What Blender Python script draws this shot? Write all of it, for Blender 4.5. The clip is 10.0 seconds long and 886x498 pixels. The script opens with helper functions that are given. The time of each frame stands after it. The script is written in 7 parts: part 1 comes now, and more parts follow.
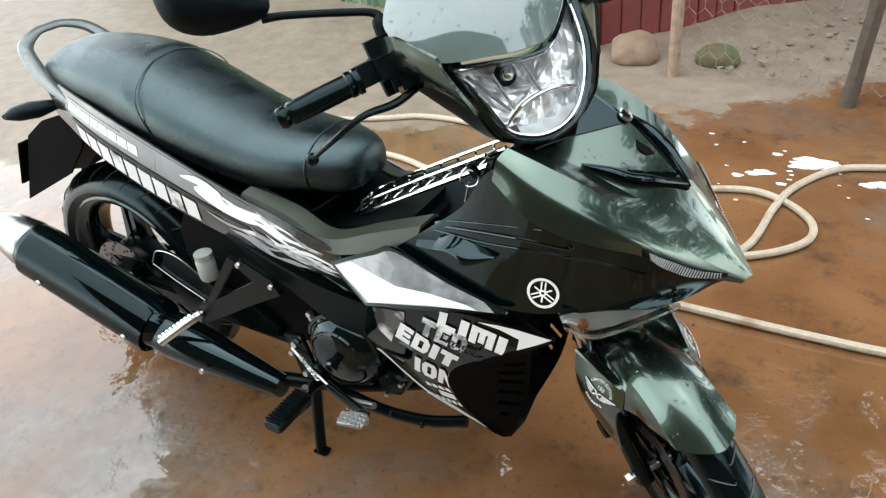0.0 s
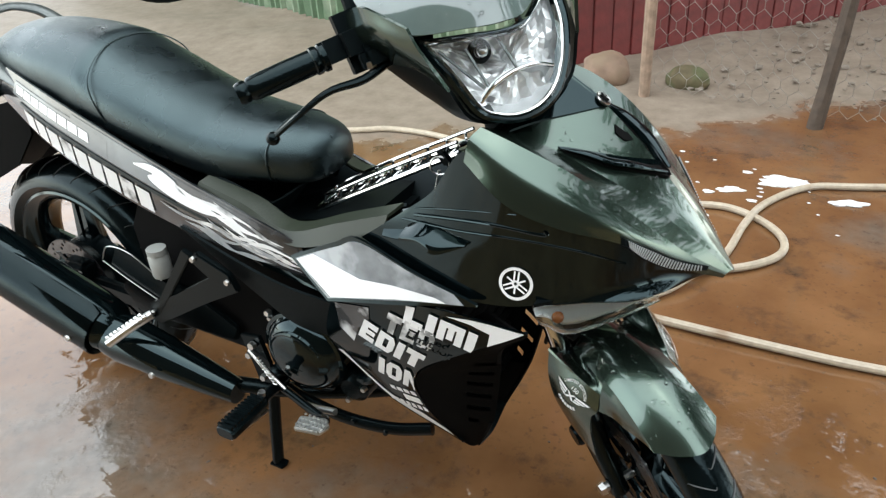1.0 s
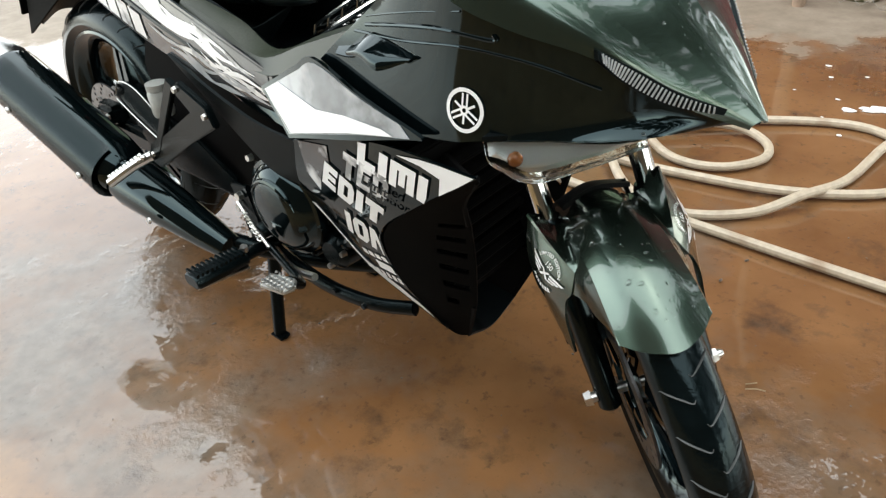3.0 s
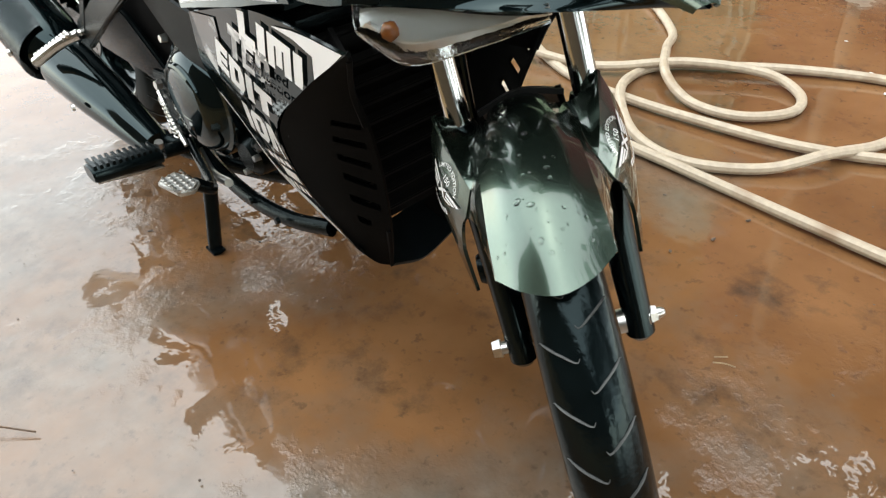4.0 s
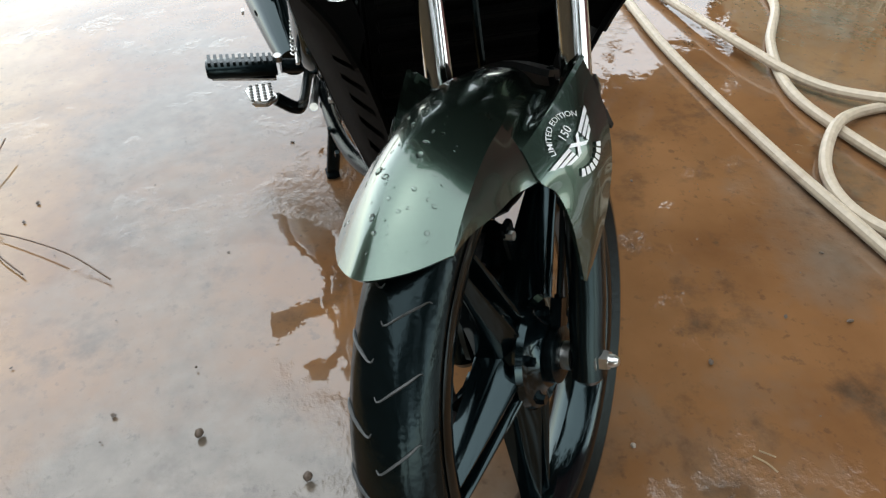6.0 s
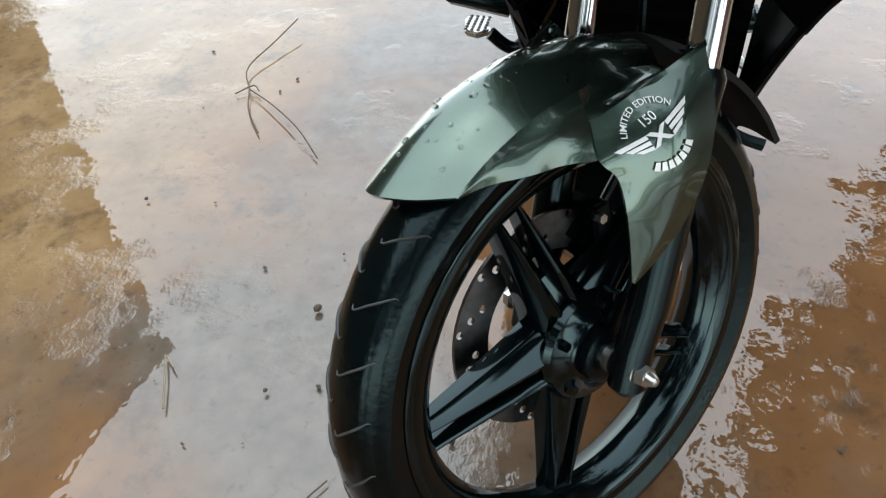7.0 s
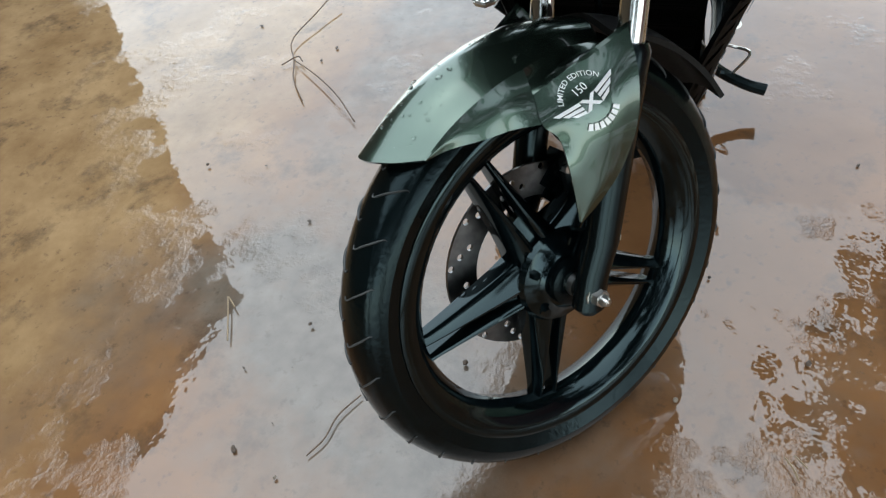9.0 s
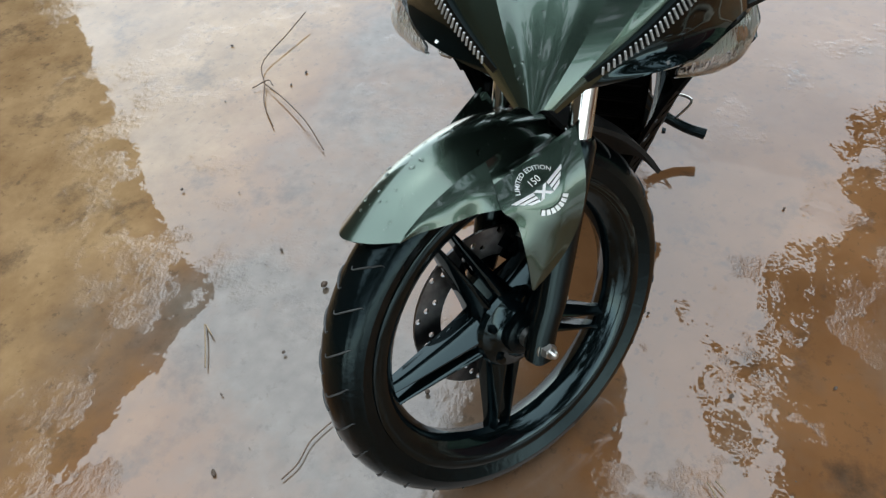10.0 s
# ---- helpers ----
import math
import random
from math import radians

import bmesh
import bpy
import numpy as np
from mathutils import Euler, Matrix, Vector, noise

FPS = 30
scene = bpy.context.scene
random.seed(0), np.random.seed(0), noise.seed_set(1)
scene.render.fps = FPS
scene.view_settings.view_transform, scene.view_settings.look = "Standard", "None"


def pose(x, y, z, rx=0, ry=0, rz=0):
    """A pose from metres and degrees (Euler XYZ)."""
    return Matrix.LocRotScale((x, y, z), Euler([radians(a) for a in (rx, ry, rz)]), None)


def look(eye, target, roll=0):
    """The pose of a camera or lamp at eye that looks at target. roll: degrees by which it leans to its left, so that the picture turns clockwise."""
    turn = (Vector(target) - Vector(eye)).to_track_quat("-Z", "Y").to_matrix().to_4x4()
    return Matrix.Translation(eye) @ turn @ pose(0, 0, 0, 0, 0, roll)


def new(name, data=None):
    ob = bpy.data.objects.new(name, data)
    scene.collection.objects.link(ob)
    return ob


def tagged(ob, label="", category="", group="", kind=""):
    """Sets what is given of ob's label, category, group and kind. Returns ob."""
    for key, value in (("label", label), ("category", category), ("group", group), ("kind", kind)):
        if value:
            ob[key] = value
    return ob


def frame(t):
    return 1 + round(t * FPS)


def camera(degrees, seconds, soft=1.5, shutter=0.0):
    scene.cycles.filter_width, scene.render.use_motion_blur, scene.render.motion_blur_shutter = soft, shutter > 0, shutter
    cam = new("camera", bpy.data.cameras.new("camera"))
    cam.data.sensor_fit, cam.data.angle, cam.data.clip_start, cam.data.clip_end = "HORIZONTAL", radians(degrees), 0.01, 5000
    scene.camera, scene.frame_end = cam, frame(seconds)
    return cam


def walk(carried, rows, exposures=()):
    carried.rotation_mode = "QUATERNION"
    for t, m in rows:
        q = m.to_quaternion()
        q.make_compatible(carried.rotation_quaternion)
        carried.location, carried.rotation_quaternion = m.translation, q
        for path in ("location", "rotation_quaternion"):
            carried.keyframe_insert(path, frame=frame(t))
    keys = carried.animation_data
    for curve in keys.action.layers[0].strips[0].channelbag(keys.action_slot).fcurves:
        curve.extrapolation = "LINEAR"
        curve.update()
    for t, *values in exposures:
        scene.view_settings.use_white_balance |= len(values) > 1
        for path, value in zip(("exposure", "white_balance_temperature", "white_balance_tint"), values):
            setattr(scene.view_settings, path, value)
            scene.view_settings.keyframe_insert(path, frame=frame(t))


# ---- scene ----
# ================= camera =================
cam = camera(62.0, 10.0, soft=1.3, shutter=0.0)
PATH = [
    (0, (1.477, -0.982, 1.342), (0.548, 0.416, 0.255), -6.7),
    (0.5, (1.453, -0.984, 1.302), (0.608, 0.489, 0.245), -5.1),
    (1, (1.46, -0.965, 1.258), (0.59, 0.512, 0.229), -4.1),
    (1.5, (1.477, -0.899, 1.196), (0.514, 0.502, 0.142), -4.0),
    (2, (1.5, -0.818, 1.121), (0.407, 0.439, 0.014), -4.5),
    (2.2, (1.513, -0.801, 1.104), (0.387, 0.423, -0.008), -4.5),
    (3.3, (1.643, -0.708, 0.987), (0.482, 0.437, -0.172), -5.9),
    (3.5, (1.651, -0.673, 0.966), (0.503, 0.451, -0.225), -5.3),
    (4, (1.664, -0.54, 0.875), (0.464, 0.478, -0.358), -2.8),
    (4.5, (1.72, -0.453, 0.837), (0.499, 0.466, -0.454), -2.5),
    (5, (1.773, -0.351, 0.819), (0.406, 0.384, -0.443), -7.5),
    (5.2, (1.78, -0.321, 0.815), (0.354, 0.336, -0.423), -7.0),
    (6.3, (1.782, -0.18, 0.823), (0.279, 0.06, -0.474), -0.8),
    (6.5, (1.782, -0.148, 0.82), (0.283, -0.02, -0.498), -0.1),
    (7, (1.796, -0.026, 0.806), (0.345, -0.4, -0.518), -1.1),
    (7.5, (1.832, 0.034, 0.785), (0.434, -0.458, -0.557), -2.1),
    (8, (1.858, 0.053, 0.782), (0.507, -0.493, -0.588), -5.1),
    (8.5, (1.881, 0.075, 0.814), (0.561, -0.49, -0.579), -7.9),
    (9, (1.887, 0.087, 0.905), (0.575, -0.447, -0.506), -8.3),
    (9.5, (1.893, 0.087, 0.983), (0.585, -0.366, -0.461), -5.4),
    (10, (1.891, 0.086, 1.043), (0.582, -0.328, -0.412), -4.1),
]
walk(cam, [(t, look(eye, target, roll)) for t, eye, target, roll in PATH],
     exposures=[(0.0, 2.55, 6550, 4), (2.0, 2.36, 6650, 4), (4.0, 2.64, 6950, 5), (5.0, 2.46, 6800, 5), (7.0, 2.18, 6350, 3), (10.0, 2.13, 6250, 3)])

# ================= sky and sun =================
world = bpy.data.worlds.new("overcast_sky")
scene.world = world
world.use_nodes = True
wn, wl = world.node_tree.nodes, world.node_tree.links
wn.clear()
w_out = wn.new("ShaderNodeOutputWorld")
w_bg = wn.new("ShaderNodeBackground")
w_sky = wn.new("ShaderNodeTexSky")
w_sky.sky_type = "NISHITA"
w_sky.sun_disc = False
w_sky.sun_elevation, w_sky.sun_rotation = radians(82), radians(200)
w_sky.air_density, w_sky.dust_density, w_sky.ozone_density = 1.0, 0.4, 1.0
w_hsv = wn.new("ShaderNodeHueSaturation")
w_hsv.inputs["Saturation"].default_value = 0.25
wl.new(w_sky.outputs[0], w_hsv.inputs["Color"])
wl.new(w_hsv.outputs[0], w_bg.inputs["Color"])
w_bg.inputs["Strength"].default_value = 0.15
wl.new(w_bg.outputs[0], w_out.inputs[0])

sun_data = bpy.data.lights.new("sun", "SUN")
sun_data.energy, sun_data.angle, sun_data.color = 0.2, radians(100), (1.0, 0.98, 0.95)
sun = new("sun", sun_data)
sun.matrix_world = look((0, 0, 8), (0.3, 1.0, 0))


# ================= materials =================
def material(name, colour, rough=0.5, metal=0.0, grain=30.0, vary=0.12, bump=0.0, bump_scale=60.0,
             coat=0.0, second=None, second_scale=4.0, second_edge=(0.45, 0.6), rough_vary=0.0, ior=1.5, spec=0.5, coat_ior=1.6, sheen=None):
    """A surface with fine grain, a second tone in patches and a light relief."""
    m = bpy.data.materials.new(name)
    m.use_nodes = True
    n, l = m.node_tree.nodes, m.node_tree.links
    b = n["Principled BSDF"]
    tc = n.new("ShaderNodeTexCoord")
    fine = n.new("ShaderNodeTexNoise")
    fine.inputs["Scale"].default_value, fine.inputs["Detail"].default_value = grain, 6.0
    l.new(tc.outputs["Object"], fine.inputs["Vector"])
    ramp = n.new("ShaderNodeValToRGB")
    ramp.color_ramp.elements[0].position, ramp.color_ramp.elements[1].position = 0.3, 0.7
    for el, k in zip(ramp.color_ramp.elements, (1 - vary, 1 + vary)):
        el.color = (*[min(1, c * k) for c in colour], 1)
    l.new(fine.outputs["Fac"], ramp.inputs["Fac"])
    out = ramp.outputs["Color"]
    big = n.new("ShaderNodeTexNoise")
    big.inputs["Scale"].default_value, big.inputs["Detail"].default_value = second_scale, 5.0
    l.new(tc.outputs["Object"], big.inputs["Vector"])
    if second:
        edge = n.new("ShaderNodeValToRGB")
        edge.color_ramp.elements[0].position, edge.color_ramp.elements[1].position = second_edge
        l.new(big.outputs["Fac"], edge.inputs["Fac"])
        mix = n.new("ShaderNodeMix")
        mix.data_type = "RGBA"
        l.new(edge.outputs["Color"], mix.inputs["Factor"])
        l.new(out, mix.inputs["A"])
        mix.inputs["B"].default_value = (*second, 1)
        out = mix.outputs["Result"]
    l.new(out, b.inputs["Base Color"])
    b.inputs["Roughness"].default_value, b.inputs["Metallic"].default_value = rough, metal
    if rough_vary:
        rr = n.new("ShaderNodeMapRange")
        rr.inputs["To Min"].default_value, rr.inputs["To Max"].default_value = max(0.02, rough - rough_vary), rough + rough_vary
        rr.inputs["From Min"].default_value, rr.inputs["From Max"].default_value = 0.3, 0.7
        l.new(big.outputs["Fac"], rr.inputs["Value"])
        l.new(rr.outputs["Result"], b.inputs["Roughness"])
    b.inputs["IOR"].default_value, b.inputs["Specular IOR Level"].default_value = ior, spec
    if sheen:
        b.inputs["Specular Tint"].default_value = (*sheen, 1)
    b.inputs["Coat Weight"].default_value, b.inputs["Coat Roughness"].default_value = coat, 0.02
    b.inputs["Coat IOR"].default_value = coat_ior
    if bump:
        rel = n.new("ShaderNodeTexNoise")
        rel.inputs["Scale"].default_value, rel.inputs["Detail"].default_value = bump_scale, 4.0
        l.new(tc.outputs["Object"], rel.inputs["Vector"])
        bp = n.new("ShaderNodeBump")
        bp.inputs["Strength"].default_value, bp.inputs["Distance"].default_value = bump, 0.01
        l.new(rel.outputs["Fac"], bp.inputs["Height"])
        l.new(bp.outputs["Normal"], b.inputs["Normal"])
    return m


M_GREEN = material("olive_metallic_paint", (0.062, 0.096, 0.075), 0.24, 0.92, grain=900, vary=0.16, coat=1.0, coat_ior=1.5, second=(0.055, 0.086, 0.067), second_scale=3)
M_GREEN.node_tree.nodes["Principled BSDF"].inputs["Coat Roughness"].default_value = 0.05
M_BLACK = material("gloss_black_paint", (0.0012, 0.0026, 0.0030), 0.05, 0.0, grain=50, vary=0.2, spec=0.42, sheen=(0.68, 0.95, 1.0))
M_PLASTIC = material("matt_black_plastic", (0.0022, 0.0032, 0.0036), 0.42, 0.0, grain=300, vary=0.25, bump=0.12, bump_scale=700, spec=0.12, sheen=(0.68, 0.95, 1.0))
M_SEAT = material("black_vinyl", (0.0025, 0.0045, 0.0055), 0.31, 0.0, grain=40, vary=0.2, bump=0.15, bump_scale=420, rough_vary=0.17, second=(0.004, 0.006, 0.007), second_scale=9, spec=0.8, sheen=(0.68, 0.95, 1.0))
M_RUBBER = material("wet_black_rubber", (0.0020, 0.0036, 0.0040), 0.17, 0.0, grain=60, vary=0.25, bump=0.05, bump_scale=160, rough_vary=0.07, spec=0.2, sheen=(0.68, 0.95, 1.0))
M_RIM = material("gloss_black_alloy", (0.0012, 0.0024, 0.003), 0.09, 0.0, grain=60, vary=0.25, spec=0.45, sheen=(0.68, 0.95, 1.0))
M_ENGINE = material("black_engine_paint", (0.0018, 0.0030, 0.0034), 0.2, 0.0, grain=120, vary=0.3, bump=0.1, bump_scale=400, spec=0.16, sheen=(0.68, 0.95, 1.0))
M_CHROME = material("chrome", (0.62, 0.63, 0.62), 0.08, 1.0, grain=40, vary=0.05, rough_vary=0.03)
M_STEEL = material("zinc_steel", (0.55, 0.55, 0.53), 0.28, 1.0, grain=120, vary=0.15)
M_WHITE = material("white_vinyl_print", (0.84, 0.85, 0.85), 0.25, 0.0, grain=20, vary=0.04, coat=0.4)
M_GREYPRINT = material("grey_vinyl_print", (0.17, 0.19, 0.205), 0.25, 0.0, grain=14, vary=0.5, coat=0.6, second=(0.42, 0.45, 0.47), second_scale=11)
M_SMOKE = material("smoke_pattern_vinyl", (0.03, 0.032, 0.034), 0.22, 0.0, grain=16, vary=0.5, coat=0.7, second=(0.62, 0.64, 0.65), second_scale=13, second_edge=(0.50, 0.62))
M_TANK = material("milky_plastic", (0.30, 0.31, 0.29), 0.35, 0.0, grain=40, vary=0.08)
M_DISC = material("brushed_brake_steel", (0.16, 0.16, 0.16), 0.35, 1.0, grain=90, vary=0.25)
M_HOSE = material("cream_pvc_hose", (0.43, 0.36, 0.27), 0.4, 0.0, grain=60, vary=0.12, second=(0.28, 0.20, 0.13), second_scale=9, second_edge=(0.55, 0.75))
M_TAILRED = material("red_lens", (0.3, 0.01, 0.01), 0.12, 0.0, grain=20, coat=1.0)
# pale tone stands in for sky mirrored in the green cowl
M_COWLTOP = material("cowl_paint_with_sky_sheen", (0.11, 0.145, 0.135), 0.09, 0.0, grain=20, vary=0.1, coat=1.0)
M_DARKPRINT = material("dark_grey_vinyl_print", (0.018, 0.020, 0.022), 0.2, 0.0, grain=14, vary=0.4, coat=0.7, second=(0.10, 0.11, 0.115), second_scale=9, second_edge=(0.5, 0.68))
M_GREYMETAL = material("grey_cast_alloy", (0.13, 0.145, 0.14), 0.3, 0.5, grain=80, vary=0.15, coat=0.3)
M_REFLECT = material("reflector_chrome", (0.92, 0.93, 0.93), 0.3, 0.8, grain=30, vary=0.06)
# near-black for slots and recesses, deep shade put into the colour
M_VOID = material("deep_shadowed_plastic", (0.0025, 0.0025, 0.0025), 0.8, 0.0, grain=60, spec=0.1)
M_SLIDER = material("satin_black_fork_paint", (0.0014, 0.0024, 0.0028), 0.22, 0.0, grain=90, vary=0.25, spec=0.28, sheen=(0.68, 0.95, 1.0))
M_DUCT = material("dull_black_moulding", (0.0014, 0.0020, 0.0022), 0.62, 0.0, grain=300, vary=0.25, bump=0.1, bump_scale=500, spec=0.04)
M_SLATE = material("slate_grey_vinyl_print", (0.055, 0.064, 0.072), 0.22, 0.0, grain=9, vary=0.3, coat=0.7, second=(0.10, 0.115, 0.125), second_scale=6)
M_STENCIL = material("worn_grey_stencil", (0.75, 0.76, 0.76), 0.25, 0.0, grain=20, vary=0.1, coat=0.6, second=(0.2, 0.21, 0.21), second_scale=30)
# darker copy of the olive paint, the tunnel panel's shade put in
M_OLIVE = material("olive_paint_shaded", (0.030, 0.037, 0.025), 0.38, 0.0, grain=300, vary=0.25, spec=0.35, second=(0.025, 0.031, 0.021), second_scale=5)
M_FLAP = material("dull_grey_black_flap", (0.012, 0.013, 0.013), 0.55, 0.0, grain=200, vary=0.25, spec=0.2)
M_AMBER = material("amber_bulb", (0.35, 0.10, 0.02), 0.2, 0.0, grain=30)
M_CLEARRIB = material("clear_lens_rib", (0.34, 0.36, 0.36), 0.25, 0.0, grain=30, vary=0.2, coat=0.6)
M_LAMPBACK = material("silver_lamp_backing", (0.55, 0.57, 0.58), 0.4, 0.5, grain=30, vary=0.2)


def glass(name, tint=(0.95, 0.97, 0.97), rough=0.02, bump=0.0, scale=120.0, ior=1.3, coat=0.0):
    m = material(name, tint, rough, 0.0, grain=20, vary=0.02, bump=bump, bump_scale=scale)
    b = m.node_tree.nodes["Principled BSDF"]
    b.inputs["Transmission Weight"].default_value = 1.0
    b.inputs["IOR"].default_value = ior
    b.inputs["Coat Weight"].default_value, b.inputs["Coat Roughness"].default_value = coat, 0.02
    return m


M_LENS = glass("clear_lens", (0.95, 0.97, 0.97), 0.0, ior=1.02, coat=0.5)
M_RIBLENS = glass("ribbed_clear_lens", (0.72, 0.76, 0.76), 0.05, 0.18, 70)
M_DROP = glass("water_drop", (0.98, 0.99, 1.0), 0.0)


# ================= building helpers =================
def part(name, bm, mat, parent=None, label="", smooth=True, angle=35):
    """Links a bmesh as one mesh object, under a thing or a part where a parent is given."""
    me = bpy.data.meshes.new(name)
    bmesh.ops.recalc_face_normals(bm, faces=bm.faces[:])
    bm.to_mesh(me)
    bm.free()
    if mat:
        for m in (mat if isinstance(mat, (list, tuple)) else [mat]):
            me.materials.append(m)
    if smooth:
        me.polygons.foreach_set("use_smooth", [True] * len(me.polygons))
        me.set_sharp_from_angle(angle=radians(angle))
    ob = new(name, me)
    if parent:
        ob.parent = parent
    if label:
        ob["label"] = label
    return ob


def spline(pts, n, closed=False):
    """Catmull-Rom through the points, n samples."""
    pts = [np.array(p, float) for p in pts]
    out = []
    m = len(pts)
    segs = m if closed else m - 1
    for i in range(n):
        u = i / n * segs if closed else i / (n - 1) * segs
        k = min(int(u), segs - 1)
        f = u - k
        if closed:
            a, b, c, d = (pts[(k + q) % m] for q in (-1, 0, 1, 2))
        else:
            b, c = pts[k], pts[k + 1]
            a = pts[k - 1] if k > 0 else 2 * b - c
            d = pts[k + 2] if k + 2 < m else 2 * c - b
        out.append(0.5 * (2 * b + (c - a) * f + (2 * a - 5 * b + 4 * c - d) * f * f + (3 * b - a - 3 * c + d) * f ** 3))
    return out


class Surface:
    """A sheet through a few guide curves; at(u, v) gives a place and its outward normal."""

    def __init__(self, curves, out=(0, -1, 0.2)):
        self.curves, self.out, self.grid = curves, np.array(out, float), None

    def raw(self, u, v):
        def cr(pts, w):
            m = len(pts) - 1
            w = min(max(w, 0.0), 1.0) * m
            k = min(int(w), m - 1)
            f = w - k
            b, c = pts[k], pts[k + 1]
            a = pts[k - 1] if k > 0 else 2 * b - c
            d = pts[k + 2] if k + 2 <= m else 2 * c - b
            return 0.5 * (2 * b + (c - a) * f + (2 * a - 5 * b + 4 * c - d) * f * f + (3 * b - a - 3 * c + d) * f ** 3)
        return cr([cr([np.array(p, float) for p in c], u) for c in self.curves], v)

    def at(self, u, v):
        e = 0.01
        p = self.raw(u, v)
        du = self.raw(min(u + e, 1), v) - self.raw(max(u - e, 0), v)
        dv = self.raw(u, min(v + e, 1)) - self.raw(u, max(v - e, 0))
        n = np.cross(du, dv)
        n /= np.linalg.norm(n) + 1e-12
        return p, (n if n @ self.out > 0 else -n)


def find(surf, target, axes=(0, 2)):
    """The u, v at which a surface has the given two coordinates."""
    ia, ib = axes
    if surf.grid is None:
        surf.grid = [(u, v, surf.raw(u, v)) for u in np.linspace(0, 1, 17) for v in np.linspace(0, 1, 17)]
    u, v, _ = min(surf.grid, key=lambda g: (g[2][ia] - target[0]) ** 2 + (g[2][ib] - target[1]) ** 2)
    for _ in range(5):
        p = surf.raw(u, v)
        h = 0.004
        s, t = (h if u < 0.5 else -h), (h if v < 0.5 else -h)
        pu, pv = (surf.raw(u + s, v) - p) / s, (surf.raw(u, v + t) - p) / t
        m = np.array(((pu[ia], pv[ia]), (pu[ib], pv[ib])))
        if abs(np.linalg.det(m)) < 1e-9:
            break
        du, dv = np.linalg.solve(m, np.array((target[0] - p[ia], target[1] - p[ib])))
        u, v = min(max(u + max(-0.2, min(0.2, du)), 0), 1), min(max(v + max(-0.2, min(0.2, dv)), 0), 1)
    return u, v


def drawn_on(surf, origin, ex, ey, axes=(0, 2)):
    """Maps a flat drawing to a surface: drawing x runs along ex and y along ey from origin."""
    return lambda x, y: find(surf, (origin[0] + x * ex[0] + y * ey[0], origin[1] + x * ex[1] + y * ey[1]), axes)


def skin(surf, nu=18, nv=8, thick=0.004, box=(0, 0, 1, 1), lift=0.0):
    """A bmesh shell over a surface, or over a rectangle of it."""
    bm = bmesh.new()
    u0, v0, u1, v1 = box
    top, low = [], []
    for i in range(nu + 1):
        a, b = [], []
        for j in range(nv + 1):
            p, n = surf.at(u0 + (u1 - u0) * i / nu, v0 + (v1 - v0) * j / nv)
            a.append(bm.verts.new(p + n * lift))
            b.append(bm.verts.new(p + n * (lift - thick)))
        top.append(a)
        low.append(b)
    for g in (top, low):
        for i in range(nu):
            for j in range(nv):
                bm.faces.new((g[i][j], g[i + 1][j], g[i + 1][j + 1], g[i][j + 1]))
    for i in range(nu):
        for j in (0, nv):
            bm.faces.new((top[i][j], top[i + 1][j], low[i + 1][j], low[i][j]))
    for j in range(nv):
        for i in (0, nu):
            bm.faces.new((top[i][j], top[i][j + 1], low[i][j + 1], low[i][j]))
    bmesh.ops.remove_doubles(bm, verts=bm.verts[:], dist=1e-5)
    return bm


def mirrored(bm):
    """The same mesh on the other flank."""
    c = bm.copy()
    bmesh.ops.transform(c, matrix=Matrix.Diagonal((1, -1, 1, 1)), verts=c.verts[:])
    bmesh.ops.reverse_faces(c, faces=c.faces[:])
    return c


def loft(rings, caps=True):
    """Skin over closed rings of equal count."""
    bm = bmesh.new()
    vs = [[bm.verts.new(p) for p in r] for r in rings]
    m = len(rings[0])
    for a, b in zip(vs, vs[1:]):
        for i in range(m):
            bm.faces.new((a[i], a[(i + 1) % m], b[(i + 1) % m], b[i]))
    if caps:
        bm.faces.new(vs[0][::-1])
        bm.faces.new(vs[-1])
    return bm


def tube(pts, radius, n=24, seg=10, bm=None, flat=1.0):
    """A round rod along a smooth line; radius may be a list of radii at the points."""
    bm = bm or bmesh.new()
    line = spline(pts, n)
    rad = [radius] * n if not isinstance(radius, (list, tuple)) else [float(r[0]) for r in spline([(r,) for r in radius], n)]
    rings = []
    up = np.array((0, 0, 1.0))
    for i, p in enumerate(line):
        d = line[min(i + 1, n - 1)] - line[max(i - 1, 0)]
        d /= np.linalg.norm(d) + 1e-12
        if abs(d @ up) > 0.95 and i == 0:
            up = np.array((1.0, 0, 0))
        s = np.cross(d, up)
        s /= np.linalg.norm(s) + 1e-12
        t = np.cross(s, d)
        up = t
        rings.append([bm.verts.new(p + rad[i] * (math.cos(2 * math.pi * q / seg) * s + flat * math.sin(2 * math.pi * q / seg) * t)) for q in range(seg)])
    for a, b in zip(rings, rings[1:]):
        for q in range(seg):
            bm.faces.new((a[q], a[(q + 1) % seg], b[(q + 1) % seg], b[q]))
    bm.faces.new(rings[0][::-1])
    bm.faces.new(rings[-1])
    return bm


def lathe(profile, seg=64, m=Matrix.Identity(4), bm=None, closed=True):
    """Turns a profile of (radius, along) round the y axis."""
    bm = bm or bmesh.new()
    rings = []
    for i in range(seg):
        a = 2 * math.pi * i / seg
        rings.append([bm.verts.new(m @ Vector((r * math.cos(a), y, r * math.sin(a)))) for r, y in profile])
    k = len(profile)
    for i in range(seg):
        a, b = rings[i], rings[(i + 1) % seg]
        for j in range(k if closed else k - 1):
            bm.faces.new((a[j], b[j], b[(j + 1) % k], a[(j + 1) % k]))
    return bm


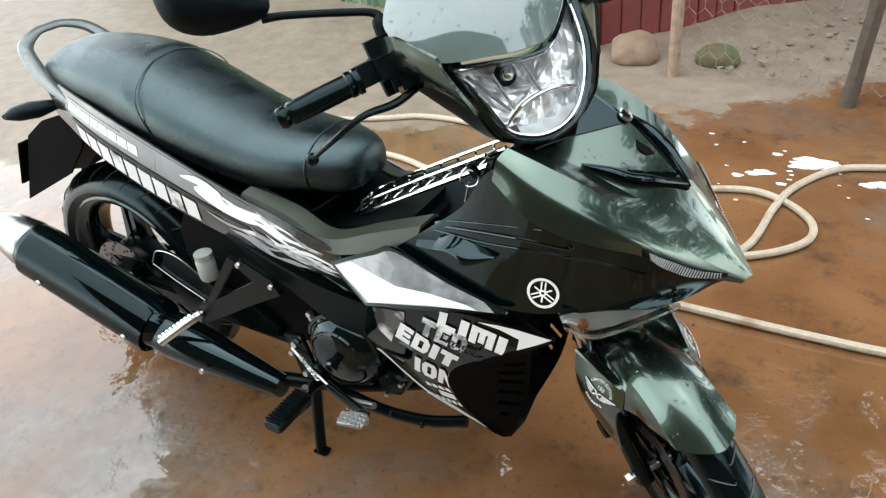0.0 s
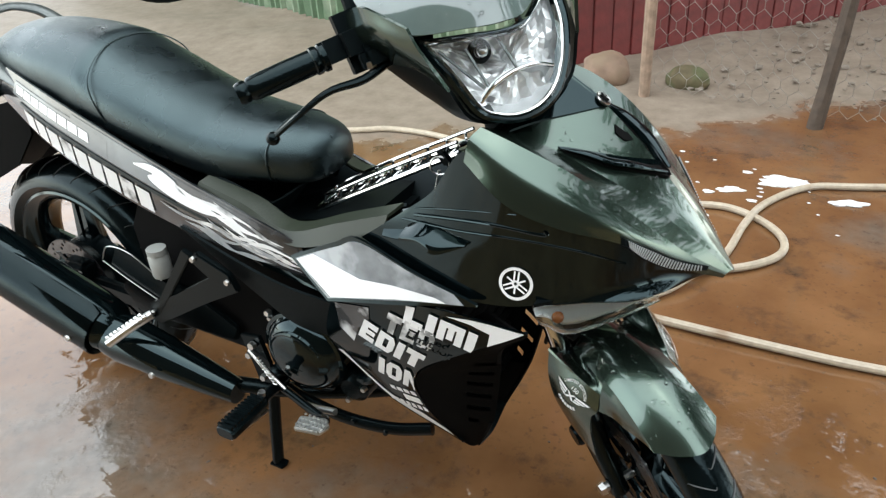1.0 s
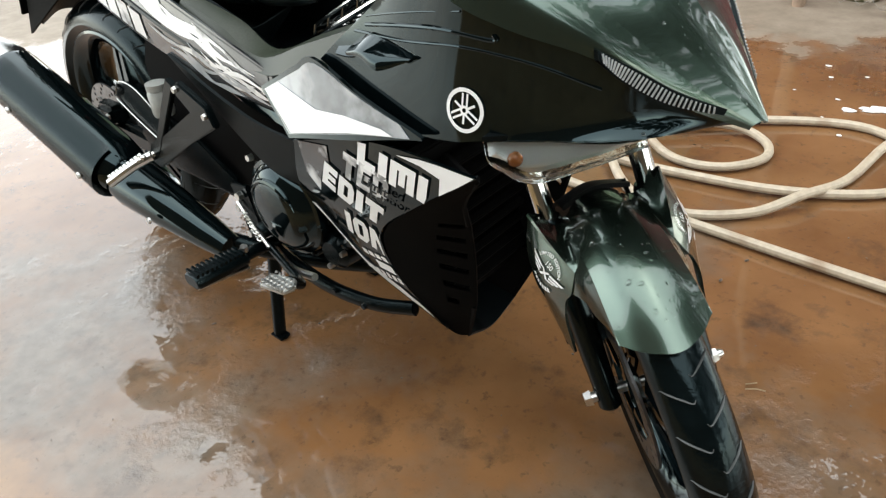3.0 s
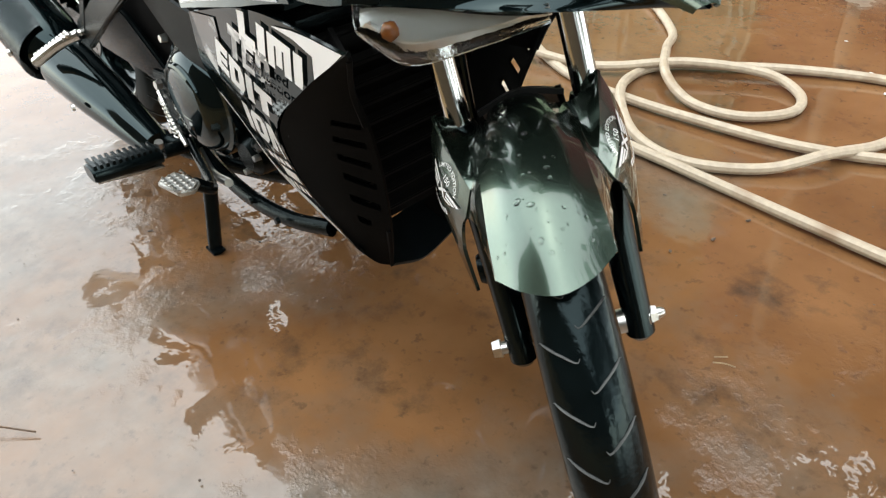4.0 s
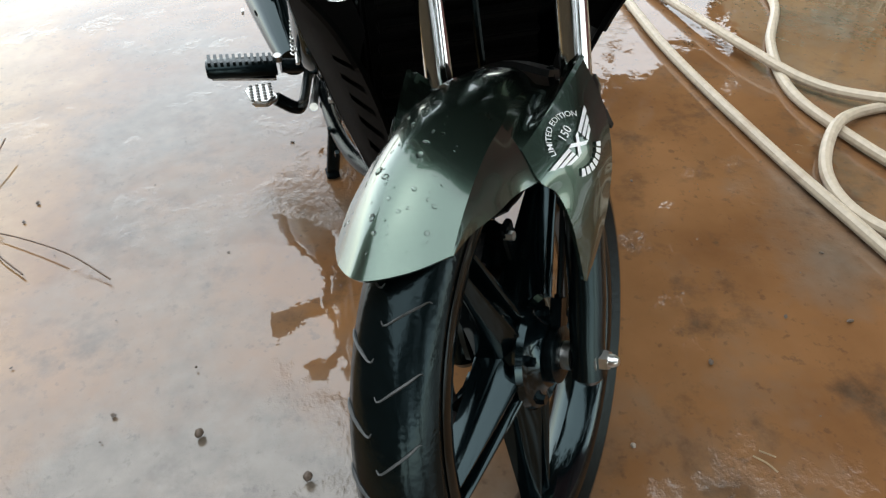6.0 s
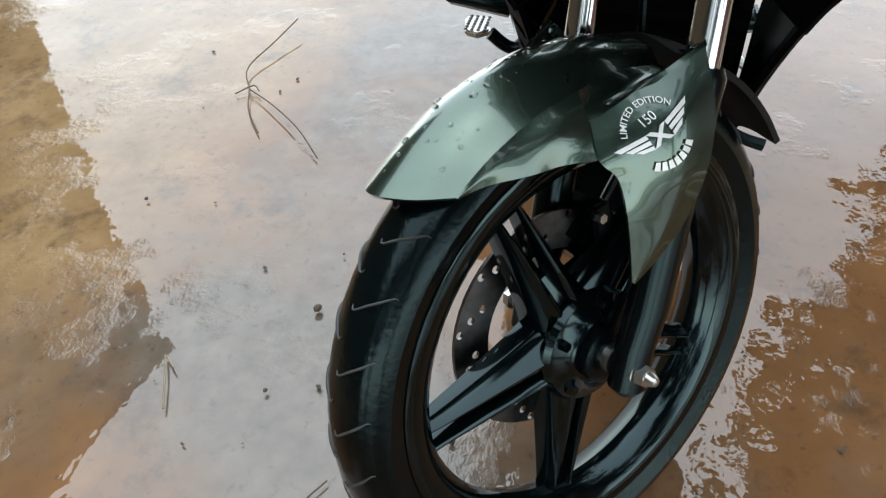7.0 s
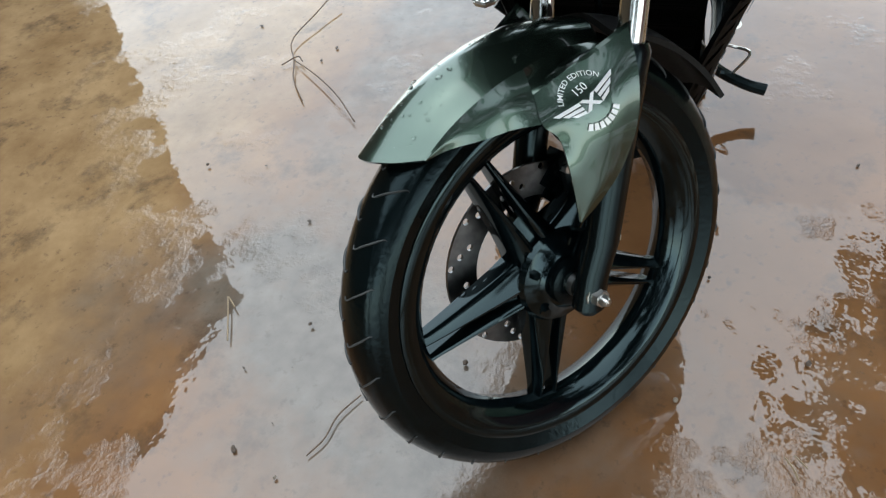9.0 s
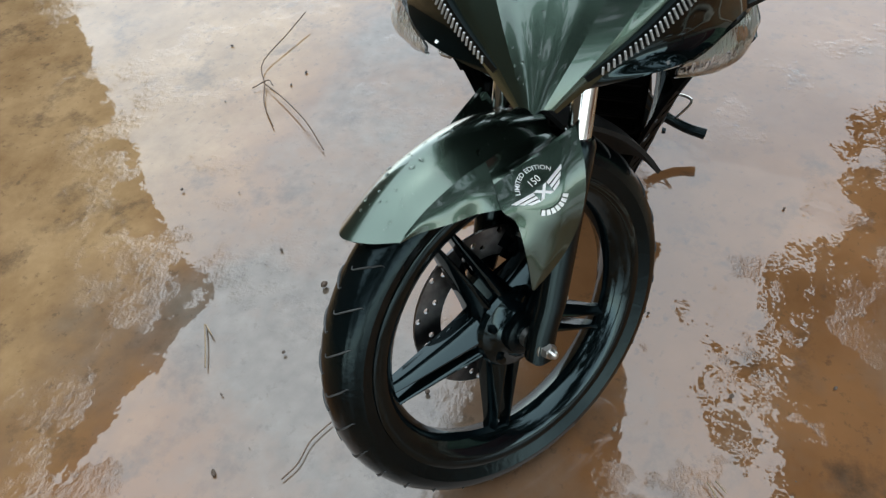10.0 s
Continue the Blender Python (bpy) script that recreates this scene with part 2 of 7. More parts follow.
def plate(outline, depth, m=Matrix.Identity(4), bm=None, bevel=0.0):
    """A flat shape in the local x-z plane, depth thick along local y."""
    own = bmesh.new()
    a = [own.verts.new((x, -depth / 2, z)) for x, z in outline]
    b = [own.verts.new((x, depth / 2, z)) for x, z in outline]
    k = len(outline)
    own.faces.new(a)
    own.faces.new(b[::-1])
    for i in range(k):
        own.faces.new((a[i], b[i], b[(i + 1) % k], a[(i + 1) % k]))
    if bevel:
        bmesh.ops.bevel(own, geom=own.edges[:], offset=bevel, segments=2, affect="EDGES")
    bmesh.ops.transform(own, matrix=m, verts=own.verts[:])
    if bm is None:
        return own
    join(bm, own)
    return bm


def join(bm, other):
    tmp = bpy.data.meshes.new("tmp")
    other.to_mesh(tmp)
    other.free()
    bm.from_mesh(tmp)
    bpy.data.meshes.remove(tmp)
    return bm


def brick(sx, sy, sz, m=Matrix.Identity(4), bevel=0.0, bm=None):
    own = bmesh.new()
    bmesh.ops.create_cube(own, size=1.0, matrix=Matrix.Diagonal((sx, sy, sz, 1)))
    if bevel:
        bmesh.ops.bevel(own, geom=own.edges[:], offset=bevel, segments=2, affect="EDGES")
    bmesh.ops.transform(own, matrix=m, verts=own.verts[:])
    return own if bm is None else join(bm, own)


def bolt(place, axis, r=0.006, h=0.006, seg=6):
    """A hexagon head along axis."""
    own = bmesh.new()
    q = Vector(axis).to_track_quat("Z", "Y").to_matrix().to_4x4()
    bmesh.ops.create_cone(own, cap_ends=True, segments=seg, radius1=r, radius2=r * 0.85, depth=h, matrix=Matrix.Translation(place) @ q)
    return own


def ball(place, r, scale=(1, 1, 1), sub=2, m=Matrix.Identity(4)):
    own = bmesh.new()
    bmesh.ops.create_icosphere(own, subdivisions=sub, radius=r, matrix=m @ Matrix.Translation(place) @ Matrix.Diagonal((*scale, 1)))
    return own


def letters(text, size=1.0, shear=0.0, width=1.0, bold=0.0):
    """Outline of a word as flat triangles, lower left at the origin; list of vertices and of faces."""
    cu = bpy.data.curves.new("letters", "FONT")
    cu.body, cu.size, cu.shear = text, size, shear
    cu.resolution_u = 3
    cu.offset = bold
    ob = bpy.data.objects.new("letters", cu)
    scene.collection.objects.link(ob)
    me = bpy.data.meshes.new_from_object(ob.evaluated_get(bpy.context.evaluated_depsgraph_get()))
    vs = [(v.co.x * width, v.co.y) for v in me.vertices]
    fs = [tuple(p.vertices) for p in me.polygons]
    bpy.data.objects.remove(ob)
    bpy.data.curves.remove(cu)
    bpy.data.meshes.remove(me)
    return vs, fs


def wrap(surf, verts, faces, place, lift=0.002, bm=None):
    """Lays a flat drawing on a surface; place maps drawing x, y to u, v."""
    bm = bm or bmesh.new()
    vs = []
    for x, y in verts:
        u, v = place(x, y)
        p, n = surf.at(u, v)
        vs.append(bm.verts.new(p + n * lift))
    for f in faces:
        try:
            bm.faces.new([vs[i] for i in f])
        except ValueError:
            pass
    return bm


def patch_on(surf, row_a, row_b, nu=14, nv=4, lift=0.002, thick=0.004):
    """A shell that lies on a surface between two rows of u, v places."""
    def between_rows(u, v):
        p, q = spline([(*r, 0) for r in row_a], nu + 1), spline([(*r, 0) for r in row_b], nu + 1)
        i = round(u * nu)
        return p[i] + (q[i] - p[i]) * v
    bm = bmesh.new()
    top, low = [], []
    for i in range(nu + 1):
        a, b = [], []
        for j in range(nv + 1):
            w = between_rows(i / nu, j / nv)
            p, n = surf.at(min(max(w[0], 0), 1), min(max(w[1], 0), 1))
            a.append(bm.verts.new(p + n * lift))
            b.append(bm.verts.new(p + n * (lift - thick)))
        top.append(a)
        low.append(b)
    for g in (top, low):
        for i in range(nu):
            for j in range(nv):
                bm.faces.new((g[i][j], g[i + 1][j], g[i + 1][j + 1], g[i][j + 1]))
    for i in range(nu):
        for j in (0, nv):
            bm.faces.new((top[i][j], top[i + 1][j], low[i + 1][j], low[i][j]))
    for j in range(nv):
        for i in (0, nu):
            bm.faces.new((top[i][j], top[i][j + 1], low[i][j + 1], low[i][j]))
    bmesh.ops.remove_doubles(bm, verts=bm.verts[:], dist=1e-5)
    return bm


def drops_on(surf, count, seed, box=(0.05, 0.05, 0.95, 0.95), size=(0.0012, 0.0042)):
    """Water beads scattered on a surface, as one mesh."""
    rnd = random.Random(seed)
    bm = bmesh.new()
    for _ in range(count):
        p, n = surf.at(rnd.uniform(box[0], box[2]), rnd.uniform(box[1], box[3]))
        r = size[0] + (size[1] - size[0]) * rnd.random() ** 3
        q = Vector(n).to_track_quat("Z", "Y").to_matrix().to_4x4()
        own = bmesh.new()
        bmesh.ops.create_icosphere(own, subdivisions=2, radius=r, matrix=Matrix.Translation(Vector(p)) @ q @ Matrix.Rotation(rnd.uniform(0, 6), 4, "Z") @ Matrix.Diagonal((1.0, rnd.uniform(0.6, 0.95), 0.42, 1)))
        join(bm, own)
    return bm


# ================= ground =================
def ground_material():
    m = bpy.data.materials.new("wet_muddy_concrete")
    m.use_nodes = True
    n, l = m.node_tree.nodes, m.node_tree.links
    b = n["Principled BSDF"]
    tc = n.new("ShaderNodeTexCoord")

    def noise_at(scale, detail=5.0, rough=0.55):
        t = n.new("ShaderNodeTexNoise")
        t.inputs["Scale"].default_value, t.inputs["Detail"].default_value, t.inputs["Roughness"].default_value = scale, detail, rough
        l.new(tc.outputs["Object"], t.inputs["Vector"])
        return t.outputs["Fac"]

    def ramp(fac, a, b_, ca, cb):
        r = n.new("ShaderNodeValToRGB")
        r.color_ramp.elements[0].position, r.color_ramp.elements[1].position = a, b_
        r.color_ramp.elements[0].color, r.color_ramp.elements[1].color = (*ca, 1), (*cb, 1)
        l.new(fac, r.inputs["Fac"])
        return r.outputs["Color"]

    def mix(fac, a, c):
        x = n.new("ShaderNodeMix")
        x.data_type = "RGBA"
        l.new(fac, x.inputs["Factor"])
        l.new(a, x.inputs["A"])
        l.new(c, x.inputs["B"])
        return x.outputs["Result"]

    mud = ramp(noise_at(3.0, 8), 0.3, 0.72, (0.122, 0.056, 0.0220), (0.222, 0.112, 0.047))
    grey = ramp(noise_at(22.0, 6), 0.3, 0.7, (0.095, 0.075, 0.056), (0.155, 0.128, 0.10))
    # a greyer strip of slab, fullest between y -0.40 and -0.60
    place = n.new("ShaderNodeSeparateXYZ")
    l.new(tc.outputs["Object"], place.inputs[0])
    inner, outer = n.new("ShaderNodeMapRange"), n.new("ShaderNodeMapRange")
    for node, a, b_ in ((inner, -0.10, -0.40), (outer, -0.85, -0.60)):
        node.inputs["From Min"].default_value, node.inputs["From Max"].default_value = a, b_
        l.new(place.outputs["Y"], node.inputs["Value"])
    strip = n.new("ShaderNodeMath")
    strip.operation = "MULTIPLY"
    l.new(inner.outputs["Result"], strip.inputs[0])
    l.new(outer.outputs["Result"], strip.inputs[1])
    both_ = n.new("ShaderNodeMath")
    both_.operation = "MULTIPLY_ADD"
    l.new(strip.outputs[0], both_.inputs[0])
    both_.inputs[1].default_value = 0.07
    l.new(noise_at(1.1, 7, 0.62), both_.inputs[2])
    patch = ramp(both_.outputs[0], 0.52, 0.68, (0, 0, 0), (1, 1, 1))
    stain = ramp(noise_at(6.5, 6, 0.7), 0.54, 0.72, (0, 0, 0), (0.8, 0.8, 0.8))
    dark = ramp(noise_at(40.0, 3), 0.4, 0.6, (0.045, 0.03, 0.02), (0.065, 0.045, 0.03))
    base = mix(patch, mud, grey)
    # house's ochre reflection put into the mud colour, paler towards the house
    mirror_edge = n.new("ShaderNodeMath")
    mirror_edge.operation = "MULTIPLY_ADD"
    l.new(noise_at(2.2, 6, 0.65), mirror_edge.inputs[0])
    mirror_edge.inputs[1].default_value = 0.7
    l.new(place.outputs["Y"], mirror_edge.inputs[2])
    house_mirror = n.new("ShaderNodeMapRange")
    house_mirror.inputs["From Min"].default_value, house_mirror.inputs["From Max"].default_value = -0.30, -0.55
    l.new(mirror_edge.outputs[0], house_mirror.inputs["Value"])
    base = mix(house_mirror.outputs["Result"], base, ramp(noise_at(5.0, 8, 0.68), 0.3, 0.7, (0.185, 0.110, 0.048), (0.34, 0.225, 0.115)))
    base = mix(stain, base, dark)
    base = mix(ramp(noise_at(55.0, 4, 0.6), 0.60, 0.70, (0, 0, 0), (0.45, 0.45, 0.45)), base, dark)
    # drier, sandier concrete away from the washing place
    sep = n.new("ShaderNodeSeparateXYZ")
    l.new(tc.outputs["Object"], sep.inputs[0])
    far = n.new("ShaderNodeMath")
    far.operation = "MULTIPLY_ADD"
    l.new(sep.outputs["X"], far.inputs[0])
    far.inputs[1].default_value = -0.55
    l.new(sep.outputs["Y"], far.inputs[2])
    wob = n.new("ShaderNodeMath")
    wob.operation = "MULTIPLY_ADD"
    l.new(noise_at(1.6, 6, 0.65), wob.inputs[0])
    wob.inputs[1].default_value = 1.5
    l.new(far.outputs[0], wob.inputs[2])
    dry = n.new("ShaderNodeMapRange")
    dry.inputs["From Min"].default_value, dry.inputs["From Max"].default_value = 2.42, 2.56
    l.new(wob.outputs[0], dry.inputs["Value"])
    sand = ramp(noise_at(9.0, 8, 0.7), 0.3, 0.7, (0.180, 0.142, 0.106), (0.275, 0.226, 0.176))
    base = mix(dry.outputs["Result"], base, sand)
    l.new(base, b.inputs["Base Color"])
    # film of water: smooth, with rough spots where grit stands out
    grit = n.new("ShaderNodeMapRange")
    grit.inputs["From Min"].default_value, grit.inputs["From Max"].default_value = 0.60, 0.76
    grit.inputs["To Min"].default_value, grit.inputs["To Max"].default_value = 0.004, 0.04
    l.new(noise_at(2.4, 9, 0.68), grit.inputs["Value"])
    rmix = n.new("ShaderNodeMix")
    l.new(dry.outputs["Result"], rmix.inputs["Factor"])
    l.new(grit.outputs["Result"], rmix.inputs["A"])
    rmix.inputs["B"].default_value = 0.55
    l.new(rmix.outputs["Result"], b.inputs["Roughness"])
    gloss = n.new("ShaderNodeMapRange")
    gloss.inputs["To Min"].default_value, gloss.inputs["To Max"].default_value = 0.5, 0.08
    l.new(dry.outputs["Result"], gloss.inputs["Value"])
    l.new(gloss.outputs["Result"], b.inputs["Specular IOR Level"])
    b.inputs["IOR"].default_value = 1.75
    b.inputs["Coat Weight"].default_value = 0.0
    # relief in metres: swell of the slab, small ripples, sharp grit where the film is thin
    def times(sock, k):
        x = n.new("ShaderNodeMath")
        x.operation = "MULTIPLY"
        l.new(sock, x.inputs[0])
        x.inputs[1].default_value = k
        return x.outputs[0]

    def add(p, q):
        x = n.new("ShaderNodeMath")
        l.new(p, x.inputs[0])
        l.new(q, x.inputs[1])
        return x.outputs[0]

    gm = n.new("ShaderNodeMapRange")
    gm.inputs["From Min"].default_value, gm.inputs["From Max"].default_value = 0.545, 0.60
    l.new(noise_at(2.4, 9, 0.68), gm.inputs["Value"])
    gx = n.new("ShaderNodeMath")
    gx.operation = "MULTIPLY"
    l.new(times(noise_at(62.0, 4, 0.6), 0.0012), gx.inputs[0])
    l.new(gm.outputs["Result"], gx.inputs[1])
    h = add(times(noise_at(4.0, 2), 0.0030), times(noise_at(34.0, 2.0, 0.5), 0.00030))
    h = add(h, gx.outputs[0])
    bp = n.new("ShaderNodeBump")
    bp.inputs["Strength"].default_value, bp.inputs["Distance"].default_value = 1.0, 1.0
    l.new(h, bp.inputs["Height"])
    l.new(bp.outputs["Normal"], b.inputs["Normal"])
    return m


M_GROUND = ground_material()


def build_ground():
    bm = bmesh.new()
    near = list(np.linspace(-3, 4, 120))
    xs = [-80, -30, -14, -8, -5, -4] + near + [5, 7, 12, 30, 80]
    ys = [-80, -30, -14, -8, -5, -4] + list(np.linspace(-3, 5, 136)) + [6, 8, 12, 30, 80]
    g = []
    for x in xs:
        row = []
        for y in ys:
            z = 0.0
            if abs(x) < 5 and abs(y) < 6:
                z = 0.004 * noise.noise((x * 1.3, y * 1.3, 0)) + 0.002 * noise.noise((x * 5, y * 5, 3))
                if y > 2.2:
                    z += min(0.05, (y - 2.2) * 0.06) * (0.6 + noise.noise((x * 2, y * 2, 7)))
            row.append(bm.verts.new((x, y, z - 0.004)))
        g.append(row)
    for i in range(len(xs) - 1):
        for j in range(len(ys) - 1):
            bm.faces.new((g[i][j], g[i + 1][j], g[i + 1][j + 1], g[i][j + 1]))
    ob = part("ground", bm, M_GROUND)
    tagged(ob, "wet muddy concrete yard with brown puddles", "ground", kind="structure")


build_ground()

# ================= walls and fences =================
M_REDWALL = material("red_painted_boards", (0.15, 0.022, 0.021), 0.5, 0.0, grain=14, vary=0.25, bump=0.2, bump_scale=30, second=(0.085, 0.018, 0.017), second_scale=3)
M_GREENSHEET = material("green_corrugated_metal", (0.11, 0.17, 0.10), 0.45, 0.1, grain=12, vary=0.2, second=(0.26, 0.31, 0.22), second_scale=5)
M_WOOD = material("weathered_pole_wood", (0.26, 0.18, 0.125), 0.7, 0.0, grain=30, vary=0.25, bump=0.3, bump_scale=50)
M_DARKWOOD = material("dark_post_wood", (0.065, 0.045, 0.031), 0.7, 0.0, grain=30, vary=0.3, bump=0.3, bump_scale=50)
M_STONE = material("brown_field_stone", (0.20, 0.13, 0.088), 0.75, 0.0, grain=16, vary=0.2, bump=0.5, bump_scale=18, second=(0.2, 0.14, 0.09), second_scale=7)
M_MOSSSTONE = material("mossy_stone", (0.115, 0.09, 0.045), 0.8, 0.0, grain=16, vary=0.3, bump=0.5, bump_scale=24, second=(0.08, 0.085, 0.035), second_scale=9)
M_WIRE = material("galvanised_wire", (0.3, 0.28, 0.25), 0.45, 0.6, grain=30)
M_GRAVEL = material("pale_rubble", (0.20, 0.165, 0.13), 0.8, 0.0, grain=20, vary=0.3)
M_TWIG = material("dry_twig", (0.1, 0.06, 0.035), 0.7, 0.0, grain=60, vary=0.3)
M_STRAW = material("straw_stalk", (0.26, 0.19, 0.11), 0.6, 0.0, grain=60, vary=0.2)
M_FOAM = material("soap_foam", (0.8, 0.8, 0.79), 0.6, 0.0, grain=60, vary=0.08, bump=0.4, bump_scale=200)
M_PLASTER = material("ochre_weathered_planks", (0.075, 0.054, 0.030), 0.8, 0.0, grain=8, vary=0.2)
M_ROOF = material("rusty_roof_sheet", (0.12, 0.07, 0.05), 0.7, 0.0, grain=8, vary=0.3)


def wall_between(name, a, b, height, thick, mat, label, board=0.12, base=0.0, relief=0.006):
    """A boarded wall from a to b; every second board stands proud."""
    d = Vector((b[0] - a[0], b[1] - a[1], 0))
    length = d.length
    bm = bmesh.new()
    rot = Matrix.Translation((a[0], a[1], base)) @ Matrix.Rotation(math.atan2(d.y, d.x), 4, "Z")
    brick(length, thick, height, rot @ Matrix.Translation((length / 2, 0, height / 2)), bm=bm)
    ob = part(name, bm, mat, smooth=False)
    tagged(ob, label, "wall", kind="structure")
    count = int(length / board)
    shared = bpy.data.meshes.new("board")
    one = brick(board * 0.94, 0.012, height - 0.02, Matrix.Translation((0, 0, height / 2)), bevel=0.003)
    one.to_mesh(shared)
    one.free()
    shared.materials.append(mat)
    for i in range(count):
        o = new("board", shared)
        o.parent = ob
        o.matrix_local = rot @ Matrix.Translation(((i + 0.5) * board, -thick / 2 - (relief if i % 2 else relief * 0.4), 0))
    return ob


wall_between("wall_north", (0.1, 2.80), (2.6, 5.75), 3.0, 0.12, M_REDWALL, "dark red painted board wall of a shed")


def corrugated_fence():
    a, b = Vector((-6.2, 4.55, 0)), Vector((0.16, 2.66, 0))
    d = (b - a)
    length = d.length
    rot = Matrix.Translation(a) @ Matrix.Rotation(math.atan2(d.y, d.x), 4, "Z")
    root = tagged(new("corrugated_fence"), "faded green ribbed metal sheet fence", "fence")
    sheet = 1.06
    k = 0
    for s in range(int(length / sheet) + 1):
        bm = bmesh.new()
        front, n = [], 60
        for i in range(n + 1):
            x = s * sheet + sheet * i / n
            if x > length:
                break
            ph = (x / 0.076) % 1.0
            y = 0.030 if ph < 0.38 else (0.0 if ph > 0.46 else 0.015)
            front.append((x, -y))
        lo = [bm.verts.new(rot @ Vector((x, y, 0.02))) for x, y in front]
        hi = [bm.verts.new(rot @ Vector((x, y, 1.75))) for x, y in front]
        lo2 = [bm.verts.new(rot @ Vector((x, y + 0.004, 0.02))) for x, y in front]
        hi2 = [bm.verts.new(rot @ Vector((x, y + 0.004, 1.75))) for x, y in front]
        for i in range(len(front) - 1):
            bm.faces.new((lo[i], lo[i + 1], hi[i + 1], hi[i]))
            bm.faces.new((lo2[i + 1], lo2[i], hi2[i], hi2[i + 1]))
            bm.faces.new((lo[i], lo2[i], lo2[i + 1], lo[i + 1]))
            bm.faces.new((hi[i], hi[i + 1], hi2[i + 1], hi2[i]))
        part("sheet", bm, M_GREENSHEET, root, smooth=False)
    for x in np.arange(0.05, length, 1.5):
        part("post", brick(0.05, 0.05, 1.8, rot @ Matrix.Translation((x, 0.05, 0.9)), bevel=0.004), M_DARKWOOD, root)


corrugated_fence()


# plain buildings that close the yard behind the camera's back, with their eaves
def shed(name, x0, x1, y0, y1, height, eave, label):
    root = tagged(new(name), label, "building", kind="structure")
    part("wall", brick(x1 - x0, y1 - y0, height, Matrix.Translation(((x0 + x1) / 2, (y0 + y1) / 2, height / 2))), M_PLASTER, root, smooth=False)
    part("roof", brick(x1 - x0 + 2 * eave, y1 - y0 + 2 * eave, 0.12, Matrix.Translation(((x0 + x1) / 2, (y0 + y1) / 2, height + 0.06))), M_ROOF, root, smooth=False)


shed("house_south", -0.95, 9.0, -7.5, -2.7, 2.85, 0.05, "plain dark plank house with a low rusty sheet roof")


# unseen roof, added so that the shed hides more of the sky
def north_roof():
    bm = bmesh.new()
    d = Vector((2.5, 2.95, 0)).normalized()
    nrm = Vector((d.y, -d.x, 0))
    a, b = Vector((0.1, 2.8, 3.0)) - d * 0.6, Vector((2.6, 5.75, 3.0)) + d * 2.5
    pts = [a + nrm * 0.55, b + nrm * 0.55, b - nrm * 3.5 + Vector((0, 0, 1.0)), a - nrm * 3.5 + Vector((0, 0, 1.0))]
    lo = [bm.verts.new(p) for p in pts]
    hi = [bm.verts.new(p + Vector((0, 0, 0.06))) for p in pts]
    bm.faces.new(lo)
    bm.faces.new(hi[::-1])
    for i in range(4):
        bm.faces.new((lo[i], hi[i], hi[(i + 1) % 4], lo[(i + 1) % 4]))
    tagged(part("roof", bm, M_ROOF, smooth=False), "sloping rusty sheet roof, unseen, added over the red shed", "roof", kind="structure")


north_roof()


# ================= unseen trees round the yard, added to block the sky ===
M_BARK = material("grey_bark", (0.12, 0.09, 0.065), 0.85, 0.0, grain=12, vary=0.3, bump=0.5, bump_scale=20)
M_LEAF = material("dark_foliage", (0.022, 0.038, 0.015), 0.55, 0.0, grain=3, vary=0.5)


def tree(x, y, height, radius, low, seed, count=1500):
    rnd = random.Random(seed)
    root = tagged(new("tree"), "unseen tall leafy tree added to block part of the sky", "tree", group="trees round the yard")
    bm = tube([(x, y, -0.1), (x + 0.1, y + 0.05, height * 0.3), (x - 0.05, y, height * 0.6), (x, y + 0.1, height * 0.85)], [0.2, 0.16, 0.10, 0.04], n=14, seg=10)
    clumps = []
    for i in range(9):
        a = i * 2.4 + rnd.random()
        z0 = height * (0.3 + 0.05 * i)
        rr = radius * rnd.uniform(0.55, 0.9)
        tip = (x + rr * math.cos(a), y + rr * math.sin(a), z0 + rr * 0.5)
        tube([(x, y, z0), (x + rr * 0.5 * math.cos(a), y + rr * 0.5 * math.sin(a), z0 + rr * 0.3), tip], [0.07, 0.045, 0.015], n=8, seg=7, bm=bm)
        clumps.append(tip)
    part("trunk", bm, M_BARK, root)
    verts, faces = [], []
    centre = (low + height) / 2
    for i in range(14):
        u, a = rnd.uniform(-0.9, 0.9), rnd.uniform(0, 6.28)
        r = math.sqrt(1 - u * u) * radius * 0.8
        clumps.append((x + r * math.cos(a), y + r * math.sin(a), centre + u * (height - low) / 2 * 0.85))
    for cx, cy, cz in clumps:
        spread = radius * rnd.uniform(0.32, 0.5)
        for k in range(count // len(clumps)):
            g = Vector((rnd.gauss(0, 0.5), rnd.gauss(0, 0.5), rnd.gauss(0, 0.45))) * spread + Vector((cx, cy, cz))
            s = rnd.uniform(0.10, 0.22)
            q = Euler((rnd.uniform(-1, 1), rnd.uniform(-1, 1), rnd.uniform(0, 6.28))).to_matrix()
            n0 = len(verts)
            for px_, py_ in ((-s, -s * 0.5), (s * 0.2, -s * 0.7), (s, 0), (s * 0.1, s * 0.7), (-s, s * 0.4)):
                verts.append(tuple(g + q @ Vector((px_, py_, 0.02 * s))))
            faces.append(tuple(range(n0, n0 + 5)))
    me = bpy.data.meshes.new("crown")
    me.from_pydata(verts, [], faces)
    me.materials.append(M_LEAF)
    crown = new("crown", me)
    crown.parent = root
    crown["kind"] = "stuff"


tree(-4.7, 5.3, 10.5, 2.6, 1.0, 21, 7000)
tree(-2.2, 5.4, 9.0, 2.5, 1.5, 22, 2400)
tree(0.4, 6.4, 8.5, 2.4, 1.8, 23, 2200)
tree(4.6, 6.6, 8.0, 2.4, 1.5, 24, 2000)
# out of view to the east, only to cut the sky light
tree(6.6, 2.6, 7.5, 2.3, 1.0, 25, 2000)
tree(7.0, -0.8, 7.0, 2.2, 1.0, 26, 1800)


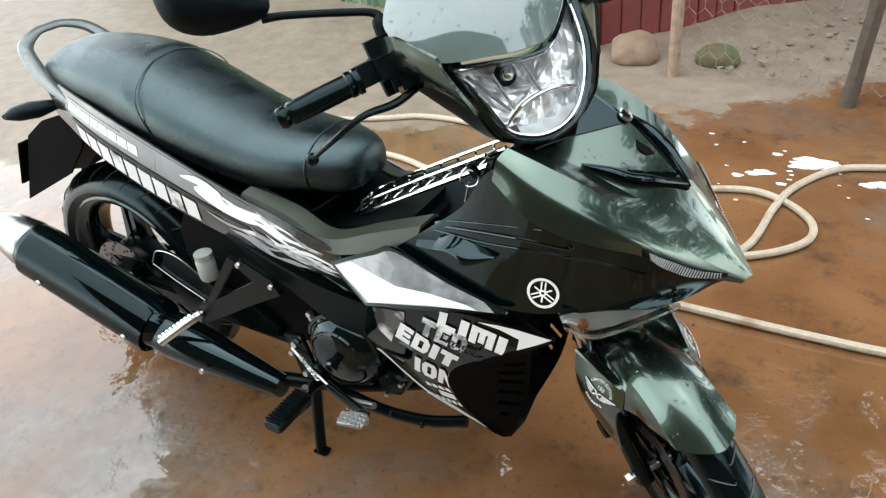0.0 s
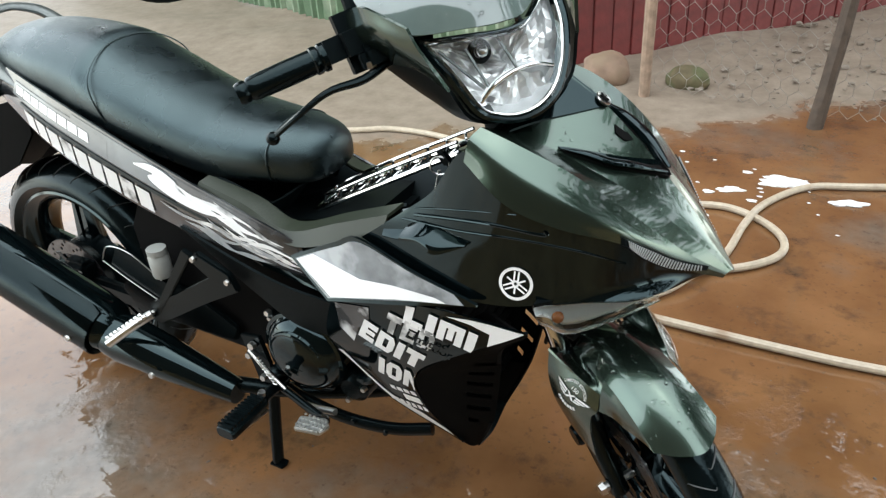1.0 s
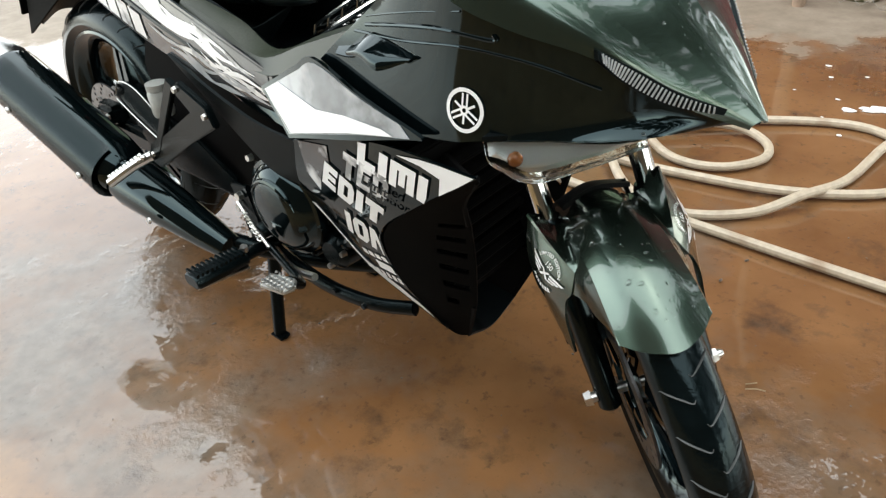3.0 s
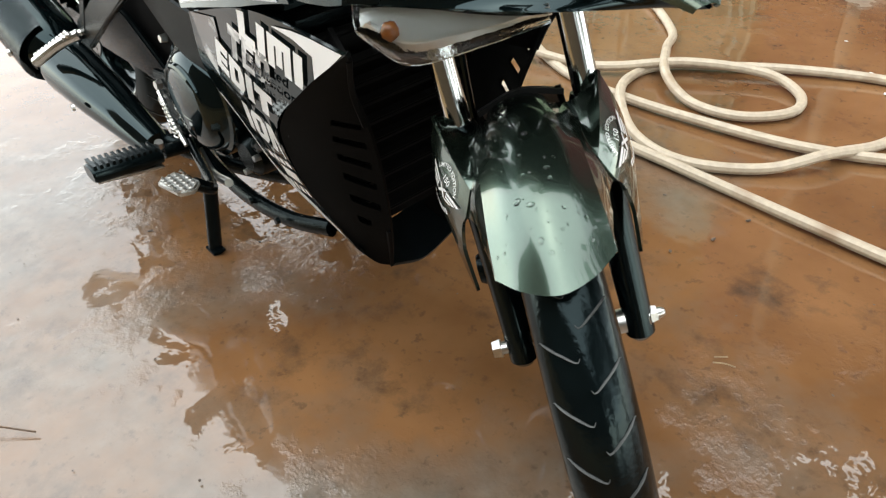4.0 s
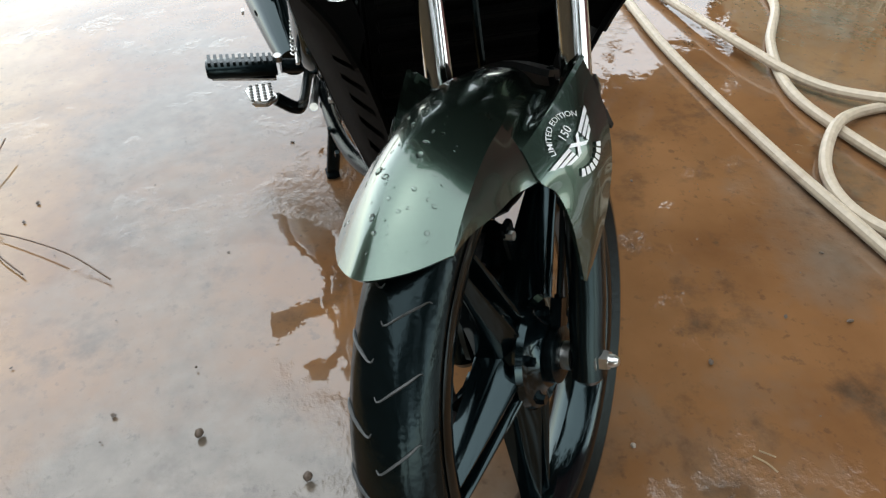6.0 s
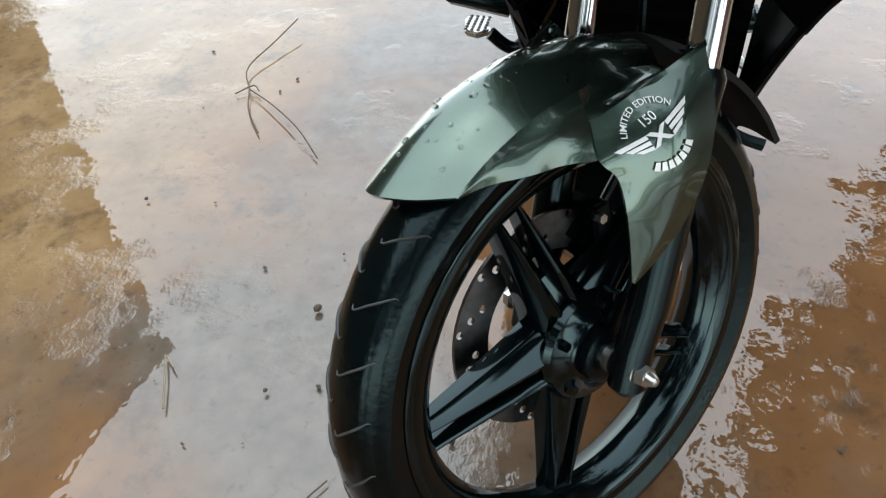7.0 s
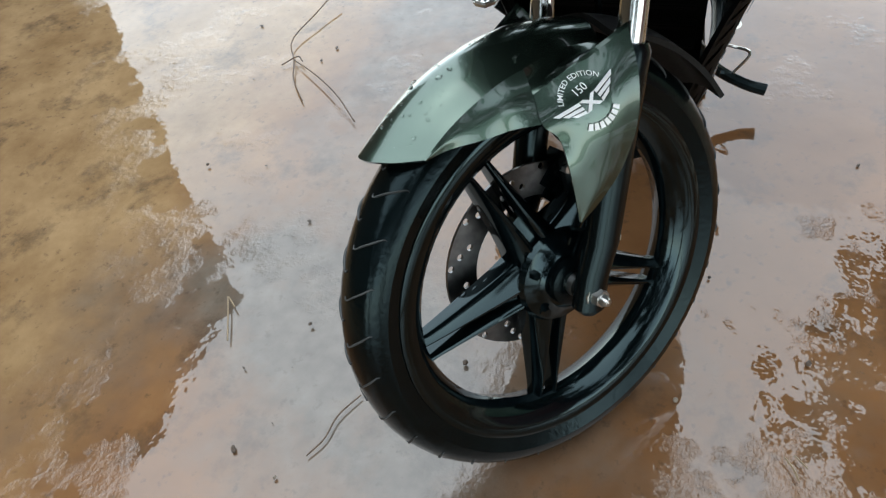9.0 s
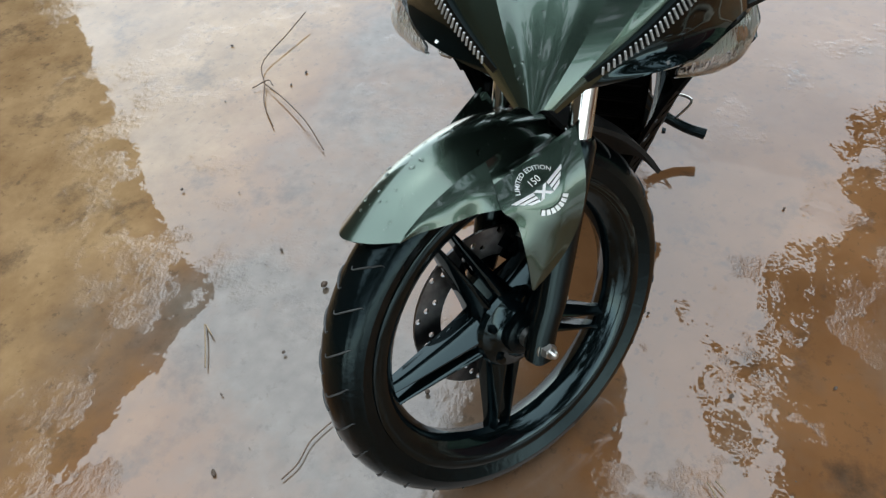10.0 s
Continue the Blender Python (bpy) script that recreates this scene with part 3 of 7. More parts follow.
# ================= things in the yard =================
def rod_thing(name, pts, r, mat, label, category, seg=10, n=14):
    bm = tube(pts, r, n=n, seg=seg)
    for v in bm.verts:
        k = noise.noise(v.co * 9)
        v.co += Vector((k, -k, 0)) * 0.004
    return tagged(part(name, bm, mat), label, category)


rod_thing("wooden_pole", [(0.62, 2.46, -0.02), (0.615, 2.48, 0.5), (0.60, 2.50, 1.2), (0.60, 2.53, 2.1)], [0.026, 0.028, 0.027, 0.025], M_WOOD, "pale bare wooden fence pole stuck in the ground", "pole")
rod_thing("fence_post", [(1.38, 2.32, -0.02), (1.41, 2.36, 0.4), (1.45, 2.42, 1.1), (1.47, 2.46, 1.8)], [0.034, 0.03, 0.028, 0.027], M_DARKWOOD, "dark crooked wooden fence post holding wire mesh", "post")


def stone(name, place, size, mat, label, seed):
    bm = bmesh.new()
    bmesh.ops.create_icosphere(bm, subdivisions=4, radius=1.0)
    for v in bm.verts:
        k = 1 + 0.16 * noise.noise(v.co * 1.3 + Vector((seed, 0, 0))) + 0.05 * noise.noise(v.co * 4 + Vector((0, seed, 0)))
        v.co = Vector((v.co.x * size[0] * k, v.co.y * size[1] * k, max(-0.62, v.co.z * k) * size[2])) + Vector(place)
    return tagged(part(name, bm, mat), label, "stone")


stone("boulder", (0.38, 2.62, 0.06), (0.125, 0.10, 0.095), M_STONE, "rounded brown boulder against the red wall", 3)
stone("boulder", (0.775, 2.66, 0.04), (0.105, 0.07, 0.065), M_MOSSSTONE, "flat mossy stone beside the wooden pole", 8)


def wire_mesh():
    """Hexagonal netting from the pole to the post and on."""
    bm = bmesh.new()
    legs = [((0.62, 2.49), (1.42, 2.38)), ((1.42, 2.38), (3.2, 2.15))]
    w, h = 0.075, 0.065
    for (ax, ay), (bx, by) in legs:
        length = math.hypot(bx - ax, by - ay)
        for i in range(int(length / w)):
            for j in range(16):
                def at(u, v):
                    f = u / length
                    sag = 0.02 * math.sin(u * 5 + v * 4)
                    return np.array((ax + (bx - ax) * f, ay + (by - ay) * f + sag, 0.03 + v))
                u = i * w + (w / 2 if j % 2 else 0)
                v = j * h
                for p, q in (((0, 0), (w / 2, h * 0.5)), ((w / 2, h * 0.5), (w, 0)), ((w / 2, h * 0.5), (w / 2, h))):
                    tube([at(u + p[0], v + p[1]), at(u + q[0], v + q[1])], 0.0012, n=2, seg=3, bm=bm)
    root = part("wire_netting", bm, M_WIRE)
    tagged(root, "sagging rusty hexagonal wire netting between wooden posts", "wire fence")


wire_mesh()


def rubble():
    rnd = random.Random(5)
    bm = bmesh.new()
    for i in range(520):
        x = rnd.uniform(0.8, 3.2)
        y = rnd.uniform(2.45, 4.2) - 0.12 * (x - 0.8)
        r = 0.004 + 0.018 * rnd.random() ** 2.5
        own = bmesh.new()
        bmesh.ops.create_icosphere(own, subdivisions=1, radius=r)
        for v in own.verts:
            v.co *= rnd.uniform(0.7, 1.2)
        bmesh.ops.transform(own, matrix=Matrix.Translation((x, y, 0.03 + 0.02 * noise.noise((x * 2, y * 2, 7)) + r * 0.3)) @ Matrix.Diagonal((1.2, 1, 0.6, 1)), verts=own.verts[:])
        join(bm, own)
    tagged(part("rubble", bm, M_GRAVEL), "scattered pale rubble and gravel behind the netting", "gravel", kind="stuff")


rubble()


def hose(pts, label):
    bm = tube([(x, y, z) for x, y, z in pts], 0.0125, n=len(pts) * 10, seg=10)
    tagged(part("garden_hose", bm, M_HOSE), label, "hose", group="hoses on the yard")


Z = 0.011
hose([(-1.4, 0.95, Z), (-0.4, 0.86, Z), (0.2, 0.77, Z), (0.68, 0.735, Z), (0.98, 0.728, Z), (1.24, 0.724, Z), (1.47, 0.724, Z), (1.69, 0.735, Z), (2.3, 0.80, Z), (3.4, 0.7, Z)],
     "long cream plastic garden hose lying straight on wet concrete")
hose([(-0.9, 1.2, Z), (-0.33, 1.28, Z), (0.0, 1.21, Z), (0.26, 1.03, Z), (0.49, 0.925, Z), (0.69, 0.915, Z), (0.91, 0.94, Z), (1.11, 0.985, Z), (1.28, 1.07, Z),
      (1.38, 1.18, Z), (1.385, 1.29, Z), (1.31, 1.39, Z), (1.19, 1.45, Z), (1.06, 1.425, Z), (0.89, 1.335, Z), (0.764, 1.24, Z), (0.65, 1.144, Z), (0.624, 1.03, Z),
      (0.69, 0.887, Z + 0.02), (0.814, 0.781, Z), (0.963, 0.755, Z), (1.10, 0.845, Z), (1.18, 0.965, Z + 0.018), (1.235, 1.13, Z), (1.26, 1.34, Z + 0.01), (1.30, 1.53, Z), (1.41, 1.70, Z), (1.56, 1.765, Z),
      (1.9, 1.86, Z), (2.8, 2.0, Z)],
     "cream plastic garden hose coiled loosely on wet concrete")
hose([(-1.6, 1.2, Z), (-0.57, 1.56, Z), (-0.31, 1.67, Z), (-0.01, 1.66, Z), (0.28, 1.55, Z), (0.52, 1.36, Z), (0.61, 1.20, Z + 0.02), (0.70, 1.065, Z + 0.02), (0.815, 1.005, Z),
      (0.943, 1.021, Z), (1.02, 1.126, Z), (0.984, 1.225, Z), (0.87, 1.25, Z + 0.012), (0.70, 1.15, Z + 0.022), (0.52, 0.99, Z + 0.01), (0.27, 0.93, Z + 0.02), (-0.2, 0.93, Z)],
     "cream plastic garden hose with a small loop")


def foam():
    rnd = random.Random(11)
    bm = bmesh.new()
    spots = [(1.33, 1.75, 0.055), (1.30, 1.72, 0.04), (1.37, 1.74, 0.035), (1.18, 1.62, 0.025), (1.15, 1.60, 0.02), (1.10, 1.57, 0.015), (1.57, 1.65, 0.03), (1.52, 1.63, 0.02), (1.2, 1.78, 0.012), (1.25, 1.55, 0.012)]
    spots += [(rnd.uniform(0.9, 1.7), rnd.uniform(1.35, 1.9), rnd.uniform(0.003, 0.007)) for _ in range(20)]
    for x, y, r in spots:
        own = bmesh.new()
        bmesh.ops.create_icosphere(own, subdivisions=3, radius=r)
        for v in own.verts:
            k = 1 + 0.7 * noise.noise(Vector((v.co.x, v.co.y, 0)) * (1.6 / r) + Vector((x * 9, y * 9, 0)))
            v.co = Vector((v.co.x * k * 1.4, v.co.y * k * 0.8, v.co.z * min(0.3, 0.005 / r)))
        bmesh.ops.transform(own, matrix=Matrix.Translation((x, y, 0.001)), verts=own.verts[:])
        join(bm, own)
    tagged(part("soap_foam", bm, M_FOAM), "white soap foam floating on brown puddle water", "foam", kind="stuff")


foam()


def twig(pts_list, r, mat, name, label):
    root = None
    bm = bmesh.new()
    for pts in pts_list:
        tube(pts, r, n=12, seg=5, bm=bm)
    return tagged(part(name, bm, mat), label, "twig")


twig([[(0.19, -0.80, 0.03), (0.30, -0.815, 0.02), (0.42, -0.83, 0.012), (0.50, -0.79, 0.006)], [(0.50, -0.79, 0.006), (0.56, -0.71, 0.012), (0.64, -0.62, 0.016), (0.715, -0.55, 0.004)],
      [(0.50, -0.79, 0.006), (0.58, -0.755, 0.006), (0.655, -0.70, 0.003)], [(0.52, -0.815, 0.003), (0.49, -0.785, 0.01), (0.505, -0.765, 0.008)]],
     0.0016, M_TWIG, "dry_stem", "thin dark tangled dry stem lying on the wet slab")
twig([[(1.225, -0.585, 0.003), (1.26, -0.565, 0.005), (1.31, -0.54, 0.003)], [(1.225, -0.583, 0.003), (1.245, -0.56, 0.006)]], 0.0014, M_STRAW, "straw_piece", "pale split straw stalk on the wet slab")
twig([[(1.33, 0.288, 0.003), (1.345, 0.298, 0.004), (1.36, 0.304, 0.003)]], 0.0013, M_STRAW, "straw_piece", "short pale straw on brown puddle")
twig([[(1.325, 0.30, 0.003), (1.34, 0.315, 0.003)]], 0.0012, M_STRAW, "straw_piece", "short pale straw on brown puddle")
twig([[(1.36, -0.29, 0.002), (1.40, -0.31, 0.003), (1.44, -0.315, 0.003), (1.47, -0.33, 0.002)]], 0.0012, M_TWIG, "dry_stem", "thin root on wet concrete")
for px, py, pr, lab in ((1.272, -0.154, 0.008, "small dark pebble under the front wheel"), (0.962, -0.409, 0.004, "tiny dark pebble"), (0.90, -0.807, 0.006, "tiny dark pebble"),
                        (1.09, -0.405, 0.012, "crumpled dead leaf on the slab"), (1.20, -0.27, 0.012, "crumpled dead leaf on the slab"), (1.51, -0.36, 0.005, "tiny white pebble"),
                        (1.272, 0.149, 0.007, "small pebble in the puddle"), (1.25, -0.42, 0.006, "tiny dark pebble")):
    stone("pebble", (px, py, pr * 0.4), (pr * 0.6, pr * 0.5, pr * 0.4), M_DARKWOOD if "dark" in lab or "leaf" in lab else M_GRAVEL, lab + " on wet concrete" if "concrete" not in lab else lab, px * 7)


def crumbs():
    """Tiny bits of grit and leaf scattered over the slab."""
    rnd = random.Random(31)
    bm = bmesh.new()
    for _ in range(80):
        x, y, r = rnd.uniform(0.2, 1.7), rnd.uniform(-1.0, 1.0), 0.0012 + 0.0035 * rnd.random() ** 3
        own = bmesh.new()
        bmesh.ops.create_icosphere(own, subdivisions=1, radius=r)
        for v in own.verts:
            v.co *= rnd.uniform(0.6, 1.2)
        bmesh.ops.transform(own, matrix=Matrix.Translation((x, y, -0.002 + r * 0.3)) @ Matrix.Rotation(rnd.uniform(0, 6), 4, "Z") @ Matrix.Diagonal((1.6, 1, 0.5, 1)), verts=own.verts[:])
        join(bm, own)
    tagged(part("grit", bm, M_DARKWOOD), "scattered dark grit and leaf crumbs on wet concrete", "grit", kind="stuff")


crumbs()


# ================= motorcycle =================
# local frame: x forward, y to the left flank, z up, rear axle near x = -0.11
bike = tagged(new("motorcycle"), "wet olive green and black motorcycle standing on its centre stand", "motorcycle")
bike.matrix_world = pose(0, 0, 0, 0, 0, 0.5)

HUB = Vector((1.287, -0.028, 0.2565))
AXLE = Vector((math.cos(radians(14.2)) * math.cos(radians(49.8)), math.cos(radians(14.2)) * math.sin(radians(49.8)), math.sin(radians(14.2))))
FORK = Vector((-math.sin(radians(21.4)), 0, math.cos(radians(21.4))))
FORK = (FORK - AXLE * AXLE.dot(FORK)).normalized()
FWD = AXLE.cross(FORK)
STEER = pose(0, 0, 0, 0, 0, -0.5) @ Matrix(((FWD.x, AXLE.x, FORK.x, HUB.x), (FWD.y, AXLE.y, FORK.y, HUB.y), (FWD.z, AXLE.z, FORK.z, HUB.z), (0, 0, 0, 1)))


def both(name, bm, mat, parent=None, label=""):
    """The piece on the right flank and its twin on the left."""
    twin = mirrored(bm)
    a = part(name, bm, mat, parent or bike, label)
    b = part(name, twin, mat, parent or bike, label)
    return a, b


def steered(name, bm, mat, parent=None, label="", **kw):
    bmesh.ops.transform(bm, matrix=STEER, verts=bm.verts[:])
    return part(name, bm, mat, parent or bike, label, **kw)


# ---- wheels ----
def arc_profile(r, w, n=9, bead=0.0):
    """Cross-section of a tyre: rounded crown, straight side walls down to the bead."""
    pts = []
    for i in range(n + 1):
        a = math.pi * i / n
        pts.append((r - w * 0.42 + w * 0.42 * math.sin(a), -w / 2 * math.cos(a)))
    return [(bead, -w * 0.36)] + pts + [(bead, w * 0.36)]


def spoke_wheel(m, r, w, rim_r, spokes, phase, hub_r, hub_w, name, tread):
    rim_prof = [(rim_r + 0.006, -w * 0.44), (rim_r + 0.012, -w * 0.42), (rim_r - 0.002, -w * 0.33), (rim_r - 0.012, -w * 0.22), (rim_r - 0.018, 0), (rim_r - 0.012, w * 0.22), (rim_r - 0.002, w * 0.33),
                (rim_r + 0.012, w * 0.42), (rim_r + 0.006, w * 0.44), (rim_r - 0.006, w * 0.40), (rim_r - 0.020, w * 0.24), (rim_r - 0.026, 0), (rim_r - 0.020, -w * 0.24), (rim_r - 0.006, -w * 0.40)]
    wheel = part(name, lathe(rim_prof, 72, m), M_RIM, bike, "gloss black cast alloy wheel")
    tyre = part("tyre", lathe(arc_profile(r, w, bead=rim_r + 0.004), 80, m), M_RUBBER, wheel, "wet black rubber tyre with slanted tread grooves")
    hub_prof = [(0.0, -hub_w), (hub_r * 0.6, -hub_w), (hub_r * 0.7, -hub_w * 0.8), (hub_r, -hub_w * 0.55), (hub_r, hub_w * 0.55), (hub_r * 0.7, hub_w * 0.8), (hub_r * 0.6, hub_w), (0.0, hub_w)]
    part("hub", lathe(hub_prof, 36, m, closed=False), M_RIM, wheel)
    for i in range(spokes):
        a = phase + 2 * math.pi * i / spokes
        bm = bmesh.new()
        # each spoke is a pair of legs, joined near the hub and parted by a slot towards the rim
        for side in (-1, 1):
            rings = []
            for q in range(9):
                f = q / 8
                rad = hub_r * 0.85 + (rim_r - 0.014 - hub_r * 0.85) * f
                out = 0.033 - 0.0165 * f ** 0.7 + (0.004 if q == 8 else 0)
                inn = 0.0035 + 0.0055 * f
                dep = (0.024 - 0.014 * f) * (w / 0.075) ** 0.5
                ring = [(rad, side * inn, -dep)] + [(rad, side * (inn + (out - inn) * p), dep * lift) for p, lift in ((0.0, 0.55), (0.06, 0.84), (0.18, 0.98), (0.32, 1.0), (0.46, 0.86), (0.72, 0.42), (0.94, 0.12), (1.0, -0.1))] + [(rad, side * out, -dep)]
                rings.append([m @ Vector((x * math.cos(a) - t * math.sin(a), d, x * math.sin(a) + t * math.cos(a))) for x, t, d in ring])
            join(bm, loft(rings))
        web = [[m @ Vector((x * math.cos(a) - t * math.sin(a), d, x * math.sin(a) + t * math.cos(a))) for x, t, d in ((rad, -0.010, -0.008), (rad, -0.010, dp), (rad, 0.010, dp), (rad, 0.010, -0.008))] for rad, dp in ((hub_r * 0.8, 0.018), (rim_r * 0.45, 0.004))]
        join(bm, loft(web))
        part("spoke", bm, M_RIM, wheel, angle=40)
    # tread grooves: slanted cuts in herringbone, one mesh for each flank
    for side in (-1, 1):
        pts = []
        for deg, along in ((2, 0.012), (7, 0.0), (24, 0.030), (42, 0.062), (54, 0.084), (60, 0.083)):
            th = math.radians(deg) * side
            rr = r - w * 0.42 + w * 0.42 * math.cos(th) - 0.0006
            pts.append((rr * math.cos(along), w / 2 * math.sin(th), rr * math.sin(along)))
        bm = tube(pts, [0.0008, 0.0017, 0.0023, 0.0023, 0.0013, 0.0004], n=14, seg=6, flat=0.5)
        me = bpy.data.meshes.new("tread_groove")
        bm.to_mesh(me)
        bm.free()
        me.materials.append(M_GROOVE)
        for i in range(tread):
            o = new("tread_groove", me)
            o.parent = wheel
            o.matrix_local = m @ Matrix.Rotation(-2 * math.pi * (i + (0.5 if side > 0 else 0)) / tread, 4, "Y")
    return wheel


# lighter than the tyre: glint of the groove edges put into the colour
M_GROOVE = material("groove_glint_rubber", (0.045, 0.048, 0.048), 0.55, 0.0, grain=60)

WHEEL = STEER @ Matrix.Translation((0, 0.005, 0))
front = spoke_wheel(WHEEL, 0.264, 0.075, 0.204, 5, radians(-20), 0.050, 0.030, "front_wheel", 30)
REAR = Matrix.Translation((-0.11, 0, 0.31))
rear = spoke_wheel(REAR, 0.295, 0.125, 0.215, 5, radians(20), 0.055, 0.05, "rear_wheel", 30)


def brake_disc(m, r, y, parent):
    """A ring drilled right through in slanting rows, on five curved arms."""
    bm = bmesh.new()
    n, rows, r0, half = 48, 4, r * 0.66, 0.002
    step = (r - r0) / rows

    def at(rad, ang, side):
        return bm.verts.new(m @ Vector((rad * math.cos(ang), y + side * half, rad * math.sin(ang))))

    grid = {(i, j, k): at(r0 + step * j, 2 * math.pi * i / n, k) for i in range(n) for j in range(rows + 1) for k in (-1, 1)}
    for i in range(n):
        for j in range(rows):
            drilled = i % 4 < 3 and j == 3 - i % 4
            loops = []
            for k in (-1, 1):
                c = [grid[(i, j, k)], grid[(i, j + 1, k)], grid[((i + 1) % n, j + 1, k)], grid[((i + 1) % n, j, k)]]
                if not drilled:
                    bm.faces.new(c)
                    continue
                rad, ang = r0 + step * (j + 0.5), 2 * math.pi * (i + 0.5) / n
                o = [at(rad + 0.0044 * math.cos(q * math.pi / 4 + math.pi), ang + 0.0044 / rad * math.sin(q * math.pi / 4 + math.pi), k) for q in range(8)]
                for q in range(4):
                    bm.faces.new((c[q], o[2 * q], o[2 * q + 1], o[(2 * q + 2) % 8]))
                    bm.faces.new((c[q], o[(2 * q + 2) % 8], c[(q + 1) % 4]))
                loops.append(o)
            if drilled:
                for q in range(8):
                    bm.faces.new((loops[0][q], loops[0][(q + 1) % 8], loops[1][(q + 1) % 8], loops[1][q]))
        for j in (0, rows):
            bm.faces.new((grid[(i, j, -1)], grid[((i + 1) % n, j, -1)], grid[((i + 1) % n, j, 1)], grid[(i, j, 1)]))
    disc = part("brake_disc", bm, M_DISC, bike, "drilled steel brake disc")
    for i in range(5):
        a = 2 * math.pi * i / 5 + 0.5
        rings = []
        for rad, off, wid in ((0.036, 0.0, 0.017), (r * 0.44, 0.010, 0.011), (r * 0.56, 0.024, 0.008), (r * 0.69, 0.036, 0.010)):
            rings.append([m @ Vector((rad * math.cos(a) - t * math.sin(a), y + d, rad * math.sin(a) + t * math.cos(a))) for t, d in ((off - wid, -0.003), (off - wid, 0.003), (off + wid, 0.003), (off + wid, -0.003))])
        part("disc_arm", loft(rings), M_RIM, disc, "black curved carrier arm")
    return disc


brake_disc(STEER, 0.119, -0.034, front)
brake_disc(REAR, 0.11, -0.075, rear)

# front axle with nuts, spacer and brake caliper
ax = steered("axle", lathe([(0.0, -0.094), (0.008, -0.094), (0.0065, 0.104), (0.004, 0.109), (0.0, 0.110)], 16, closed=False), M_STEEL, front, "zinc plated axle")
steered("axle_washer", lathe([(0.008, 0.088), (0.014, 0.088), (0.014, 0.0905), (0.008, 0.0905)], 24), M_STEEL, front, "bright washer")
steered("hub_flange", lathe([(0.010, 0.022), (0.058, 0.022), (0.060, 0.026), (0.056, 0.032), (0.040, 0.036), (0.034, 0.041), (0.010, 0.042)], 32), M_RIM, front, "gloss black hub face")
for q in range(5):
    a = radians(-20 + 36 + 72 * q)
    steered("hub_stud", bolt((0.047 * math.cos(a), 0.037, 0.047 * math.sin(a)), (0, 1, 0), 0.0062, 0.008), M_RIM, front)
steered("speed_sensor", lathe([(0.010, 0.042), (0.029, 0.042), (0.030, 0.045), (0.029, 0.051), (0.022, 0.054), (0.010, 0.054)], 28), M_ENGINE, front, "black speed sensor ring")
steered("sensor_arm", brick(0.022, 0.012, 0.05, Matrix.Translation((-0.012, 0.045, 0.034)) @ Matrix.Rotation(radians(-18), 4, "Y"), bevel=0.004), M_ENGINE, front)
steered("sensor_cable", tube([(-0.018, 0.046, 0.055), (-0.024, 0.052, 0.12), (-0.032, 0.056, 0.20), (-0.03, 0.05, 0.28)], 0.0035, n=16, seg=8), M_PLASTIC, None, "thin black sensor cable")
for y0, r0, h0 in ((0.0955, 0.0115, 0.009), (-0.090, 0.0125, 0.010)):
    steered("axle_nut", bolt((0, y0, 0), (0, 1 if y0 > 0 else -1, 0), r0, h0), M_STEEL, front, "bright zinc axle nut", smooth=False)
steered("spacer", lathe([(0.006, 0.054), (0.0145, 0.054), (0.0145, 0.063), (0.006, 0.063)], 24), M_STEEL, front, "bare metal spacer")
cal_m = Matrix.Rotation(radians(-34), 4, "Y")
caliper = steered("brake_caliper", brick(0.085, 0.058, 0.060, Matrix.Translation((-0.052, -0.046, 0.083)) @ cal_m, bevel=0.012), M_ENGINE, None, "black brake caliper")
steered("piston_cover", lathe([(0.0, -0.012), (0.017, -0.012), (0.020, -0.006), (0.020, 0.006), (0.0, 0.006)], 24, Matrix.Translation((-0.050, -0.078, 0.085)), closed=False), M_ENGINE, caliper)
steered("caliper_bridge", brick(0.095, 0.022, 0.022, Matrix.Translation((-0.052, -0.018, 0.096)) @ cal_m, bevel=0.006), M_ENGINE, caliper)
steered("caliper_plate", brick(0.020, 0.008, 0.045, Matrix.Translation((-0.030, -0.008, 0.108)) @ Matrix.Rotation(radians(20), 4, "Y"), bevel=0.002), M_ENGINE, caliper, "black caliper pad plate")
for q in (-0.03, 0.03):
    steered("caliper_bolt", bolt((-0.052 + q, -0.004, 0.098 + q * 0.6), (0, 1, 0), 0.006, 0.010), M_STEEL, caliper)
steered("brake_hose", tube([(-0.075, -0.05, 0.115), (-0.10, -0.05, 0.17), (-0.095, -0.05, 0.25), (-0.07, -0.04, 0.36), (-0.05, -0.03, 0.46)], 0.0045, n=20, seg=8), M_RUBBER, None, "black brake hose")

# ---- fork ----
for side, y in (("right", -0.062), ("left", 0.078)):
    steered("fork_tube", tube([(-0.020, y, 0.2), (-0.020, y, 0.5)], 0.0145, n=4, seg=20), M_CHROME, None, "chromed fork tube")
    rings = []
    for z, rx, ry, dx in ((-0.026, 0.010, 0.010, 0.0), (-0.018, 0.019, 0.017, 0.0), (0.02, 0.019, 0.017, -0.002), (0.06, 0.020, 0.018, -0.010), (0.24, 0.021, 0.020, -0.020), (0.262, 0.022, 0.021, -0.020), (0.27, 0.018, 0.018, -0.020)):
        rings.append([(dx + rx * math.cos(2 * math.pi * i / 20), y + ry * math.sin(2 * math.pi * i / 20), z) for i in range(20)])
    leg = steered("fork_slider", loft(rings), M_SLIDER, None, "gloss black lower fork leg")
    steered("fork_bolt", bolt((-0.03, y, 0.06), (-1, 0, 0), 0.006, 0.008), M_STEEL, leg)

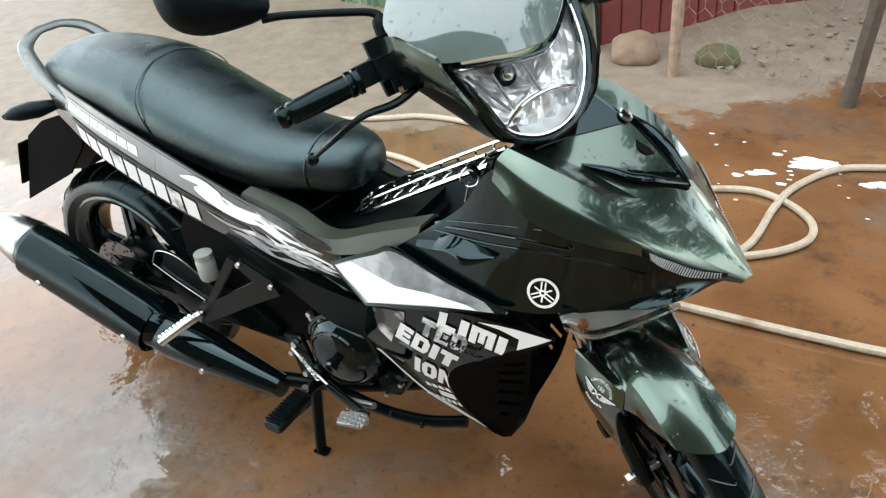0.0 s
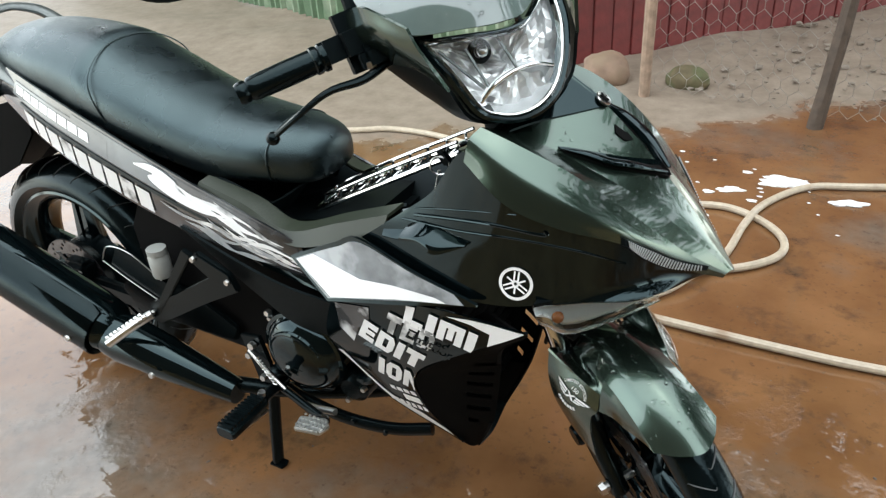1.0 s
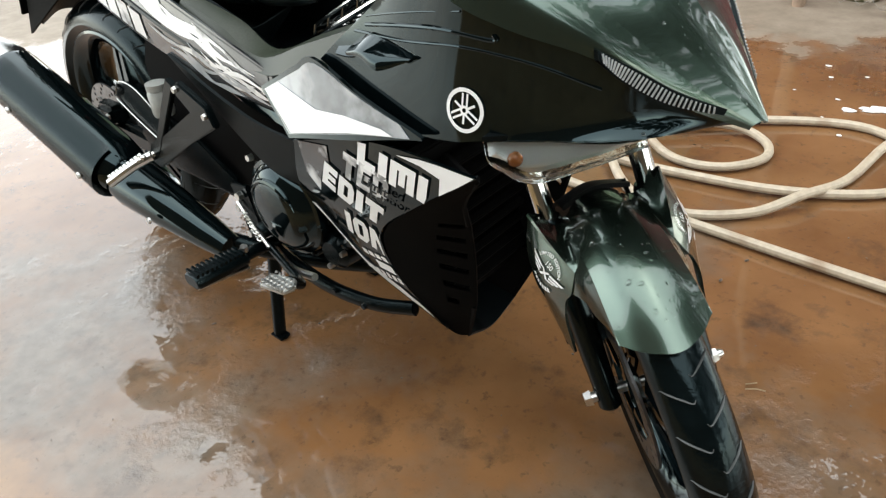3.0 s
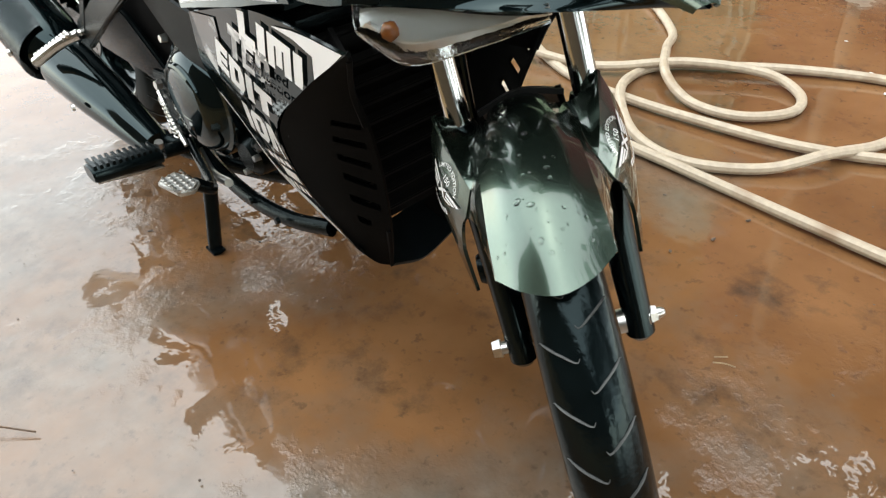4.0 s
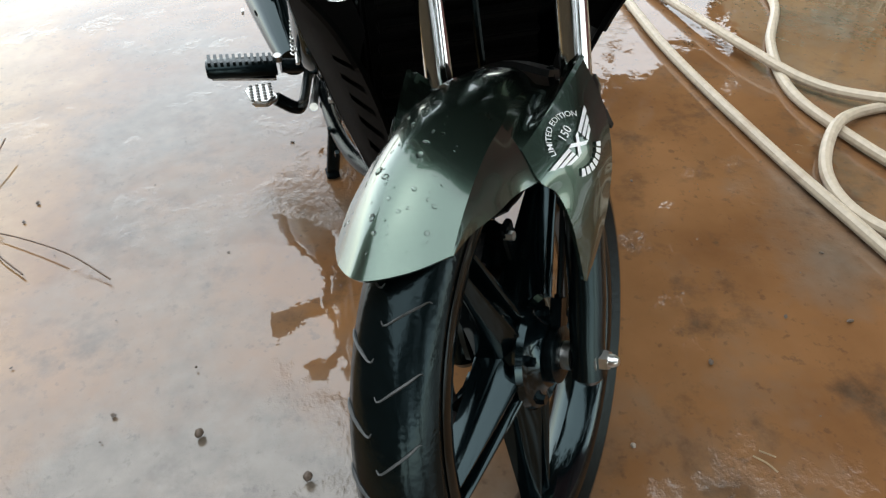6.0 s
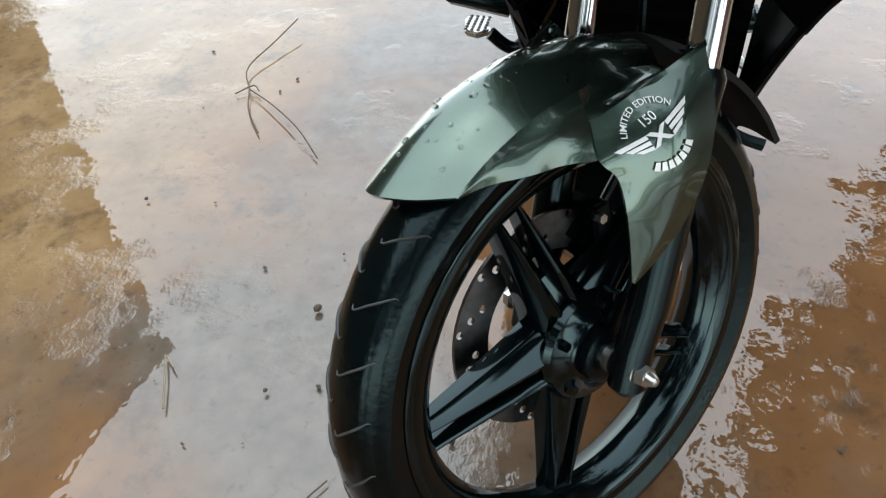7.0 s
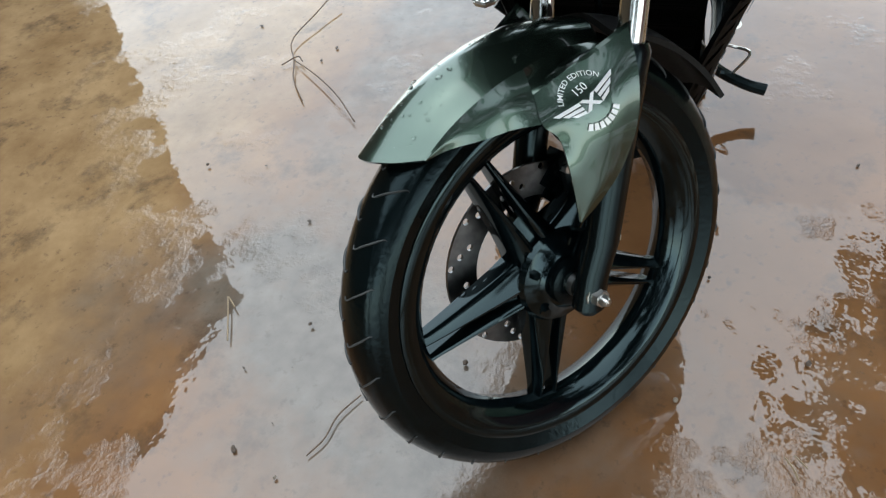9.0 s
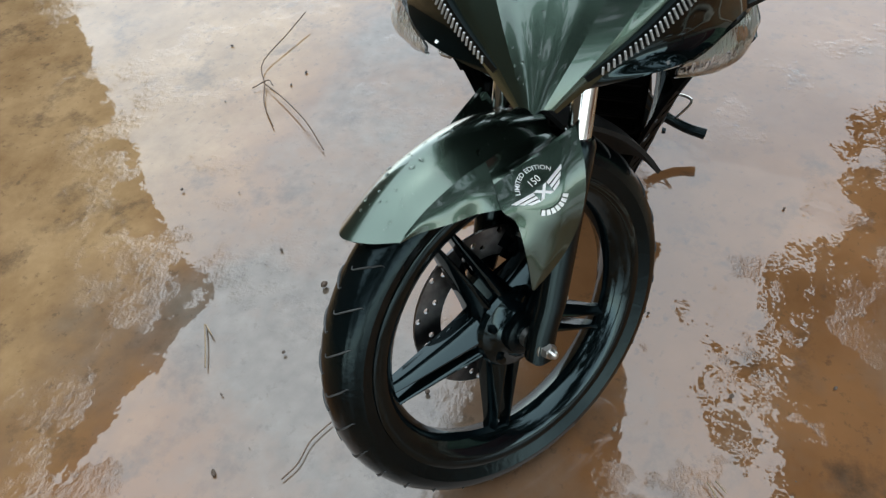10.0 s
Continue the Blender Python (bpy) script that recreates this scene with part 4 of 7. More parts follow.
# ---- front fender, with a stay reaching down over each fork leg ----
def fender_curve(y, rr, a0, a1, n=7, drop=0.0):
    return [(rr * math.cos(a0 + (a1 - a0) * i / (n - 1)), y if not callable(y) else y(i / (n - 1)), rr * math.sin(a0 + (a1 - a0) * i / (n - 1)) - drop) for i in range(n)]


A1 = radians(99)
FY = 0.003


def on_side(k, pts):
    return [(x, FY + k * y, z) for x, y, z in pts]


# crowned top between two creases
crease_l = [(0.197, 0.052, 0.177), (0.173, 0.052, 0.201), (0.147, 0.051, 0.220), (0.118, 0.050, 0.237), (0.088, 0.049, 0.249), (0.045, 0.042, 0.262), (-0.010, 0.040, 0.267)]
shoulder = [(0.222, 0.030, 0.172), (0.194, 0.027, 0.205), (0.164, 0.027, 0.231), (0.129, 0.026, 0.252), (0.095, 0.026, 0.267), (0.046, 0.025, 0.279), (-0.012, 0.024, 0.281)]
crown = [(0.238, 0.0, 0.170), (0.206, 0.0, 0.206), (0.173, 0.0, 0.235), (0.135, 0.0, 0.258), (0.097, 0.0, 0.273), (0.046, 0.0, 0.285), (-0.013, 0.0, 0.286)]
fend = Surface([on_side(-1, crease_l), on_side(-1, shoulder), on_side(1, crown), on_side(1, shoulder), on_side(1, crease_l)], out=(0.5, 0, 1))
fbm = skin(fend, 40, 20, 0.004)
for k in (-1, 1):
    hem = [(0.196, 0.0525, 0.176), (0.172, 0.055, 0.184), (0.137, 0.061, 0.190), (0.108, 0.064, 0.196), (0.081, 0.073, 0.200)]
    belt = [(0.1965, 0.0530, 0.1767), (0.1725, 0.0545, 0.193), (0.143, 0.057, 0.206), (0.114, 0.060, 0.219), (0.085, 0.062, 0.227)]
    join(fbm, skin(Surface([on_side(k, crease_l[:5]), on_side(k, belt), on_side(k, hem)], out=(0, k, 0.3)), 24, 10, 0.004))
    valley = [(0.087, 0.054, 0.237), (0.045, 0.057, 0.249), (-0.010, 0.058, 0.266)]
    fin = [(0.085, 0.063, 0.227), (0.048, 0.076, 0.256), (0.000, 0.088, 0.291)]
    join(fbm, skin(Surface([on_side(k, crease_l[4:]), on_side(k, valley), on_side(k, fin)], out=(0, k, 1)), 18, 8, 0.004))
bmesh.ops.remove_doubles(fbm, verts=fbm.verts[:], dist=2e-4)
fender = steered("front_fender", fbm, M_GREEN, None, "wet olive green front mudguard with sky reflections", angle=28)
beads = steered("water_bead_film", drops_on(fend, 90, 3, size=(0.0009, 0.0024)), M_DROP, fender, "beads of water")
beads["kind"] = "stuff"
beads = steered("water_bead_film", drops_on(fend, 7, 12, box=(0.1, 0.12, 0.7, 0.88), size=(0.0034, 0.0046)), M_DROP, fender, "larger drops of water")
beads["kind"] = "stuff"


def fender_stay(sgn):
    """The upright skirt that carries the print and runs down over the fork leg to a point."""
    c = [[(0.085, 0.063, 0.227), (0.081, 0.075, 0.200), (0.066, 0.083, 0.186), (0.057, 0.090, 0.158), (0.046, 0.091, 0.124), (0.0385, 0.091, 0.098)],
         [(0.065, 0.071, 0.243), (0.060, 0.085, 0.216), (0.050, 0.092, 0.190), (0.043, 0.095, 0.160), (0.039, 0.094, 0.128), (0.0375, 0.0915, 0.0975)],
         [(0.032, 0.080, 0.267), (0.028, 0.097, 0.232), (0.022, 0.103, 0.195), (0.020, 0.101, 0.160), (0.026, 0.098, 0.128), (0.0365, 0.0920, 0.097)],
         [(0.000, 0.088, 0.291), (-0.008, 0.103, 0.245), (-0.010, 0.107, 0.200), (-0.003, 0.103, 0.157), (0.014, 0.098, 0.124), (0.0355, 0.0920, 0.0965)]]
    s = Surface([on_side(sgn, row) for row in c], out=(0, sgn, 0))
    return s, steered("fender_stay", skin(s, 28, 16, 0.004), M_GREEN, fender, "olive green side skirt of the mudguard")


def arched(text, radius, size):
    vs, fs = letters(text, size, bold=0.02)
    wid = max(v[0] for v in vs)
    out = []
    for x, y in vs:
        th = math.radians(90) - (x - wid / 2) / radius
        out.append(((radius + y) * math.cos(th), (radius + y) * math.sin(th)))
    return out, fs


# round badge print: winged cross under arched letters, a row of bars below
for sgn in (-1, 1):
    s, st = fender_stay(sgn)
    bm = bmesh.new()
    unit = 0.00136
    place = drawn_on(s, (0.0405, 0.2215), (-0.77 * unit * sgn, 0.64 * unit * sgn), (0.64 * unit, 0.77 * unit))
    vs, fs = arched("LIMITED EDITION", 17.0, 4.6)
    wrap(s, vs, fs, place, 0.0018, bm)
    vs, fs = letters("150", 7, bold=0.03)
    wid = max(v[0] for v in vs)
    wrap(s, [(x - wid / 2, y + 8.0) for x, y in vs], fs, place, 0.0018, bm)
    for q in range(7):
        t0, t1 = radians(-90 + (q - 3) * 13 - 4.8), radians(-90 + (q - 3) * 13 + 4.8)
        wrap(s, [(15 * math.cos(t0), 15 * math.sin(t0)), (15 * math.cos(t1), 15 * math.sin(t1)), (20 * math.cos(t1), 20 * math.sin(t1)), (20 * math.cos(t0), 20 * math.sin(t0))], [(0, 1, 2, 3)], place, 0.0018, bm)
    for wing in (-1, 1):
        for j in range(3):
            top = 4.6 - j * 3.4
            x1 = 25 - j * 4.5
            wrap(s, [(wing * 6.5, top), (wing * x1, top + 2.2), (wing * (x1 - 2.5), top - 0.4), (wing * 6.5, top - 2.3)], [(0, 1, 2, 3)], place, 0.0018, bm)
        wrap(s, [(-6.5 * wing, -4.4), (-3.2 * wing, -4.4), (6.5 * wing, 4.6), (3.2 * wing, 4.6)], [(0, 1, 2, 3)], place, 0.0018, bm)
    steered("badge_print", bm, M_WHITE, st, "white winged round print")

# rear inner mudguard behind the front wheel
steered("inner_mudguard", skin(Surface([fender_curve(-0.04, 0.278, A1 - 0.1, radians(136)), fender_curve(0.008, 0.290, A1 - 0.1, radians(136)), fender_curve(0.055, 0.278, A1 - 0.1, radians(136))], out=(-1, 0, 0.3)), 16, 8, 0.006), M_FLAP, None, "dull black rear half of the front mudguard")

# ---- nose cowl ----
C_MID = [(1.10, 0, 0.930), (1.163, 0, 0.887), (1.21, 0, 0.845), (1.262, 0, 0.790), (1.321, 0, 0.721), (1.372, 0, 0.655)]
C_HOL = [(1.06, -0.10, 0.868), (1.125, -0.095, 0.848), (1.18, -0.092, 0.824), (1.246, -0.074, 0.784), (1.315, -0.042, 0.719), (1.3675, -0.008, 0.658)]
C_CREASE = [(1.047, -0.155, 0.892), (1.105, -0.155, 0.872), (1.172, -0.140, 0.836), (1.243, -0.110, 0.778), (1.309, -0.066, 0.710), (1.364, -0.014, 0.656)]
C_BULGE = [(1.038, -0.174, 0.880), (1.101, -0.184, 0.848), (1.172, -0.172, 0.814), (1.243, -0.134, 0.765), (1.307, -0.074, 0.701), (1.362, -0.017, 0.654)]
C_LOW = [(1.032, -0.180, 0.850), (1.098, -0.197, 0.806), (1.168, -0.186, 0.779), (1.240, -0.141, 0.747), (1.306, -0.077, 0.688), (1.360, -0.019, 0.650)]
C_FLAT = [tuple(0.5 * (a + b) + c for a, b, c in zip(p, q, (0, 0, k))) for p, q, k in zip(C_MID, C_HOL, (-0.004, -0.004, -0.003, 0.002, 0.0035, 0.001))]
front_s = Surface([C_MID, C_FLAT, C_HOL], out=(0.4, -0.3, 1))
strip_s = Surface([C_HOL, C_CREASE], out=(0.4, 0.2, 1))
cheek = Surface([C_CREASE, C_BULGE, C_LOW], out=(0.3, -1, 0.3))
cbm = skin(front_s, 30, 16, 0.004)
join(cbm, skin(strip_s, 30, 6, 0.004))
bmesh.ops.remove_doubles(cbm, verts=cbm.verts[:], dist=2e-4)
cowl, _ = both("nose_cowl", cbm, M_GREEN, None, "olive green metallic nose cowl beaded with water")
both("cheek_ridge", skin(cheek, 30, 12, 0.004), M_GREEN, None, "rounded olive green flank of the nose cowl")
beads = part("water_bead_film", drops_on(front_s, 70, 5, size=(0.0009, 0.0028)), M_DROP, cowl, "fine beads of water")
beads["kind"] = "stuff"


def rows_on(surf, a, b, axes=(0, 1)):
    return [find(surf, q, axes) for q in a], [find(surf, q, axes) for q in b]


# flat near-black patches stand in for the shade inside slot and notch
VENT = rows_on(front_s, ((1.134, -0.0915), (1.186, -0.064), (1.224, -0.033), (1.248, -0.004)), ((1.141, -0.093), (1.196, -0.070), (1.237, -0.036), (1.265, -0.004)))
both("vent_slot", patch_on(front_s, *VENT, 24, 6, 0.0042, 0.006), M_VOID, None, "air slot, its dark inside painted flat")
blade = [front_s.at(*find(front_s, q, (0, 1))) for q in ((1.140, -0.092), (1.170, -0.078), (1.196, -0.066), (1.222, -0.044), (1.258, -0.006))]
both("vent_blade", tube([p + n * 0.008 for p, n in blade], [0.002, 0.0075, 0.0085, 0.008, 0.003], n=30, seg=10, flat=0.5), M_BLACK, None, "gloss black blade in the air slot")
LIP = rows_on(front_s, ((1.131, -0.091), (1.182, -0.062), (1.219, -0.032), (1.243, -0.004)), ((1.136, -0.092), (1.188, -0.065), (1.226, -0.034), (1.250, -0.004)))
both("vent_lip", patch_on(front_s, *LIP, 24, 3, 0.005, 0.004), M_BLACK, None, "black lip over the air slot")
NOTCH = rows_on(front_s, ((1.186, -0.012), (1.196, -0.010), (1.204, -0.007)), ((1.190, -0.020), (1.203, -0.018), (1.212, -0.008)))
both("cowl_notch", patch_on(front_s, *NOTCH, 6, 3, 0.0022, 0.003), M_VOID, None, "three-cornered notch, its dark inside painted flat")
BROW = rows_on(front_s, ((1.102, -0.002), (1.120, -0.002), (1.140, -0.002), (1.160, -0.001)), ((1.062, -0.105), (1.100, -0.065), (1.140, -0.030), (1.168, -0.003)))
both("brow_panel", patch_on(front_s, *BROW, 14, 5, 0.003, 0.006), M_BLACK, None, "gloss black trim below the headlamp")
ec, en = front_s.at(*find(front_s, (1.163, -0.002), (0, 1)))
em = Matrix.Translation(Vector((1.163, 0, 0.889))) @ Vector((0.62, 0, 0.78)).to_track_quat("Y", "Z").to_matrix().to_4x4()
nose_badge = part("nose_badge", lathe([(0.0, 0.0), (0.0115, 0.0), (0.0125, 0.003), (0.0115, 0.005), (0.010, 0.0045), (0.0, 0.0035)], 28, em, closed=False), M_STEEL, bike, "small round metal badge")
for i in range(3):
    part("badge_stroke", brick(0.016, 0.003, 0.0022, em @ Matrix.Translation((0, 0.0045, 0)) @ Matrix.Rotation(radians(60 * i), 4, "Y")), M_VOID, nose_badge)
# ---- black leg shield, flank by flank ----
B_TOP = [(0.915, -0.160, 0.742), (0.968, -0.160, 0.785), (1.030, -0.172, 0.862), (1.098, -0.189, 0.823), (1.168, -0.180, 0.797), (1.240, -0.138, 0.751), (1.306, -0.064, 0.687), (1.365, -0.002, 0.651)]
B_MID = [(0.875, -0.162, 0.712), (0.955, -0.170, 0.722), (1.03, -0.180, 0.742), (1.10, -0.188, 0.728), (1.17, -0.176, 0.712), (1.24, -0.138, 0.692), (1.30, -0.072, 0.670), (1.352, -0.004, 0.648)]
B_LOW = [(0.832, -0.160, 0.680), (0.925, -0.176, 0.655), (1.02, -0.190, 0.634), (1.09, -0.194, 0.640), (1.134, -0.190, 0.650), (1.20, -0.166, 0.656), (1.28, -0.120, 0.660), (1.335, -0.006, 0.646)]
shield_s = Surface([B_TOP, B_MID, B_LOW], out=(0.2, -1, 0.1))
shield, _ = both("leg_shield", skin(shield_s, 36, 16, 0.004), M_BLACK, None, "gloss black leg shield")
for line, rad in ((((0.937, 0.753), (1.025, 0.774), (1.111, 0.790)), 0.0012), (((0.937, 0.743), (1.014, 0.757), (1.084, 0.7665), (1.147, 0.764), (1.150, 0.770)), 0.0026),
                  (((0.915, 0.732), (1.014, 0.740), (1.110, 0.752), (1.188, 0.742), (1.246, 0.714)), 0.0018)):
    seam_line = [shield_s.at(*find(shield_s, q)) for q in line]
    both("shield_rib", tube([p + n * 0.0003 for p, n in seam_line], rad, n=40, seg=8), M_BLACK, None, "fine moulded rib")
# sloping ledge under the ribs that catches the sky
ledge = Surface([[(0.926, -0.164, 0.727), (0.954, -0.166, 0.738), (0.992, -0.172, 0.735), (1.034, -0.180, 0.728)],
                 [(0.922, -0.188, 0.716), (0.955, -0.194, 0.725), (0.990, -0.200, 0.721), (1.032, -0.190, 0.725)],
                 [(0.923, -0.190, 0.711), (0.956, -0.198, 0.716), (0.988, -0.204, 0.708), (1.030, -0.191, 0.722)]], out=(0, -1, 1))
both("shield_ledge", skin(ledge, 20, 8, 0.004), M_BLACK, shield, "wet gloss black ledge with sky reflections")
small_ledge = Surface([[(0.878, -0.160, 0.709), (0.905, -0.164, 0.714), (0.920, -0.166, 0.716)], [(0.880, -0.172, 0.700), (0.905, -0.176, 0.702), (0.918, -0.176, 0.704)]], out=(0, -1, 1))
both("shield_ledge", skin(small_ledge, 10, 4, 0.004), M_BLACK, shield, "short gloss black ledge")

# emblem: a white ring with three crossed strokes
def emblem(surf, centre, r):
    def ring(r0, r1, n=40):
        vs, fs = [], []
        for i in range(n):
            a = 2 * math.pi * i / n
            vs += [(r0 * math.cos(a), r0 * math.sin(a)), (r1 * math.cos(a), r1 * math.sin(a))]
        return vs, [(2 * i, 2 * i + 1, 2 * ((i + 1) % n) + 1, 2 * ((i + 1) % n)) for i in range(n)]
    place = drawn_on(surf, centre, (r * 0.94, -0.05 * r), (0.1 * r, r))
    vs, fs = ring(0.82, 1.0, 40)
    both("emblem", wrap(surf, vs, fs, place, 0.0022), M_WHITE, shield, "round white emblem print")
    vs, fs = ring(0.10, 0.22, 16)
    both("emblem_hub", wrap(surf, vs, fs, place, 0.0022), M_WHITE, shield)
    for i in range(3):
        c, s_ = math.cos(radians(90 + 120 * i)), math.sin(radians(90 + 120 * i))
        for box in ((0.16, 0.76, -0.17, -0.07), (0.16, 0.76, 0.07, 0.17), (-0.62, -0.1, -0.055, 0.055)):
            q = [(box[0], box[2]), (box[1], box[2]), (box[1], box[3]), (box[0], box[3])]
            both("emblem_stroke", wrap(surf, [(x * c - y * s_, x * s_ + y * c) for x, y in q], [(0, 1, 2, 3)], place, 0.0022), M_WHITE, shield)


emblem(shield_s, (1.110, 0.682), 0.0262)

# daytime lamps and front indicators
drl = Surface([[(1.243, -0.143, 0.758), (1.272, -0.114, 0.734), (1.303, -0.080, 0.704), (1.339, -0.037, 0.677)], [(1.246, -0.144, 0.748), (1.264, -0.124, 0.722), (1.296, -0.088, 0.692), (1.337, -0.040, 0.671)]], out=(0.5, -1, 0))
d1, d2 = both("position_lamp", skin(drl, 22, 6, 0.008, lift=0.003), M_PLASTIC, None, "clear ribbed position lamp")
bm = bmesh.new()
for i in range(30):
    u = 0.04 + 0.9 * i / 30
    a, n0 = drl.at(u, 0.12)
    b, n1 = drl.at(min(1, u + 0.02), 0.88)
    tube([a + n0 * 0.0055, b + n1 * 0.0055], 0.0012, n=3, seg=5, bm=bm)
both("lens_rib", bm, M_CLEARRIB, d1, "clear lens ribs")

sig = Surface([[(1.134, -0.191, 0.650), (1.185, -0.174, 0.656), (1.24, -0.146, 0.660), (1.291, -0.116, 0.662)], [(1.145, -0.198, 0.634), (1.19, -0.184, 0.624), (1.242, -0.152, 0.640), (1.293, -0.116, 0.657)], [(1.150, -0.190, 0.622), (1.185, -0.172, 0.605), (1.245, -0.144, 0.630), (1.293, -0.114, 0.655)]], out=(0.3, -1, -0.2))
s1, s2 = both("indicator", skin(sig, 22, 8, 0.003, lift=-0.012), M_REFLECT, None, "clear front indicator with an amber bulb")
both("indicator_lens", skin(sig, 22, 8, 0.003, lift=0.002), M_RIBLENS, s1, "clear ribbed lens")
both("bulb", ball((1.168, -0.178, 0.632), 0.009, sub=2), M_AMBER, s1, "amber bulb")

# ---- printed upper side panel ----
P_TOP = [(0.675, -0.154, 0.606), (0.728, -0.156, 0.634), (0.785, -0.163, 0.664), (0.835, -0.170, 0.686), (0.945, -0.190, 0.662), (1.055, -0.202, 0.640)]
P_LOW = [(0.770, -0.188, 0.558), (0.82, -0.191, 0.572), (0.88, -0.195, 0.588), (0.94, -0.198, 0.604), (1.0, -0.200, 0.622), (1.056, -0.202, 0.637)]
panel_s = Surface([P_TOP, P_LOW], out=(0, -1, 0.1))
upper, _ = both("side_panel", skin(panel_s, 22, 8, 0.006, lift=0.006), M_BLACK, None, "gloss black side panel with grey and white flame print")
both("flame_print", skin(panel_s, 22, 8, 0.001, box=(0.03, 0.07, 0.93, 0.93), lift=0.0072), M_GREYPRINT, upper, "grey smoky print")
vs = [(0.04, 0.09), (0.19, 0.09), (0.30, 0.38), (0.40, 0.60), (0.60, 0.70), (0.80, 0.74), (0.84, 0.90), (0.55, 0.91), (0.07, 0.91)]
fs = [(0, 1, 2, 3, 8), (3, 4, 7, 8), (4, 5, 6, 7)]
bm = wrap(panel_s, vs, fs, lambda x, y: (x, y), 0.0086)
both("white_print", bm, M_WHITE, upper, "white flame print")

# ---- lower fairing with the large stencil words ----
F_L = [(0.765, -0.184, 0.552), (0.735, -0.168, 0.460), (0.775, -0.150, 0.388), (0.835, -0.138, 0.322), (0.948, -0.108, 0.240)]
F_M = [(0.955, -0.198, 0.604), (0.885, -0.188, 0.505), (0.845, -0.166, 0.415), (0.872, -0.143, 0.330), (0.952, -0.108, 0.238)]
F_R = [(1.131, -0.203, 0.607), (1.03, -0.194, 0.535), (0.918, -0.174, 0.440), (0.912, -0.144, 0.335), (0.958, -0.107, 0.236)]
fair_s = Surface([F_L, F_M, F_R], out=(0, -1, -0.1))
fairing, _ = both("lower_fairing", skin(fair_s, 26, 16, 0.004), M_BLACK, None, "gloss black lower fairing with white stencil lettering")




def shape_on(surf, pts, lift=0.0016, n=10):
    """A filled outline laid on a surface, cut into strips so that it follows the curve."""
    bm = bmesh.new()
    own = bmesh.new()
    own.faces.new([own.verts.new((x, z, 0)) for x, z in pts])
    bmesh.ops.triangulate(own, faces=own.faces[:])
    for _ in range(2):
        bmesh.ops.subdivide_edges(own, edges=[ed for ed in own.edges if ed.calc_length() > 0.02], cuts=1)
        bmesh.ops.triangulate(own, faces=own.faces[:])
    index = {v: i for i, v in enumerate(own.verts)}
    vs = [(v.co.x, v.co.y) for v in own.verts]
    fs = [tuple(index[v] for v in f.verts) for f in own.faces]
    own.free()
    return wrap(surf, vs, fs, drawn_on(surf, (0, 0), (1, 0), (0, 1)), lift, bm)


# heavy stencil letters, built of plain strokes
STROKES = {
    "L": (0.85, [[(0, 0), (0.36, 0), (0.36, 1), (0, 1)], [(0.36, 0), (0.85, 0), (0.85, 0.34), (0.36, 0.34)]]),
    "I": (0.38, [[(0, 0), (0.38, 0), (0.38, 1), (0, 1)]]),
    "M": (1.05, [[(0, 0), (0.31, 0), (0.31, 0.72), (0, 0.72)], [(0.39, 0.16), (0.66, 0.16), (0.66, 0.72), (0.39, 0.72)], [(0.74, 0), (1.05, 0), (1.05, 0.72), (0.74, 0.72)], [(0, 0.72), (1.05, 0.72), (1.05, 1), (0, 1)]]),
    "T": (0.92, [[(0, 0.68), (0.92, 0.68), (0.92, 1), (0, 1)], [(0.27, 0), (0.65, 0), (0.65, 0.68), (0.27, 0.68)]]),
    "E": (0.85, [[(0, 0), (0.35, 0), (0.35, 1), (0, 1)], [(0.35, 0), (0.85, 0), (0.85, 0.28), (0.35, 0.28)], [(0.35, 0.38), (0.8, 0.38), (0.8, 0.62), (0.35, 0.62)], [(0.35, 0.72), (0.85, 0.72), (0.85, 1), (0.35, 1)]]),
    "D": (0.92, [[(0, 0), (0.34, 0), (0.34, 1), (0, 1)], [(0.34, 0), (0.74, 0), (0.92, 0.26), (0.34, 0.26)], [(0.34, 0.74), (0.92, 0.74), (0.74, 1), (0.34, 1)], [(0.58, 0.26), (0.92, 0.26), (0.92, 0.74), (0.58, 0.74)]]),
    "O": (0.95, [[(0, 0.24), (0.35, 0.24), (0.35, 0.76), (0, 0.76)], [(0.6, 0.24), (0.95, 0.24), (0.95, 0.76), (0.6, 0.76)], [(0, 0.24), (0.2, 0), (0.75, 0), (0.95, 0.24)], [(0, 0.76), (0.95, 0.76), (0.75, 1), (0.2, 1)]]),
    "N": (0.98, [[(0, 0), (0.33, 0), (0.33, 1), (0, 1)], [(0.65, 0), (0.98, 0), (0.98, 1), (0.65, 1)], [(0.33, 0.55), (0.65, 0.05), (0.65, 0.5), (0.33, 1)]]),
}
for word, start, end, up in (("LIMI", (0.917, 0.562), (1.040, 0.541), (0.014, 0.041)), ("TED", (0.874, 0.531), (0.962, 0.514), (0.018, 0.043)), ("EDIT", (0.816, 0.498), (0.929, 0.457), (0.022, 0.043)), ("ION", (0.834, 0.410), (0.912, 0.388), (0.016, 0.049))):
    total = sum(STROKES[c][0] + 0.12 for c in word) - 0.12
    ex = ((end[0] - start[0]) / total, (end[1] - start[1]) / total)
    pen = 0.0
    for c in word:
        wid, strokes = STROKES[c]
        bm = bmesh.new()
        for st_ in strokes:
            join(bm, shape_on(fair_s, [(start[0] + (pen + x) * ex[0] + y * up[0], start[1] + (pen + x) * ex[1] + y * up[1]) for x, y in st_], 0.0030))
        both("letter", bm, M_STENCIL if word == "TED" else M_WHITE, fairing, "white stencil letter")
        pen += wid + 0.12
